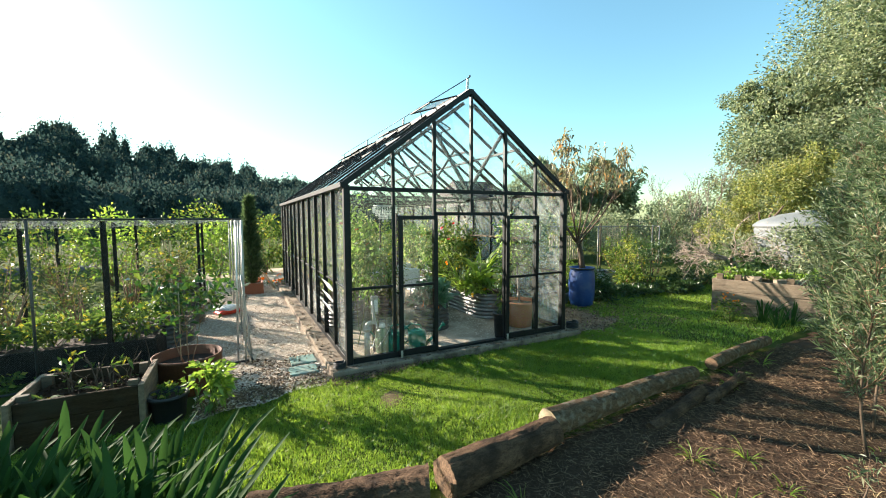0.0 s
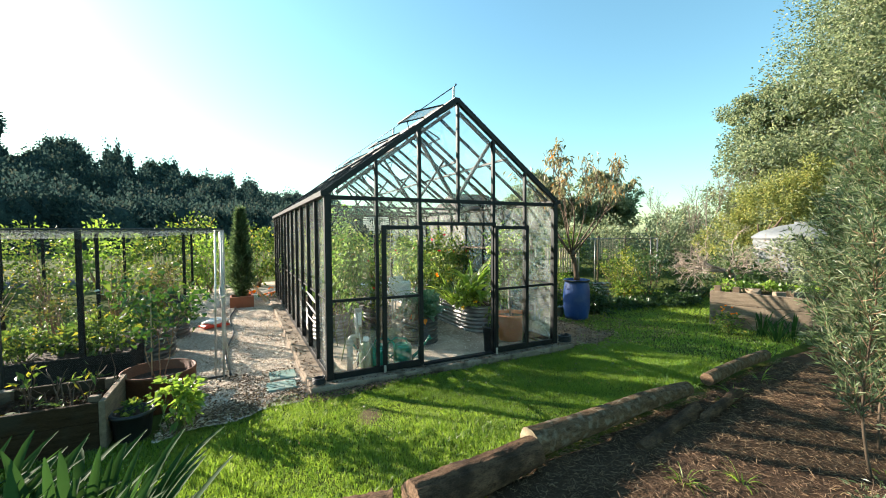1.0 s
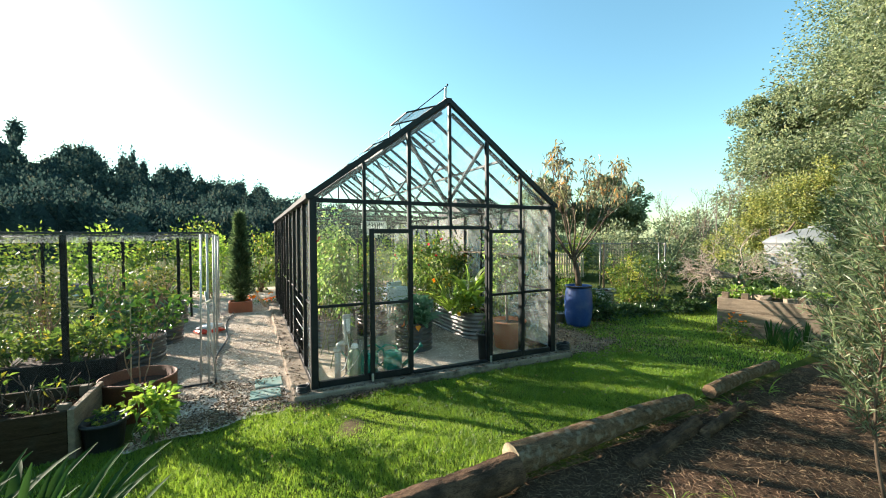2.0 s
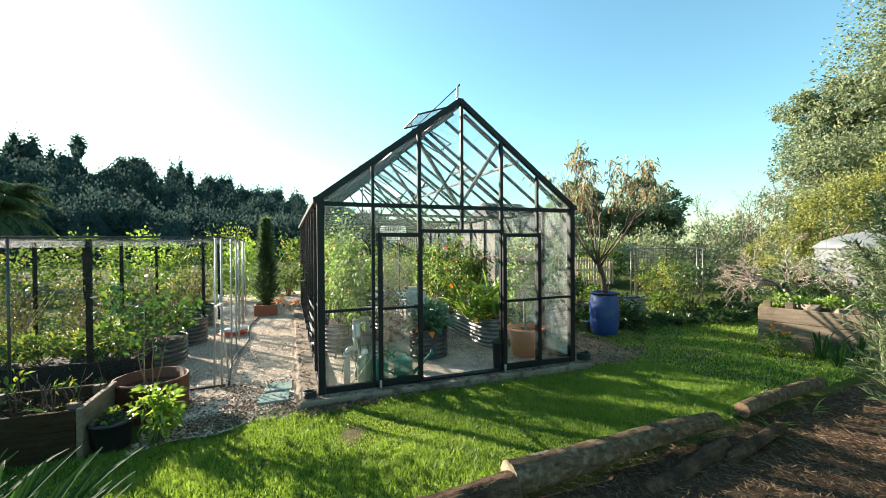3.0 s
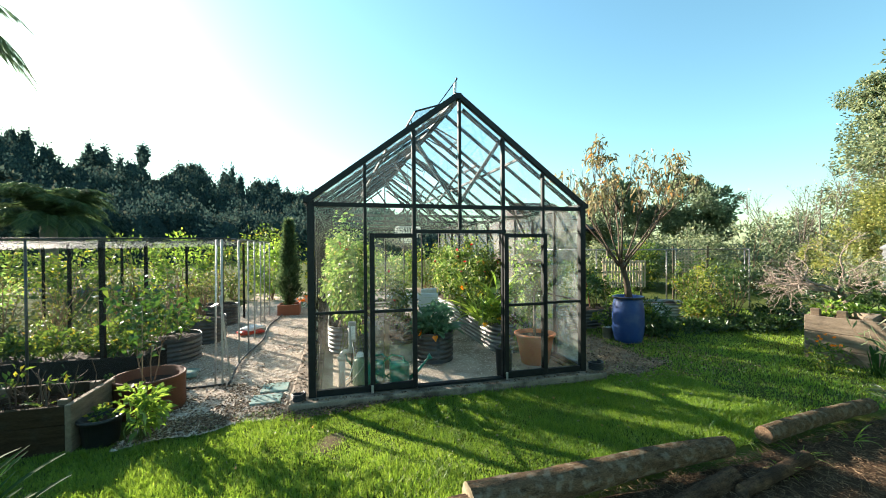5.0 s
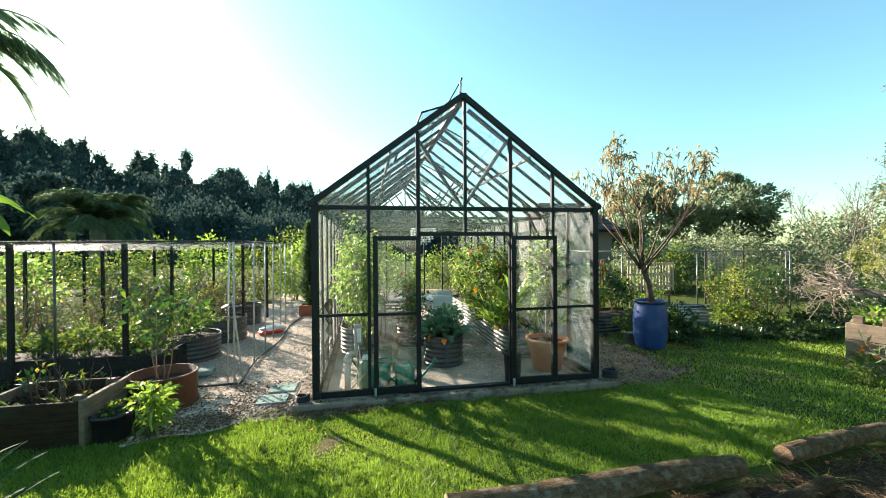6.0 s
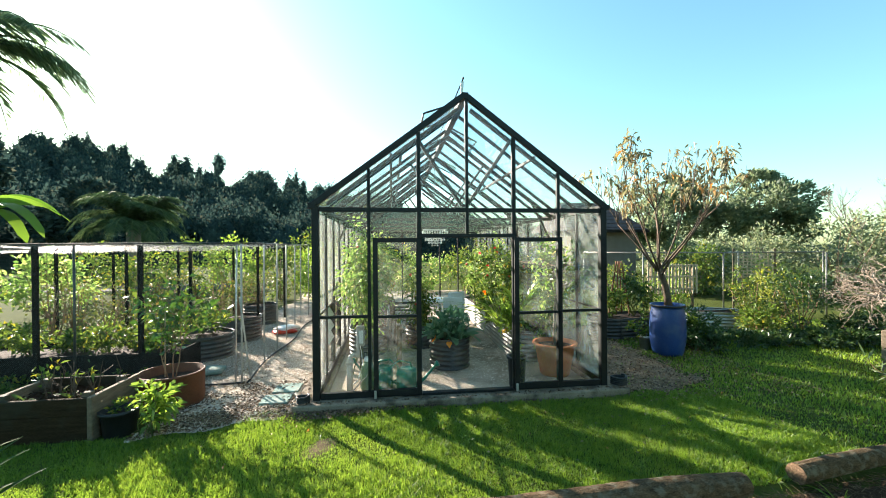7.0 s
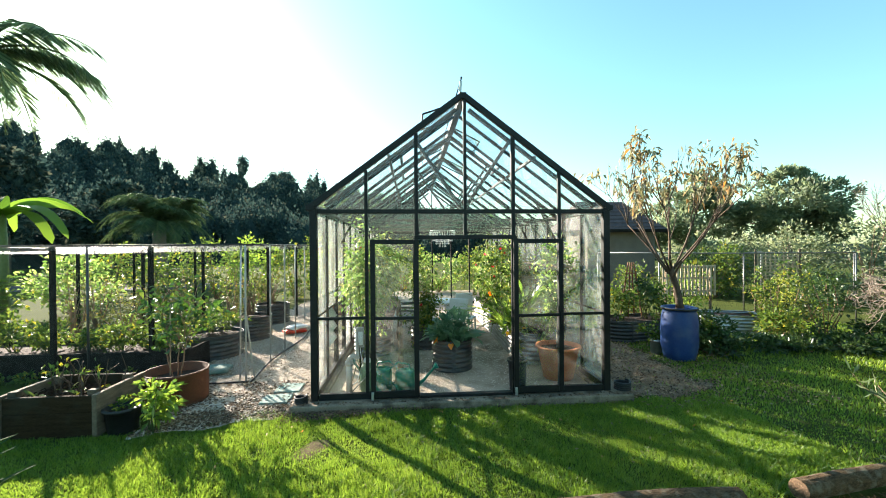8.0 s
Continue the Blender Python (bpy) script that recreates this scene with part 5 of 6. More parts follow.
# ---- grey-green saplings in the foreground ----
def wattle(label, at, h, lean, seed, reach, rows, dense=95):
    """A narrow-leaved sapling: a slim stem, rising side boughs with side twigs, all lined with leaves."""
    rnd = random.Random(seed)
    ob = thing("wattle_sapling", label, "sapling", at)
    stem = [(Vector((lean[0] * f * h + 0.03 * h * math.sin(4 * f + seed), lean[1] * f * h + 0.03 * h * math.cos(5 * f + seed), f * h)), 0.004 + 0.008 * (1 - f)) for f in np.linspace(0, 1, 12)]
    runs, P, D = [], [], []

    def bough(p, d, L, r, rise):
        run = [(p.copy(), r)]
        for q in range(5):
            d = (d + Vector((rnd.gauss(0, 0.1), rnd.gauss(0, 0.1), rise * 0.12 + rnd.gauss(0, 0.07)))).normalized()
            p = p + d * L / 5
            run.append((p.copy(), r * (1 - 0.16 * (q + 1))))
        runs.append(run)
        for q in range(int(dense * L) + 4):
            f = 0.12 + 0.9 * rnd.random()
            a = run[min(int(f * 5), 4)][0].lerp(run[min(int(f * 5), 4) + 1][0], min(f * 5 - int(f * 5), 1))
            P.append(a[:])
            D.append((d * 0.85 + Vector((rnd.gauss(0, 0.5), rnd.gauss(0, 0.5), rnd.gauss(0.1, 0.5))))[:])
        return run

    for i in range(rows):
        f = 0.2 + 0.78 * i / rows + 0.02 * rnd.random()
        k = min(int(f * 11), 10)
        p = stem[k][0].lerp(stem[k + 1][0], f * 11 - k)
        a = 2.4 * i + rnd.random() * 0.7
        L = reach * (1.08 - 0.8 * (f - 0.2) / 0.8) * rnd.uniform(0.55, 1.1) * min(1, 0.5 + f)
        run = bough(p, Vector((math.cos(a), math.sin(a), 0.55 + 0.7 * f)).normalized(), L, 0.006, 1)
        for q in range(2, 6):
            b = a + rnd.choice((-1, 1)) * rnd.uniform(0.5, 1.0)
            bough(run[q - 1][0], Vector((math.cos(b), math.sin(b), rnd.uniform(0.1, 0.9))).normalized(), L * rnd.uniform(0.25, 0.5), 0.003, 0.6)
    part("trunk", tubes("trunk", [stem], M_bough, 7), None, ob)
    tagged(part("twig_mass", tubes("twig_mass", runs, M_redtwig, 3), None, ob), kind="stuff")
    P, D = np.array(P), np.array(D)
    n = len(P)
    part("leaves", leaf_mesh("leaves", P, D, 0.05 + 0.065 * rng.random(n), 0.008 + 0.006 * rng.random(n), L_wattle, 0.3, 0.1), None, ob)
    return ob


wattle("slender grey-green narrow-leaved sapling on the bank", (3.4, -4.05, GROUND + 0.04), 1.95, (-0.08, 0.05), 5, 0.8, 40, 70)
wattle("leafy grey-green narrow-leaved sapling on the bank", (4.0, -3.95, GROUND + 0.04), 2.2, (-0.04, 0.05), 6, 0.95, 50)
wattle("bushy grey-green narrow-leaved sapling by the logs", (4.9, -3.5, GROUND + 0.04), 2.3, (-0.06, 0.0), 15, 1.15, 64)
wattle("tall grey-green narrow-leaved sapling on the bank", (4.5, -3.95, GROUND + 0.04), 3.3, (0.04, 0.05), 9, 0.9, 70)
wattle("grey-green narrow-leaved sapling by the logs", (5.5, -3.4, GROUND + 0.04), 2.9, (-0.04, 0.04), 21, 0.95, 70)
wattle("dense grey-green narrow-leaved sapling on the bank", (6.4, -3.2, GROUND + 0.04), 3.4, (0.0, 0.03), 27, 1.1, 90)
wattle("dense grey-green narrow-leaved sapling beyond the logs", (7.4, -3.0, GROUND + 0.04), 3.2, (0.0, 0.0), 28, 1.1, 90)
for k, (x, y, h) in enumerate(((2.4, -4.3, 0.35), (3.3, -4.3, 0.7))):
    runs, tips = branches((0, 0, 0), (0.1, 0.05, 1), h * 0.6, 0.009, 2, 2, random.Random(60 + k), 0.5, 0.2)
    tree("bare_sapling", "thin bare brown sapling rising from needle litter", (x, y, height(x, y)), runs, tips, M_bough, L_wattle, 4, 0.06, 0.01, 0.03, category="sapling")

# ---- blue barrel with the peach tree ----
barrel = thing("blue_barrel", "blue plastic drum used as a tree planter", "barrel", (5.92, 1.62, GROUND))
prof = [(0.001, 0.0), (0.225, 0.0), (0.245, 0.015), (0.266, 0.09), (0.291, 0.22), (0.3, 0.4), (0.297, 0.6), (0.283, 0.76), (0.262, 0.84), (0.26, 0.86), (0.288, 0.87), (0.29, 0.905), (0.275, 0.912), (0.257, 0.905), (0.255, 0.84), (0.001, 0.84)]
part("drum", lathe("drum", prof, M_blue, 40), None, barrel)
part("rim_band", lathe("rim_band", [(0.29, 0.872), (0.296, 0.88), (0.296, 0.902), (0.29, 0.908)], M_plastic, 40), None, barrel)
part("soil", lathe("barrel_soil", [(0.001, 0.87), (0.15, 0.865), (0.26, 0.85)], M_soil, 20), None, barrel)
rnd = random.Random(12)
runs, tips = [], []
runs.append([((0.02, 0, 0), 0.075), ((0.01, 0.02, 0.2), 0.06), ((-0.05, 0.0, 0.42), 0.055), ((-0.12, 0.0, 0.62), 0.05), ((-0.15, 0.0, 0.78), 0.045)])
for k in range(8):
    a = k * 0.785 + rnd.random() * 0.5
    branches((-0.15 + 0.04 * math.cos(a), 0.04 * math.sin(a), 0.6 + 0.16 * rnd.random()), (math.cos(a) * 0.78, math.sin(a) * 0.78, 1.0), 1.12, 0.02, 3, 2, rnd, 0.3, 0.24, 0.62, 0.08, runs, tips)
hung = [t for t in tips if t[0].z > 1.75 and noise.noise(t[0] * 1.1) > -0.2] + [t for t in tips if t[0].z <= 1.75][::9]
tree("peach_tree", "open peach tree with sparse browning autumn leaves", (5.92, 1.62, GROUND + 0.84), runs, hung, M_bough, L_peach, 8, 0.115, 0.036, 0.06, 0.4, 1.1, keep=0.42)
round_pot("grey_pot", "small grey pot beside the blue barrel", (5.72, 1.98, GROUND), 0.11, 0.26, M_zinc)
bush("potted_shrub", "dark leafy plant in a small grey pot", "plant", (5.7, 2.0, GROUND + 0.2), (0.22, 0.22, 0.25), 14, 16, 0.07, 0.04, L_garden, 5)
corrugated_bed("long dark corrugated steel bed beside gravel", (6.1, 3.3, GROUND), 0.42, 0.42, 0.9, 10)
for k, (x, y, r, h) in enumerate(((5.7, 3.2, 0.35, 0.8), (6.3, 3.3, 0.38, 1.0), (6.7, 3.5, 0.3, 0.8))):
    bush("vegetable_plant", "leafy dark green plant in a steel bed", "plant", (x, y, 0.24), (r, r, h / 2), 24, 16, 0.09, 0.055, (L_garden, L_dark, L_garden)[k], 8, group="side bed plants", shell=0.3)
obelisk = thing("plant_obelisk", "red-brown timber obelisk plant frame", "obelisk", (6.1, 3.5, 0.25))
for sx, sy in ((-1, -1), (1, -1), (1, 1), (-1, 1)):
    part("leg", bar_bm((sx * 0.16, sy * 0.16, 0), (sx * 0.04, sy * 0.04, 1.2), 0.025, 0.025, (0, 1, 0)), M_corten, obelisk)
for z, w in ((0.5, 0.12), (0.95, 0.07)):
    for s in (-1, 1):
        part("rung", bar_bm((-w, s * w, z), (w, s * w, z), 0.02, 0.025), M_corten, obelisk)

# picket panel
picket = thing("picket_panel", "pale timber picket fence panel", "fence panel", (7.45, 4.45, 0), -4)
for k in range(15):
    part("slat", box_bm(k * 0.092, k * 0.092 + 0.045, -0.012, 0.012, 0.56, 1.38 - 0.006 * k, 0.003), M_picket, picket)
for z in (0.66, 0.98, 1.26):
    part("rail", box_bm(-0.02, 1.36, 0.014, 0.04, z, z + 0.05, 0.003), M_picket, picket)
for x in (0.1, 1.22):
    part("leg", box_bm(x, x + 0.05, 0.042, 0.09, GROUND, 1.2, 0.003), M_wood, picket)

# pipe-framed net cage on the right
cage = thing("pipe_cage", "galvanised pipe frame hung with dark bird net", "net cage")
R = [(12.5, 4.26), (9.75, 4.6), (8.3, 5.9), (7.2, 7.4)]
for x, y in R:
    part("pole", tubes("pole", [[((x, y, GROUND), 0.019), ((x, y, 1.6), 0.019)]], M_midsteel, 8), None, cage)
for x, y in ((14.4, 5.9), (11.9, 6.4)):
    part("pole", tubes("pole", [[((x, y, GROUND), 0.019), ((x, y, 1.6), 0.019)]], M_midsteel, 8), None, cage)
part("top_rail", tubes("top_rail", [[((x, y, 1.6), 0.017) for x, y in R]], M_midsteel, 8), None, cage)
part("top_rail", tubes("top_rail", [[((12.5, 4.26, 1.57), 0.017), ((14.4, 5.9, 1.57), 0.017)]], M_midsteel, 8), None, cage)
part("top_rail", tubes("top_rail", [[((9.75, 4.6, 1.6), 0.017), ((11.9, 6.4, 1.6), 0.017)]], M_midsteel, 8), None, cage)
net_sheet(lambda u, v: (along(R, u)[0], along(R, u)[1], 0.02 + v * 1.56), 20, 6, M_net, 5.6, 1.6)
trellis = thing("trellis_panel", "pale tan woven timber trellis panel on posts", "trellis", (11.35, 5.3, 0), -38)
for k in range(9):
    part("slat", box_bm(-0.45, 0.45, -0.012, 0.0, 0.85 + k * 0.09, 0.88 + k * 0.09, 0), M_picket, trellis)
for k in range(10):
    part("lath", box_bm(-0.44 + k * 0.095, -0.41 + k * 0.095, 0.002, 0.014, 0.83, 1.62, 0), M_picket, trellis)
for x in (-0.5, 0.46):
    part("post", box_bm(x, x + 0.05, -0.02, 0.03, GROUND, 1.7), M_wood, trellis)

corrugated_bed("pale galvanised corrugated steel bed among shrubs", (8.6, 3.7, GROUND), 0.4, 0.4, 0.7, -20, M_zinc)
for x, y, r, h, m, nm, lb in ((9.15, 3.0, 0.46, 1.5, L_yellow, "gold_shrub", "feathery yellow-green shrub among darker shrubs"), (8.75, 2.55, 0.45, 0.65, L_garden, "low_shrub", "low bright green leafy shrub"),
                             (9.95, 2.75, 0.6, 1.6, L_dark, "dark_shrub", "glossy dark green upright shrub"), (10.5, 2.1, 0.45, 0.6, L_dark, "dark_shrub", "low dark shrub among pots"),
                             (6.95, 2.3, 0.42, 0.8, L_dark, "dark_shrub", "low dark shrub by the barrel"), (8.6, 1.9, 0.5, 0.22, L_dark, "dark_shrub", "low dark edging shrub by the lawn"), (9.3, 1.8, 0.5, 0.24, L_dark, "low_shrub", "low leafy edging plant by the lawn"), (6.7, 1.75, 0.4, 0.45, L_dark, "dark_shrub", "low dark plant beside the barrel"), (10.0, 1.75, 0.5, 0.3, L_dark, "dark_shrub", "low dark shrub by the pots"), (7.9, 2.1, 0.5, 0.22, L_dark, "low_shrub", "low green ground-cover plant"),
                             (6.6, 2.2, 0.4, 0.7, L_garden, "low_shrub", "leafy green plant behind the barrel"), (9.6, 2.0, 0.5, 0.25, L_dark, "dark_shrub", "low dark ground-cover plant"),
                             (9.9, 3.9, 0.5, 1.5, L_garden, "garden_shrub", "leafy green shrub inside the pipe cage"), (8.2, 4.8, 0.6, 1.5, L_lime, "garden_shrub", "bright green shrub behind the picket panel"),
                             (11.5, 2.0, 0.6, 0.8, L_dark, "dark_shrub", "dark shrub at the lawn's end"), (12.4, 1.0, 0.8, 0.9, L_dark, "dark_shrub", "dark green bush beyond the lawn"), (13.2, 2.6, 1.0, 1.3, L_dark, "dark_shrub", "dark spreading bush beyond the lawn"),
                             (7.4, 5.6, 0.6, 1.6, L_garden, "garden_shrub", "leafy green shrub behind the picket panel"), (11.3, 4.4, 0.7, 1.6, L_garden, "garden_shrub", "leafy shrub inside the pipe cage")):
    bush(nm, lb, "shrub", (x, y, GROUND), (r, r, h / 2), 40, 22, 0.1 if m is not L_yellow else 0.06, 0.045 if m is not L_yellow else 0.022, m, 10, M_redtwig, spread=0.26)
for x, y, r in ((10.45, 1.8, 0.19), (10.9, 1.95, 0.16), (7.05, 1.85, 0.12)):
    round_pot("black_pot", "black plastic plant pot among shrubs", (x, y, GROUND), r, r * 1.7, M_plastic)

# timber bed on the right
tb = thing("timber_raised_bed", "tall weathered timber raised bed beside the lawn", "raised bed", (7.95, -0.18, GROUND), -72)
for k in range(3):
    part("plank", box_bm(0, 2.4, 0, 0.05, -0.05 + k * 0.262, 0.205 + k * 0.262), M_plank, tb)
    part("plank", box_bm(0.0, 0.05, 0.053, 1.3, -0.05 + k * 0.262, 0.205 + k * 0.262), M_wood_y, tb)
    part("plank", box_bm(0.053, 2.4, 1.25, 1.3, -0.05 + k * 0.262, 0.205 + k * 0.262), M_plank, tb)
part("soil", box_bm(0.055, 2.4, 0.055, 1.245, 0, 0.66, 0), M_soil, tb)
for x, y in ((0.12, 0.12), (0.45, 0.1), (1.3, 0.12), (2.2, 0.12), (0.12, 0.8), (0.12, 1.15)):
    part("post_top", box_bm(x - 0.06, x + 0.06, y - 0.05, y + 0.05, 0.5, 0.84), M_wood, tb)
for k, (x, y, rz) in enumerate(((8.6, -0.73, 20), (8.9, -1.23, -30), (8.85, -0.33, 70))):
    ob = part("timber_offcut", box_bm(-0.35, 0.35, -0.06, 0.06, 0, 0.1), M_plank)
    ob.matrix_basis = pose(x, y, GROUND + 0.665, 0, 0, rz)
    tagged(ob, "short weathered timber offcut on the bed's soil", "offcut", "offcuts")
fl = bush("marigold_plant", "low green plant with orange flowers by the timber bed", "flowers", (7.5, -0.72, GROUND), (0.36, 0.3, 0.2), 18, 18, 0.08, 0.03, L_garden, 8)
blooms(fl, rng.normal(size=(9, 3)) * (0.2, 0.16, 0.04) + (0, 0, 0.42), 0.035, M_orange)
for x, y in ((7.75, -1.25), (7.9, -1.65), (7.5, -1.6), (8.4, -2.1)):
    strap_lily("clump of arching strap leaves by the timber bed", x, y, 24, "strap leaf clumps", 0.5)
for k in range(5):
    bush("bed_plant", "leafy green vegetable in the timber bed", "plant", (8.7 + 0.22 * k, -0.08 - 0.35 * k, GROUND + 0.66), (0.25, 0.25, 0.12), 10, 16, 0.1, 0.06, L_lime, 4, group="timber bed plants")
# pale pruned fig tree
rnd = random.Random(33)
runs, tips = [], []
runs.append([((0, 0, 0), 0.09), ((-0.1, 0.05, 0.35), 0.08), ((-0.25, 0.15, 0.75), 0.07)])
for k in range(9):
    a = 1.2 + k * 0.42
    branches((-0.25, 0.15, 0.65), (math.cos(a), math.sin(a), 0.4), 0.62, 0.03, 4, 2, rnd, 0.55, 0.04, 0.7, 0.22, runs, tips)
tree("pruned_tree", "pale bare pruned tree with twisted branches", (10.1, 0.3, GROUND + 0.3), runs, tips, M_twig)
bush("fig_leaves", "dark broad-leaved shrub under a bare tree", "shrub", (9.7, 0.0, GROUND), (0.5, 0.5, 0.65), 22, 14, 0.16, 0.11, L_dark, 8)
# water tank
tank = thing("water_tank", "pale domed water tank half hidden by trees", "tank", (14.4, 0.75, GROUND))
prof = [(1.25, 0.0)] + [(1.25 + 0.015 * math.sin(i * 1.57), 0.05 * i) for i in range(1, 36)] + [(1.3, 1.77), (1.3, 1.82), (1.1, 1.98), (0.6, 2.16), (0.25, 2.22), (0.24, 2.28), (0.001, 2.28)]
part("shell", lathe("shell", prof, M_tank, 48), None, tank)

# big grey-green tree
rnd = random.Random(71)
runs, tips = [], []
for k in range(4):
    branches((rnd.gauss(0, 0.3), rnd.gauss(0, 0.3), 0), (rnd.gauss(0, 0.2), rnd.gauss(0, 0.2), 1), 5.5, 0.3, 3, 2, rnd, 0.5, 0.2, 0.66, 0.1, runs, tips)
ob = thing("grey_leaved_tree", "large dense grey-green evergreen tree beyond the lawn", "tree", (23.0, 1.3, GROUND))
part("trunk", tubes("trunk", runs, M_trunk, 6), None, ob)
P, D, L = [], [], []
for c, r, n in (((0.5, -0.3, 8.0), (4.8, 4.9, 6.6), 420), ((-2.4, 2.0, 4.2), (3.6, 3.4, 3.6), 170), ((1.6, -1.0, 13.0), (3.6, 3.6, 4.0), 300), ((-1.5, -5.0, 6.5), (4.5, 4.5, 6.0), 200), ((-2.4, 3.4, 7.2), (1.7, 1.7, 1.3), 32), ((-3.0, -9.5, 6.0), (4.5, 4.5, 6.0), 130)):
    p, d, _ = clump_points(c, r, n, 210, 0.17, 0.55)
    P.append(p), D.append(d), L.append(0.1 + 0.07 * rng.random(len(p)))
    p, d, _ = clump_points(c, [0.8 * v for v in r], n // 2, 60, 0.3, 0.3)
    P.append(p), D.append(d), L.append(0.18 + 0.1 * rng.random(len(p)))
p, d, _ = clump_points((-2.9, 4.7, 7.6), (0.8, 0.9, 0.5), 9, 130, 0.5, 0.3)
P.append(p), D.append(d), L.append(np.full(len(p), 0.1))
P, D, L = np.concatenate(P), np.concatenate(D), np.concatenate(L)
part("crown", leaf_mesh("crown", P, D, L, L * 0.5, L_tree, 0.2, 0.2), None, ob)

for x, y, r, h in ((12.4, -0.6, 0.9, 2.6), (12.9, 0.5, 0.6, 2.0), (13.0, 1.9, 0.8, 1.5), (12.6, -2.7, 1.2, 3.2)):
    bush("tank_shrub", "dense grey-green shrub growing round the tank", "shrub", (x, y, GROUND), (r, r, h / 2), 60, 40, 0.13, 0.04, L_tree, 10, M_redtwig, group="tank shrubs", spread=0.25)

ob = thing("light_green_tree", "light yellow-green leafy tree beside the water tank", "tree", (16.3, 2.7, GROUND))
part("trunk", tubes("trunk", branches((0, 0, 0), (0, 0, 1), 1.7, 0.09, 1, 3, random.Random(5), 0.4, 0.2)[0], M_bough, 6), None, ob)
P, D, C = zip(*[clump_points(c, r, n, 150, 0.22, 0.45) for c, r, n in (((0, 0, 2.4), (1.5, 1.5, 2.0), 70), ((0.8, -0.9, 3.4), (1.2, 1.2, 1.3), 36), ((-0.9, 0.8, 1.4), (1.1, 1.1, 1.3), 36))])
P, D = np.concatenate(P), np.concatenate(D)
part("crown", leaf_mesh("crown", P, D, 0.07 + 0.06 * rng.random(len(P)), 0.035 + 0.03 * rng.random(len(P)), L_olive, 0.2, 0.2), None, ob)

# ---- inside the greenhouse ----
FL = -0.12
stones("inside_gravel", 7000, (0.7, 3.0, 0.15, 3.2), lambda x, y: True, 0.011, FL - GROUND + 0.004, M_stone, "pale gravel stones inside the greenhouse")
planter = corrugated_bed("round dark corrugated planter inside the greenhouse", (1.86, 1.36, FL), 0.32, 0.47)
n = 46
a = rng.random(n) * 6.28
t = 0.3 + 0.9 * rng.random(n)
ob = thing("brassica_plant", "blue-green broccoli-like plant in a round planter", "plant", (1.86, 1.36, FL + 0.43))
P = np.stack([np.cos(a) * t * 0.16, np.sin(a) * t * 0.16, 0.08 * rng.random(n)], 1)
part("leaves", strap_mesh("leaves", P, np.stack([np.cos(a) * t, np.sin(a) * t, np.ones(n)], 1), 0.28 + 0.16 * rng.random(n), 0.1 + 0.06 * rng.random(n), 0.9 + 0.9 * rng.random(n), L_cabbage, 6), None, ob)
P, D, C = clump_points((0, 0, 0.22), (0.36, 0.34, 0.26), 34, 12)
part("small_leaves", leaf_mesh("small_leaves", P, D, 0.11, 0.075, L_cabbage), None, ob)
for p, d in (((-0.25, -0.22, 0.12), (-0.4, -0.4, -0.5)), ((-0.05, -0.3, 0.06), (0, -0.4, -0.9))):
    part("yellow_leaf", leaf_mesh("yellow_leaf", np.array([p]), np.array([d]), 0.14, 0.1, M_orange), None, ob)

corrugated_bed("long bright corrugated steel bed inside the greenhouse", (3.31, 3.8, FL), 0.35, 0.5, 4.3, 90, M_midsteel)
corrugated_bed("long corrugated steel bed along the glass wall", (0.5, 4.6, FL), 0.34, 0.46, 4.4, 90, M_midsteel)


def vine(label, at, h, r, n, leaf, fruit=0, bare=0.0):
    """A climbing plant up canes: a tall loose column of leaves."""
    ob = thing("tomato_vine", label, "climbing plant", at, group="greenhouse vines")
    P, D, C = clump_points((0, 0, h * (0.52 + bare / 2)), (r, r, h * (0.5 - bare / 2)), n, 22, 0.3, 0.15)
    C = C[np.argsort(C[:, 2])]
    m = len(P)
    part("leaves", leaf_mesh("leaves", P, D - [[0, 0, 0.5]], 0.042 + 0.048 * rng.random(m), 0.022 + 0.026 * rng.random(m), leaf, droop=0.3), None, ob)
    runs = [[((rng.normal() * 0.08, rng.normal() * 0.08, 0), 0.008)] + [((C[j][0] * 0.6, C[j][1] * 0.6, C[j][2]), 0.006) for j in range(k, len(C), 4)] for k in range(4)]
    tagged(part("twig_mass", tubes("twig_mass", runs, M_stem, 5), None, ob), kind="stuff")
    for k in range(fruit):
        c = C[rng.integers(len(C) // 3, len(C))] + rng.normal(size=3) * 0.05
        f = part("fruit", lathe("fruit", [(0.001, 0.03), (0.022, 0.022), (0.03, 0), (0.022, -0.022), (0.001, -0.03)], M_redfruit, 10), None, ob, "red ripe fruit")
        f.location = c
    return ob


for k in range(9):
    vine("tall tomato vine with yellowing leaves behind glass", (0.42 + 0.15 * rng.random(), 0.95 + 0.72 * k, FL + (0.0 if k < 2 else 0.42)), (2.0 if k < 2 else 1.6) + 0.25 * rng.random(), 0.4, 76, (L_tomato, L_garden)[k % 3 == 2], 2 if k < 4 else 0, 0.3 if k < 2 else 0.0)
for k in range(7):
    vine("tall leafy vine with red fruit in a steel bed", (3.15 + 0.25 * rng.random(), 2.6 + 0.58 * k, FL + 0.42), 1.45 + 0.4 * rng.random(), 0.36, 60, (L_garden, L_tomato)[k % 2], 3)
vine("leafy pepper bush in the middle of the greenhouse", (1.5, 2.75, FL), 1.5, 0.42, 70, L_garden, 2)
corrugated_bed("small round corrugated planter inside the greenhouse", (1.5, 2.75, FL), 0.3, 0.42)
vine("leafy plant behind dusty glass", (3.45, 1.2, FL), 1.8, 0.28, 40, L_tomato, 0)
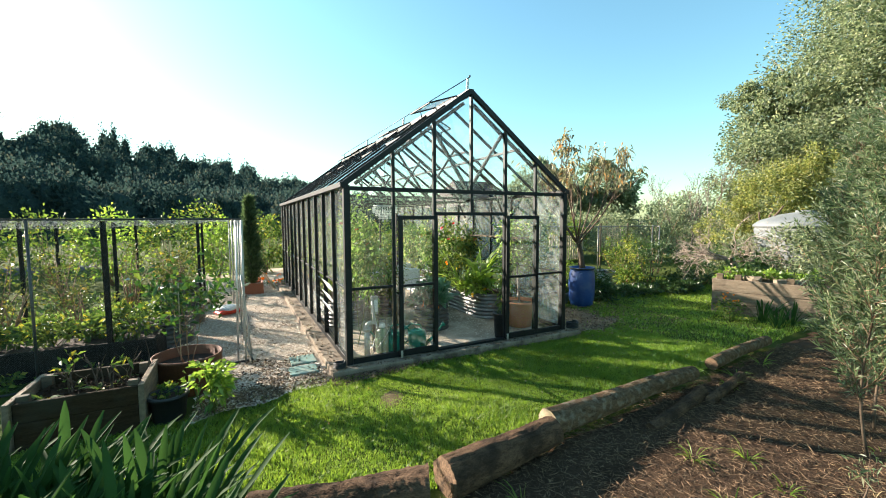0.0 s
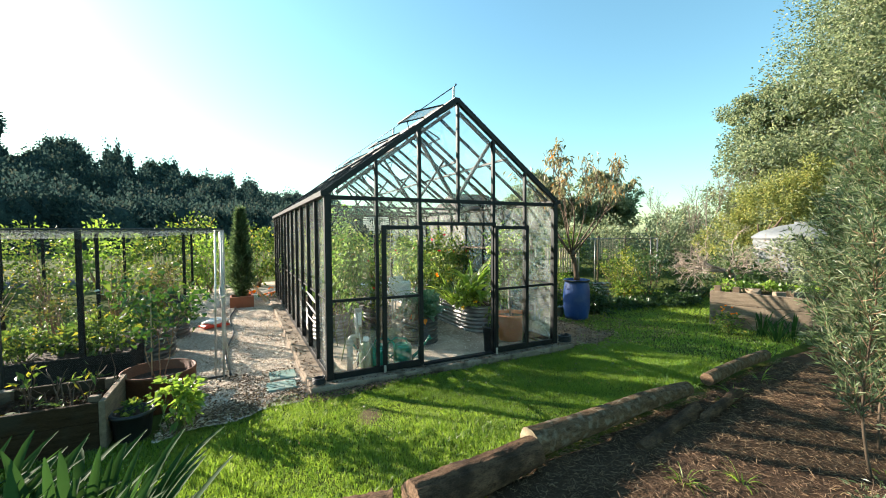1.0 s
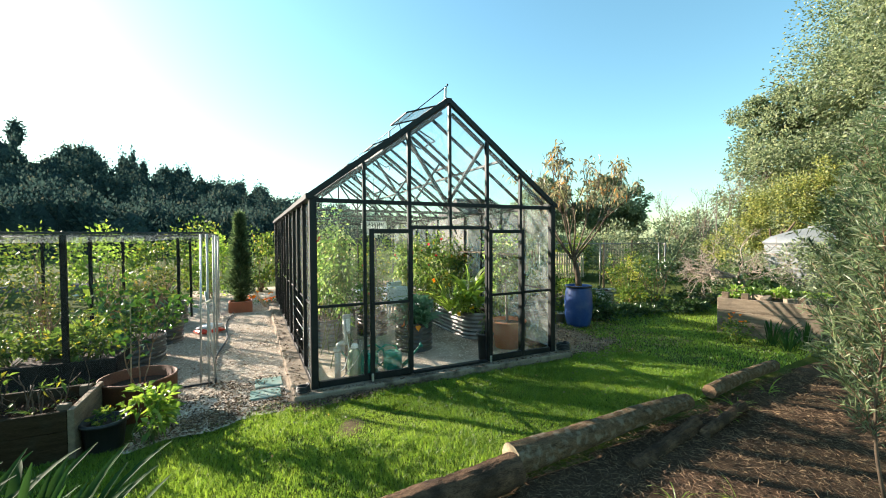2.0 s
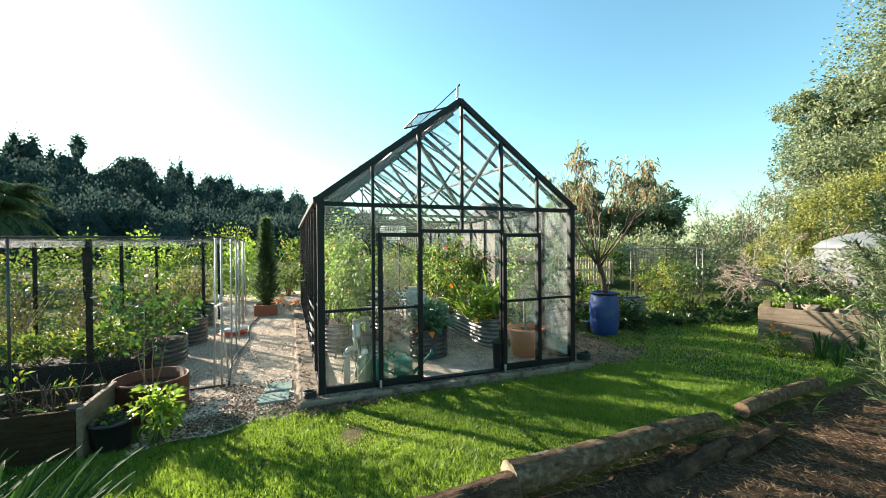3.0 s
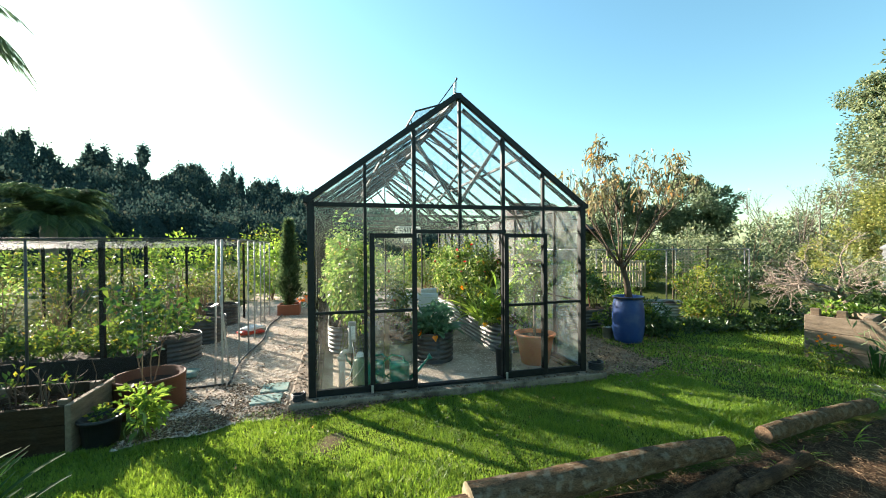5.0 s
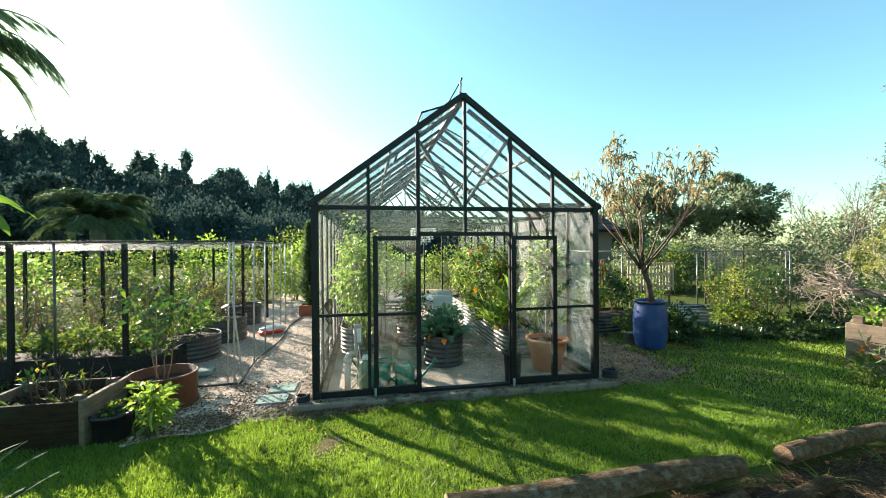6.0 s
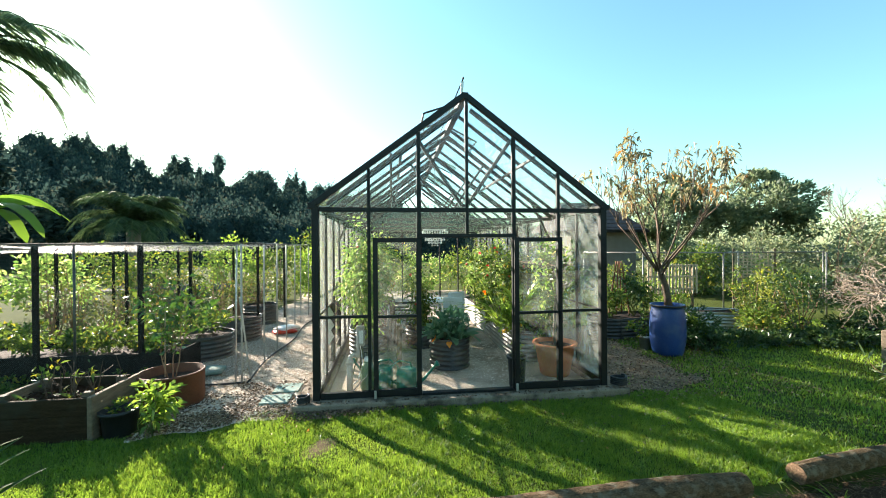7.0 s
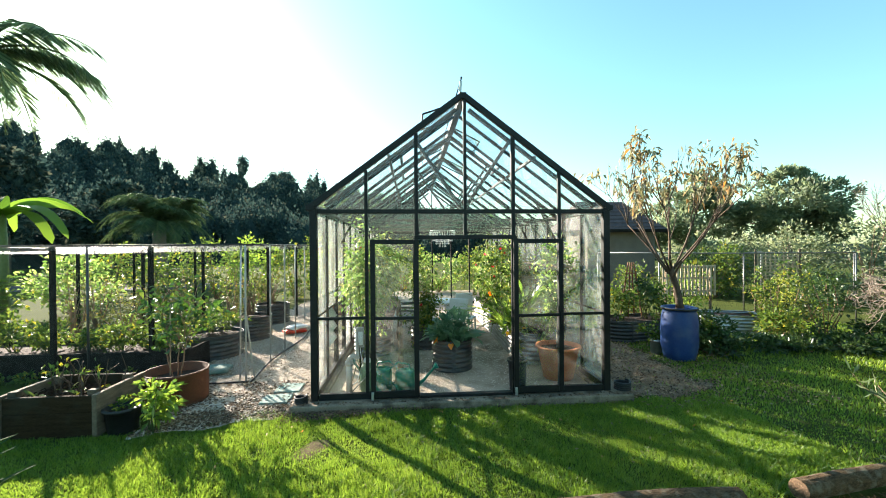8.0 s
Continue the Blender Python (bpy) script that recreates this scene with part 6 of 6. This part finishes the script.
# tall grassy plant and a broad-leaved ginger
n = 85
a = rng.random(n) * 6.28
t = 0.2 + 0.8 * rng.random(n)
ob = thing("lemongrass", "tall arching bright grass clump in a steel bed", "grass plant", (3.0, 2.05, FL + 0.45))
part("leaves", strap_mesh("leaves", np.stack([np.cos(a), np.sin(a), np.zeros(n)], 1) * 0.1, np.stack([np.cos(a) * t, np.sin(a) * t, np.ones(n)], 1), 0.8 + 0.95 * rng.random(n), 0.01 + 0.012 * rng.random(n), 1.0 + 1.5 * rng.random(n), L_lime, 9), None, ob)
n = 26
a = rng.random(n) * 6.28
t = 0.3 + 0.6 * rng.random(n)
ob = thing("ginger_plant", "broad-leaved bright green ginger plant in a steel bed", "plant", (3.2, 1.75, FL + 0.45))
P = np.stack([np.cos(a) * 0.12, np.sin(a) * 0.12, 0.15 + 0.5 * rng.random(n)], 1)
part("leaves", strap_mesh("leaves", P, np.stack([np.cos(a) * t, np.sin(a) * t, np.ones(n)], 1), 0.4 + 0.3 * rng.random(n), 0.07 + 0.05 * rng.random(n), 0.9 + 1.2 * rng.random(n), L_lime, 7), None, ob)
part("twig_mass", tubes("twig_mass", [[((p[0] * 0.4, p[1] * 0.4, -0.02), 0.009), (tuple(p), 0.006)] for p in P], M_stem, 5), None, ob)
fl = bush("yellow_flower_plant", "leafy lime plant with yellow flowers in a steel bed", "plant", (3.05, 1.75, FL + 0.44), (0.32, 0.34, 0.22), 30, 18, 0.1, 0.05, L_lime, 8)
blooms(fl, rng.normal(size=(4, 3)) * 0.14 + (-0.1, -0.2, 0.3), 0.06, leaf_material("yellow_petals", (0.6, 0.38, 0.01), (0.75, 0.5, 0.03), 0.3))

hib = bush("red_flower_shrub", "tall leafy shrub with large red flowers in a steel bed", "shrub", (2.85, 2.7, FL + 0.44), (0.34, 0.4, 0.72), 40, 16, 0.085, 0.05, L_garden, 12, M_stem, lift=0.1, spread=0.26)
blooms(hib, np.array([(-0.25, -0.3, 1.35), (-0.12, -0.4, 1.12), (0.05, -0.3, 1.45)]), 0.045, leaf_material("red_petals", (0.6, 0.02, 0.015), (0.75, 0.06, 0.03), 0.3))
blooms(hib, np.array([(-0.2, -0.42, 0.62)]), 0.06, M_orange)

# pots near the doors
pot = round_pot("terracotta_pot", "large terracotta pot just inside the glass", (3.38, 0.7, FL), 0.3, 0.48, M_terra, 0.72, 0.03, 0.06)
rnd = random.Random(8)
runs, tips = branches((0, 0, 0), (0.02, 0, 1), 0.75, 0.025, 3, 3, rnd, 0.5, 0.2, 0.55, 0.1)
tree("potted_tree", "small leafy tree in a terracotta pot", (3.38, 0.7, FL + 0.42), runs, tips, M_trunk, L_tomato, 9, 0.09, 0.045, 0.12, 0.25)
round_pot("black_pot", "tall black plastic pot by the door", (2.64, 0.24, FL), 0.125, 0.42, M_plastic, 0.85)
bush("potted_palm", "dark leafy plant in a black pot", "plant", (2.64, 0.24, FL + 0.38), (0.06, 0.06, 0.18), 4, 6, 0.09, 0.03, L_garden, 5)


def watering_can(at, rz):
    ob = thing("watering_can", "green plastic watering can on gravel", "watering can", at, rz, "watering cans")
    ob.matrix_basis = ob.matrix_basis @ Matrix.Scale(1.25, 4)
    part("body", lathe("can_body", [(0.001, 0), (0.1, 0), (0.108, 0.01), (0.11, 0.2), (0.1, 0.235), (0.05, 0.25), (0.045, 0.235), (0.001, 0.235)], M_greenplastic, 24), None, ob)
    part("spout", tubes("spout", [[((0.1, 0, 0.05), 0.024), ((0.2, 0, 0.14), 0.017), ((0.31, 0, 0.27), 0.012), ((0.33, 0, 0.29), 0.03), ((0.345, 0, 0.3), 0.034)]], M_greenplastic, 10), None, ob)
    part("handle", tubes("handle", [[((-0.1, 0, 0.06), 0.011), ((-0.18, 0, 0.12), 0.011), ((-0.17, 0, 0.25), 0.011), ((-0.08, 0, 0.32), 0.011), ((0.04, 0, 0.3), 0.011), ((0.06, 0, 0.24), 0.011)]], M_greenplastic, 8), None, ob)


watering_can((1.12, 0.3, FL), -12)
watering_can((0.8, 0.42, FL), 165)
ob = thing("stand_pipe", "grey plastic stand pipe with a bent top on gravel", "pipe", (0.36, 0.4, FL))
part("pipe", tubes("pipe", [[((0, 0, 0), 0.042), ((0, 0, 0.42), 0.042)]], M_pvc, 14), None, ob)
part("elbow", tubes("elbow", [[((0.0, 0, 0.42), 0.047)] + [((0.06 - 0.06 * math.cos(t), 0, 0.42 + 0.06 * math.sin(t)), 0.03) for t in np.linspace(0.2, 2.6, 8)] + [((0.11, 0, 0.56), 0.022), ((0.1, 0.02, 0.8), 0.02)]], M_pvc, 12), None, ob)
part("collar", lathe("collar", [(0.043, 0.0), (0.055, 0.0), (0.055, 0.05), (0.043, 0.05)], M_pvc, 18), None, ob).location = (0, 0, 0.36)
ob = thing("control_box", "small white control box on a dark stake", "control box", (0.5, 0.5, FL))
part("stake", bar_bm((0, 0, 0), (0, 0, 0.62), 0.03, 0.03, (0, 1, 0)), M_postdark, ob)
part("case", box_bm(-0.055, 0.055, -0.06, -0.016, 0.58, 0.86, 0.012), M_pvc, ob)
part("cover", box_bm(-0.04, 0.04, -0.068, -0.0615, 0.62, 0.8, 0.003), M_white, ob)
part("cable", tubes("cable", [[((0, -0.04, 0.58), 0.006), ((0.03, -0.06, 0.35), 0.006), ((-0.04, -0.08, 0.12), 0.006), ((-0.18, -0.1, 0.02), 0.006)]], M_white, 5), None, ob)
ob = thing("spray_tank", "dull green plastic spray tank with a white cap", "spray tank", (0.6, 0.42, FL))
part("tank", lathe("tank", [(0.001, 0), (0.09, 0), (0.1, 0.02), (0.102, 0.26), (0.085, 0.33), (0.045, 0.37), (0.04, 0.41), (0.001, 0.41)], M_tankgreen, 24), None, ob)
part("cap", lathe("cap", [(0.05, 0.385), (0.052, 0.39), (0.05, 0.43), (0.03, 0.445), (0.001, 0.446)], M_white, 16), None, ob)
part("handle", tubes("handle", [[((-0.05, 0, 0.4), 0.01), ((-0.05, 0, 0.5), 0.01), ((0.05, 0, 0.5), 0.01), ((0.05, 0, 0.4), 0.01)]], M_plastic, 8), None, ob)
part("hose", tubes("hose", [[((0.09, 0, 0.05), 0.007), ((0.13, -0.05, 0.2), 0.007), ((0.08, -0.1, 0.36), 0.007), ((-0.02, -0.1, 0.2), 0.007), ((-0.2, -0.12, 0.02), 0.007)]], M_pvc, 6), None, ob)
post = part("timber_stake_post", box_bm(1.0, 1.08, 1.0, 1.08, FL, 0.62), M_wood)
tagged(post, "short weathered timber post in the greenhouse", "post")


def chair(at, rz, mat, label, name):
    ob = thing(name, label, "chair", at, rz, "greenhouse chairs")
    part("seat", box_bm(-0.22, 0.22, -0.22, 0.22, 0.43, 0.46, 0.01), mat, ob)
    bm = box_bm(-0.22, 0.22, 0.19, 0.23, 0.47, 0.88, 0.018)
    part("backrest", bm, mat, ob)
    for x in (-0.19, 0.19):
        for y in (-0.19, 0.19):
            part("leg", bar_bm((x, y, 0.43), (x * 1.1, y * 1.1, 0), 0.03, 0.03, (0, 1, 0)), mat, ob)
        part("armrest", bar_bm((x * 1.12, -0.18, 0.64), (x * 1.12, 0.2, 0.66), 0.04, 0.03), mat, ob)


chair((2.3, 3.35, FL), 150, M_white, "white garden chair inside the greenhouse", "garden_chair")
chair((2.35, 4.3, FL), 200, M_white, "white garden chair inside the greenhouse", "garden_chair")
chair((1.15, 3.3, FL), 100, M_wood, "slatted timber chair inside the greenhouse", "garden_chair")
table = thing("garden_table", "white round-edged garden table in the greenhouse", "table", (1.85, 3.9, FL))
part("tabletop", lathe("tabletop", [(0.001, 0.72), (0.44, 0.72), (0.45, 0.735), (0.44, 0.75), (0.001, 0.75)], M_white, 32), None, table)
for k in range(4):
    a = k * 1.571 + 0.785
    part("leg", bar_bm((math.cos(a) * 0.2, math.sin(a) * 0.2, 0.72), (math.cos(a) * 0.35, math.sin(a) * 0.35, 0), 0.03, 0.03, (0, 0, 1)), M_white, table)

# chandelier of pale drops
ch = thing("chandelier", "pale shell-drop chandelier hanging from the roof", "chandelier", (1.93, 4.1, 2.1))
M_shell = material("pale_shell", (0.6, 0.6, 0.57), (0.8, 0.8, 0.77), 0.3, 5, 40, 0)
part("chain", tubes("chain", [[((0, 0, 0.1), 0.005), ((0, 0, 1.55), 0.005)]], M_black, 5), None, ch)
part("ring", tubes("ring", [[((0.28 * math.cos(t), 0.28 * math.sin(t), 0.1), 0.008) for t in np.linspace(0, 6.284, 25)]], M_zinc, 5), None, ch)
P = []
for row, (r, z, m) in enumerate(((0.29, 0.08, 30), (0.22, 0.0, 24), (0.15, -0.07, 16), (0.07, -0.13, 8))):
    for k in range(m):
        t = 6.283 * k / m
        for j in range(3):
            P.append((r * math.cos(t), r * math.sin(t), z - 0.05 * j))
P = np.array(P)
tagged(part("drop_fringe", leaf_mesh("drop_fringe", P, np.tile([[0, 0, -1.0]], (len(P), 1)) + rng.normal(size=P.shape) * 0.1, 0.05, 0.04, M_shell, 0.15), None, ch), "strings of small pale shell drops", kind="stuff")
shelf = thing("wall_shelf", "thin timber shelf along the glass wall", "shelf", (3.55, 1.7, 1.5))
part("board", box_bm(-0.14, 0.12, -0.9, 0.9, 0, 0.025), M_wood_y, shelf)
for y in (-0.7, 0.0, 0.7):
    part("bracket", bar_bm((0.15, y, -0.14), (-0.1, y, -0.005), 0.02, 0.02, (0, 1, 0)), M_black, shelf)

# ---- distance ----
def forest():
    """A wooded ridge: trunks of crowns in many clumps over a hillside."""
    ob = thing("far_forest", "dark evergreen forest on a hillside in shade", "forest", kind="stuff")
    P, D, L, CV, CF = [], [], [], [], []
    seed_bm = bmesh.new()
    bmesh.ops.create_icosphere(seed_bm, subdivisions=2, radius=1)
    core = np.array([v.co[:] for v in seed_bm.verts])
    core_f = np.array([[v.index for v in f.verts] for f in seed_bm.faces])
    seed_bm.free()
    for k in range(600):
        az = radians(-28 + 90 * rng.random())          # leftwards from +y
        row = rng.random()
        dist = 62 + 75 * row
        x, y = -math.sin(az) * dist, math.cos(az) * dist - 5
        elev = float(np.interp(math.degrees(az), (-35, -20, -8, 0, 5.5, 14, 21, 28, 35, 75), (1.5, 3, 5.3, 7.0, 8.2, 10.2, 11.1, 11.9, 12.3, 12.5)))
        top = dist * math.tan(radians(elev)) * (0.35 + 0.65 * row) * (0.94 + 0.1 * rng.random()) + 1.8
        h, r = 6 + 6 * rng.random(), 2.1 + 2.3 * rng.random()
        zb = max(top - h * 0.44, -1)
        if rng.random() < 0.25:
            r, h = r * 0.7, h * 1.1
        off = Vector((k * 3.1, 0, 0))
        u = ball(450)
        u[:, 2] = np.abs(u[:, 2]) * np.where(rng.random(450) < 0.8, 1, -1)
        bulge = np.array([0.68 + 0.3 * noise.noise(Vector(v) * 1.7 + off) + 0.16 * noise.noise(Vector(v) * 5 + off) for v in u])
        size = np.array((r, r, h * 0.62))
        # crowns narrow towards their tips, with loose sprays standing out
        tip = 0.05 + 0.35 * rng.random()
        q = u * (bulge * (0.88 + 0.42 * rng.random(450) ** 3))[:, None] * size
        q[:, :2] *= (1 - tip * np.clip(u[:, 2:], 0, 1))
        P.append(q + (x, y, zb))
        D.append(u + rng.normal(size=u.shape) * 0.55 + [[0, 0, 0.5]])
        L.append(0.34 + 0.34 * rng.random(450))
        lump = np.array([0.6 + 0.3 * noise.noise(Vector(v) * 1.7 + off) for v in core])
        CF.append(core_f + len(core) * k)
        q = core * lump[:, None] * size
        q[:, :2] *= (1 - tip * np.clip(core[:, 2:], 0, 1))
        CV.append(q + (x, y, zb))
    P, D, L = np.concatenate(P), np.concatenate(D), np.concatenate(L)
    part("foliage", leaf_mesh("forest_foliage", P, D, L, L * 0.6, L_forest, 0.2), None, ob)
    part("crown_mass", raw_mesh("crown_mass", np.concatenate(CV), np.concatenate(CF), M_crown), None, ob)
    V, F = [], []
    az = np.linspace(-60, 100, 60)
    for a in az:
        elev = float(np.interp(a, (-60, -35, -20, -8, 0, 5.5, 14, 21, 28, 35, 100), (0.3, 0.7, 2, 4.2, 5.8, 6.6, 8.3, 9.0, 9.5, 9.8, 9.8)))
        for dist, hh in ((58, -0.02), (75, 0.45), (105, 0.8), (138, 1.0), (230, 0.9)):
            V.append((-math.sin(radians(a)) * dist, math.cos(radians(a)) * dist - 5, dist * math.tan(radians(elev)) * hh * 0.95))
    for i in range(len(az) - 1):
        for j in range(4):
            F.append((i * 5 + j, i * 5 + j + 1, (i + 1) * 5 + j + 1, (i + 1) * 5 + j))
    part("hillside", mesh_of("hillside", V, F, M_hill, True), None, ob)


forest()

# dark trees, hedges and bare trees on the right
def crown_tree(name, label, at, trunk_h, parts, leaf, L, W, per, spread=0.22):
    ob = thing(name, label, "tree", at)
    runs = [[((0, 0, 0), 0.03 * trunk_h + 0.08), ((0.1, 0, trunk_h * 0.5), 0.025 * trunk_h + 0.05), ((0, 0.1, trunk_h), 0.02 * trunk_h)]]
    P, D = [], []
    for c, r, n in parts:
        runs.append([((0, 0.1, trunk_h * 0.8), 0.02 * trunk_h), ((c[0] * 0.5, c[1] * 0.5, (trunk_h + c[2]) * 0.5), 0.012 * trunk_h + 0.02), (c, 0.02)])
        p, d, _ = clump_points(c, r, n, per, spread, 0.5)
        P.append(p), D.append(d)
    part("trunk", tubes("trunk", runs, M_trunk, 6), None, ob)
    P, D = np.concatenate(P), np.concatenate(D)
    n = len(P)
    part("crown", leaf_mesh("crown", P, D, L * (0.6 + 0.8 * rng.random(n)), W * (0.6 + 0.8 * rng.random(n)), leaf, 0.2), None, ob)


crown_tree("dark_pine", "dark spreading evergreen tree in the distance", (22.5, 16.0, GROUND), 2.6, (((0, 0, 4.2), (2.4, 2.4, 1.5), 60), ((0.9, -1.0, 3.2), (1.5, 1.5, 1.2), 34), ((-1.8, 1.2, 3.4), (1.8, 1.8, 1.3), 36), ((0.3, 0.4, 5.6), (1.3, 1.3, 0.8), 22)), L_pine, 0.26, 0.12, 90)
crown_tree("dark_pine", "dark rounded evergreen tree in the distance", (17.5, 17.5, GROUND), 2.4, (((0, 0, 3.6), (2.2, 2.2, 1.7), 60), ((0.6, -0.6, 5.0), (1.3, 1.3, 1.0), 26), ((-1.6, 1.0, 3.0), (1.6, 1.6, 1.3), 30)), L_pine, 0.26, 0.12, 90)
for k, (x, y, r, h) in enumerate(((15.5, 9.5, 1.7, 2.8), (17.0, 7.5, 1.7, 2.9), (18.5, 5.0, 1.8, 2.7), (13.6, 10.5, 1.5, 2.5), (19.5, 2.6, 1.6, 2.4), (12.6, 9.2, 1.3, 2.0))):
    bush("hedge_shrub", "tall grey-green hedge shrub beyond the cages", "shrub", (x, y, GROUND), (r, r, h / 2), 70, 36, 0.15, 0.07, (L_tree, L_garden)[k == 5], 14, M_redtwig, group="hedge", spread=0.24)
for k, (x, y, h) in enumerate(((16.2, 4.6, 5.4), (17.8, 7.0, 5.0), (19.0, 5.6, 5.8), (17.2, 6.0, 4.6))):
    rnd = random.Random(90 + k)
    runs, tips = branches((0, 0, 0), (0.05, 0, 1), h * 0.36, 0.045, 5, 2, rnd, 0.36, 0.2, 0.66, 0.07)
    tree("bare_tree", "tall leafless winter tree with fine pale twigs", (x, y, GROUND), runs, tips, M_trunk, L_peach, 1, 0.08, 0.04, 0.05, keep=0.15)

# house behind the garden
hs = thing("garden_house", "low plastered house with a dark tiled hip roof", "house", (9.2, 12.6, GROUND))
part("wall", box_bm(0, 3.2, 0, 4.0, 0, 2.75, 0.01), M_render, hs)
V = [(-0.4, -0.4, 2.7), (3.6, -0.4, 2.7), (3.6, 4.4, 2.7), (-0.4, 4.4, 2.7), (0.3, 2.0, 4.2), (2.7, 2.0, 4.2)]
part("roof", mesh_of("roof", V, [(0, 1, 5, 4), (1, 2, 5), (2, 3, 4, 5), (3, 0, 4), (3, 2, 1, 0)], M_roof), None, hs)
for k in range(7):
    f = 0.08 + k * 0.13
    x0, x1 = -0.4 + 0.7 * f, 3.6 - 0.9 * f
    part("tile_course", bar_bm((x0, -0.4 + 2.4 * f, 2.715 + 1.5 * f), (x1, -0.4 + 2.4 * f, 2.715 + 1.5 * f), 0.03, 0.03), M_roof, hs)
part("fascia", box_bm(-0.42, 3.62, -0.44, -0.402, 2.58, 2.72), M_postdark, hs)


def palm(label, at, trunk_h, n, L, droop, seed, leaf=None, trunk_r=0.22, arch=0.9, leaflet=0.5):
    """A feather palm: ringed trunk and arching fronds of many leaflets."""
    ob = thing("palm_tree", label, "palm tree", at)
    part("trunk", tubes("trunk", [[((0, 0, trunk_h * i / 8), trunk_r * (1.15 - 0.3 * i / 8) * (1 + 0.05 * (i % 2))) for i in range(9)]], M_trunk, 9), None, ob)
    rnd = random.Random(seed)
    runs, P, D, LL = [], [], [], []
    for k in range(n):
        a = k * 2.4 + rnd.random() * 0.4
        e = arch * (0.15 + 1.1 * rnd.random())
        d = Vector((math.cos(a), math.sin(a), e)).normalized()
        p = Vector((0, 0, trunk_h))
        run = [(p.copy(), 0.03)]
        for j in range(10):
            d = (d + Vector((0, 0, -droop * (0.6 + 0.5 * rnd.random()) / 10 * (1 + j * 0.25)))).normalized()
            p = p + d * L / 10
            run.append((p.copy(), 0.028 - 0.0022 * j))
            s = d.cross(Vector((0, 0, 1))).normalized()
            for m in range(10):
                q = p - d * L / 100 * m
                for sg in (-1, 1):
                    P.append(q), D.append(s * sg * 0.8 + d * 0.55 + Vector((0, 0, -0.6 + 0.4 * rnd.random()))), LL.append(leaflet * math.sin(math.pi * min(0.97, 0.16 + j / 11)))
        runs.append(run)
    part("fronds", tubes("fronds", runs, M_stem, 4), None, ob)
    P, D, LL = np.array([tuple(v) for v in P]), np.array([tuple(v) for v in D]), np.array(LL)
    part("frond_foliage", leaf_mesh("frond_foliage", P, D, LL * (0.8 + 0.4 * rng.random(len(P))), LL * (0.05 if leaf else 0.038), leaf or L_palm, 0.3, 0.15), None, ob)


palm("large date palm against the dark forest", (-16.6, 25.0, GROUND), 3.3, 60, 4.6, 1.5, 5, L_conifer, 0.45, 3.2, 0.8)
palm("tall feathery palm overhanging the garden", (-6.9, 3.1, GROUND), 5.7, 22, 2.6, 1.1, 8, None, 0.13, 0.7, 0.5)

# banana plant
ob = thing("banana_plant", "banana plant with broad bright green leaves", "plant", (-8.75, 5.5, GROUND))
part("stem", tubes("stem", [[((0, 0, 0), 0.12), ((0.05, 0, 1.4), 0.1), ((0.05, 0, 3.0), 0.06)]], M_stem, 8), None, ob)
n = 9
a = np.array([-0.2, 0.5, 1.3, 2.2, 3.0, 3.9, 4.7, 5.4, 6.0])
part("leaves", strap_mesh("leaves", np.tile([[0.05, 0, 2.85]], (n, 1)), np.stack([np.cos(a) * 0.9, np.sin(a) * 0.9, 0.5 + 0.8 * rng.random(n)], 1), 1.7 + 0.5 * rng.random(n), np.full(n, 0.34), 1.3 + 0.9 * rng.random(n), L_banana, 10), None, ob)

# tall trees at the far left
for k, (x, y, h, r) in enumerate(((-34, 33, 10, 4.0), (-40, 29, 9, 4.0), (-29, 38, 8, 3.5), (-45, 22, 10, 4.5))):
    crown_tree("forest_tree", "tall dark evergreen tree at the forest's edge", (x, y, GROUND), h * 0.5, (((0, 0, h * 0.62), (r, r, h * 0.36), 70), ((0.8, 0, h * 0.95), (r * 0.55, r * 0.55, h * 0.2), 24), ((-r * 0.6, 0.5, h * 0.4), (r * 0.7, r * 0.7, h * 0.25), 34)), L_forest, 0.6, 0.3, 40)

# asphalt drive beyond the cages
drive = part("road", box_bm(-40, -7, 15.5, 18.5, GROUND - 0.3, GROUND + 0.02, 0), material("asphalt", (0.05, 0.05, 0.052), (0.085, 0.085, 0.085), 0.95, 2, 60, 0.4, spec=0.08))
tagged(drive, "grey asphalt drive beyond the garden", "road", kind="structure")

for k, (x, y, r, h) in enumerate(((25, 12, 2.4, 3.4), (28, 8.5, 2.6, 3.6), (24, 18.5, 2.4, 3.2), (30, 14, 2.8, 4.0), (21, 22, 2.4, 3.0), (16, 23, 2.4, 3.0))):
    bush("hedge_shrub", "tall grey-green shrub far beyond the garden", "shrub", (x, y, GROUND), (r, r, h / 2), 60, 36, 0.24, 0.12, L_tree, 8, M_redtwig, group="far hedge", spread=0.26)
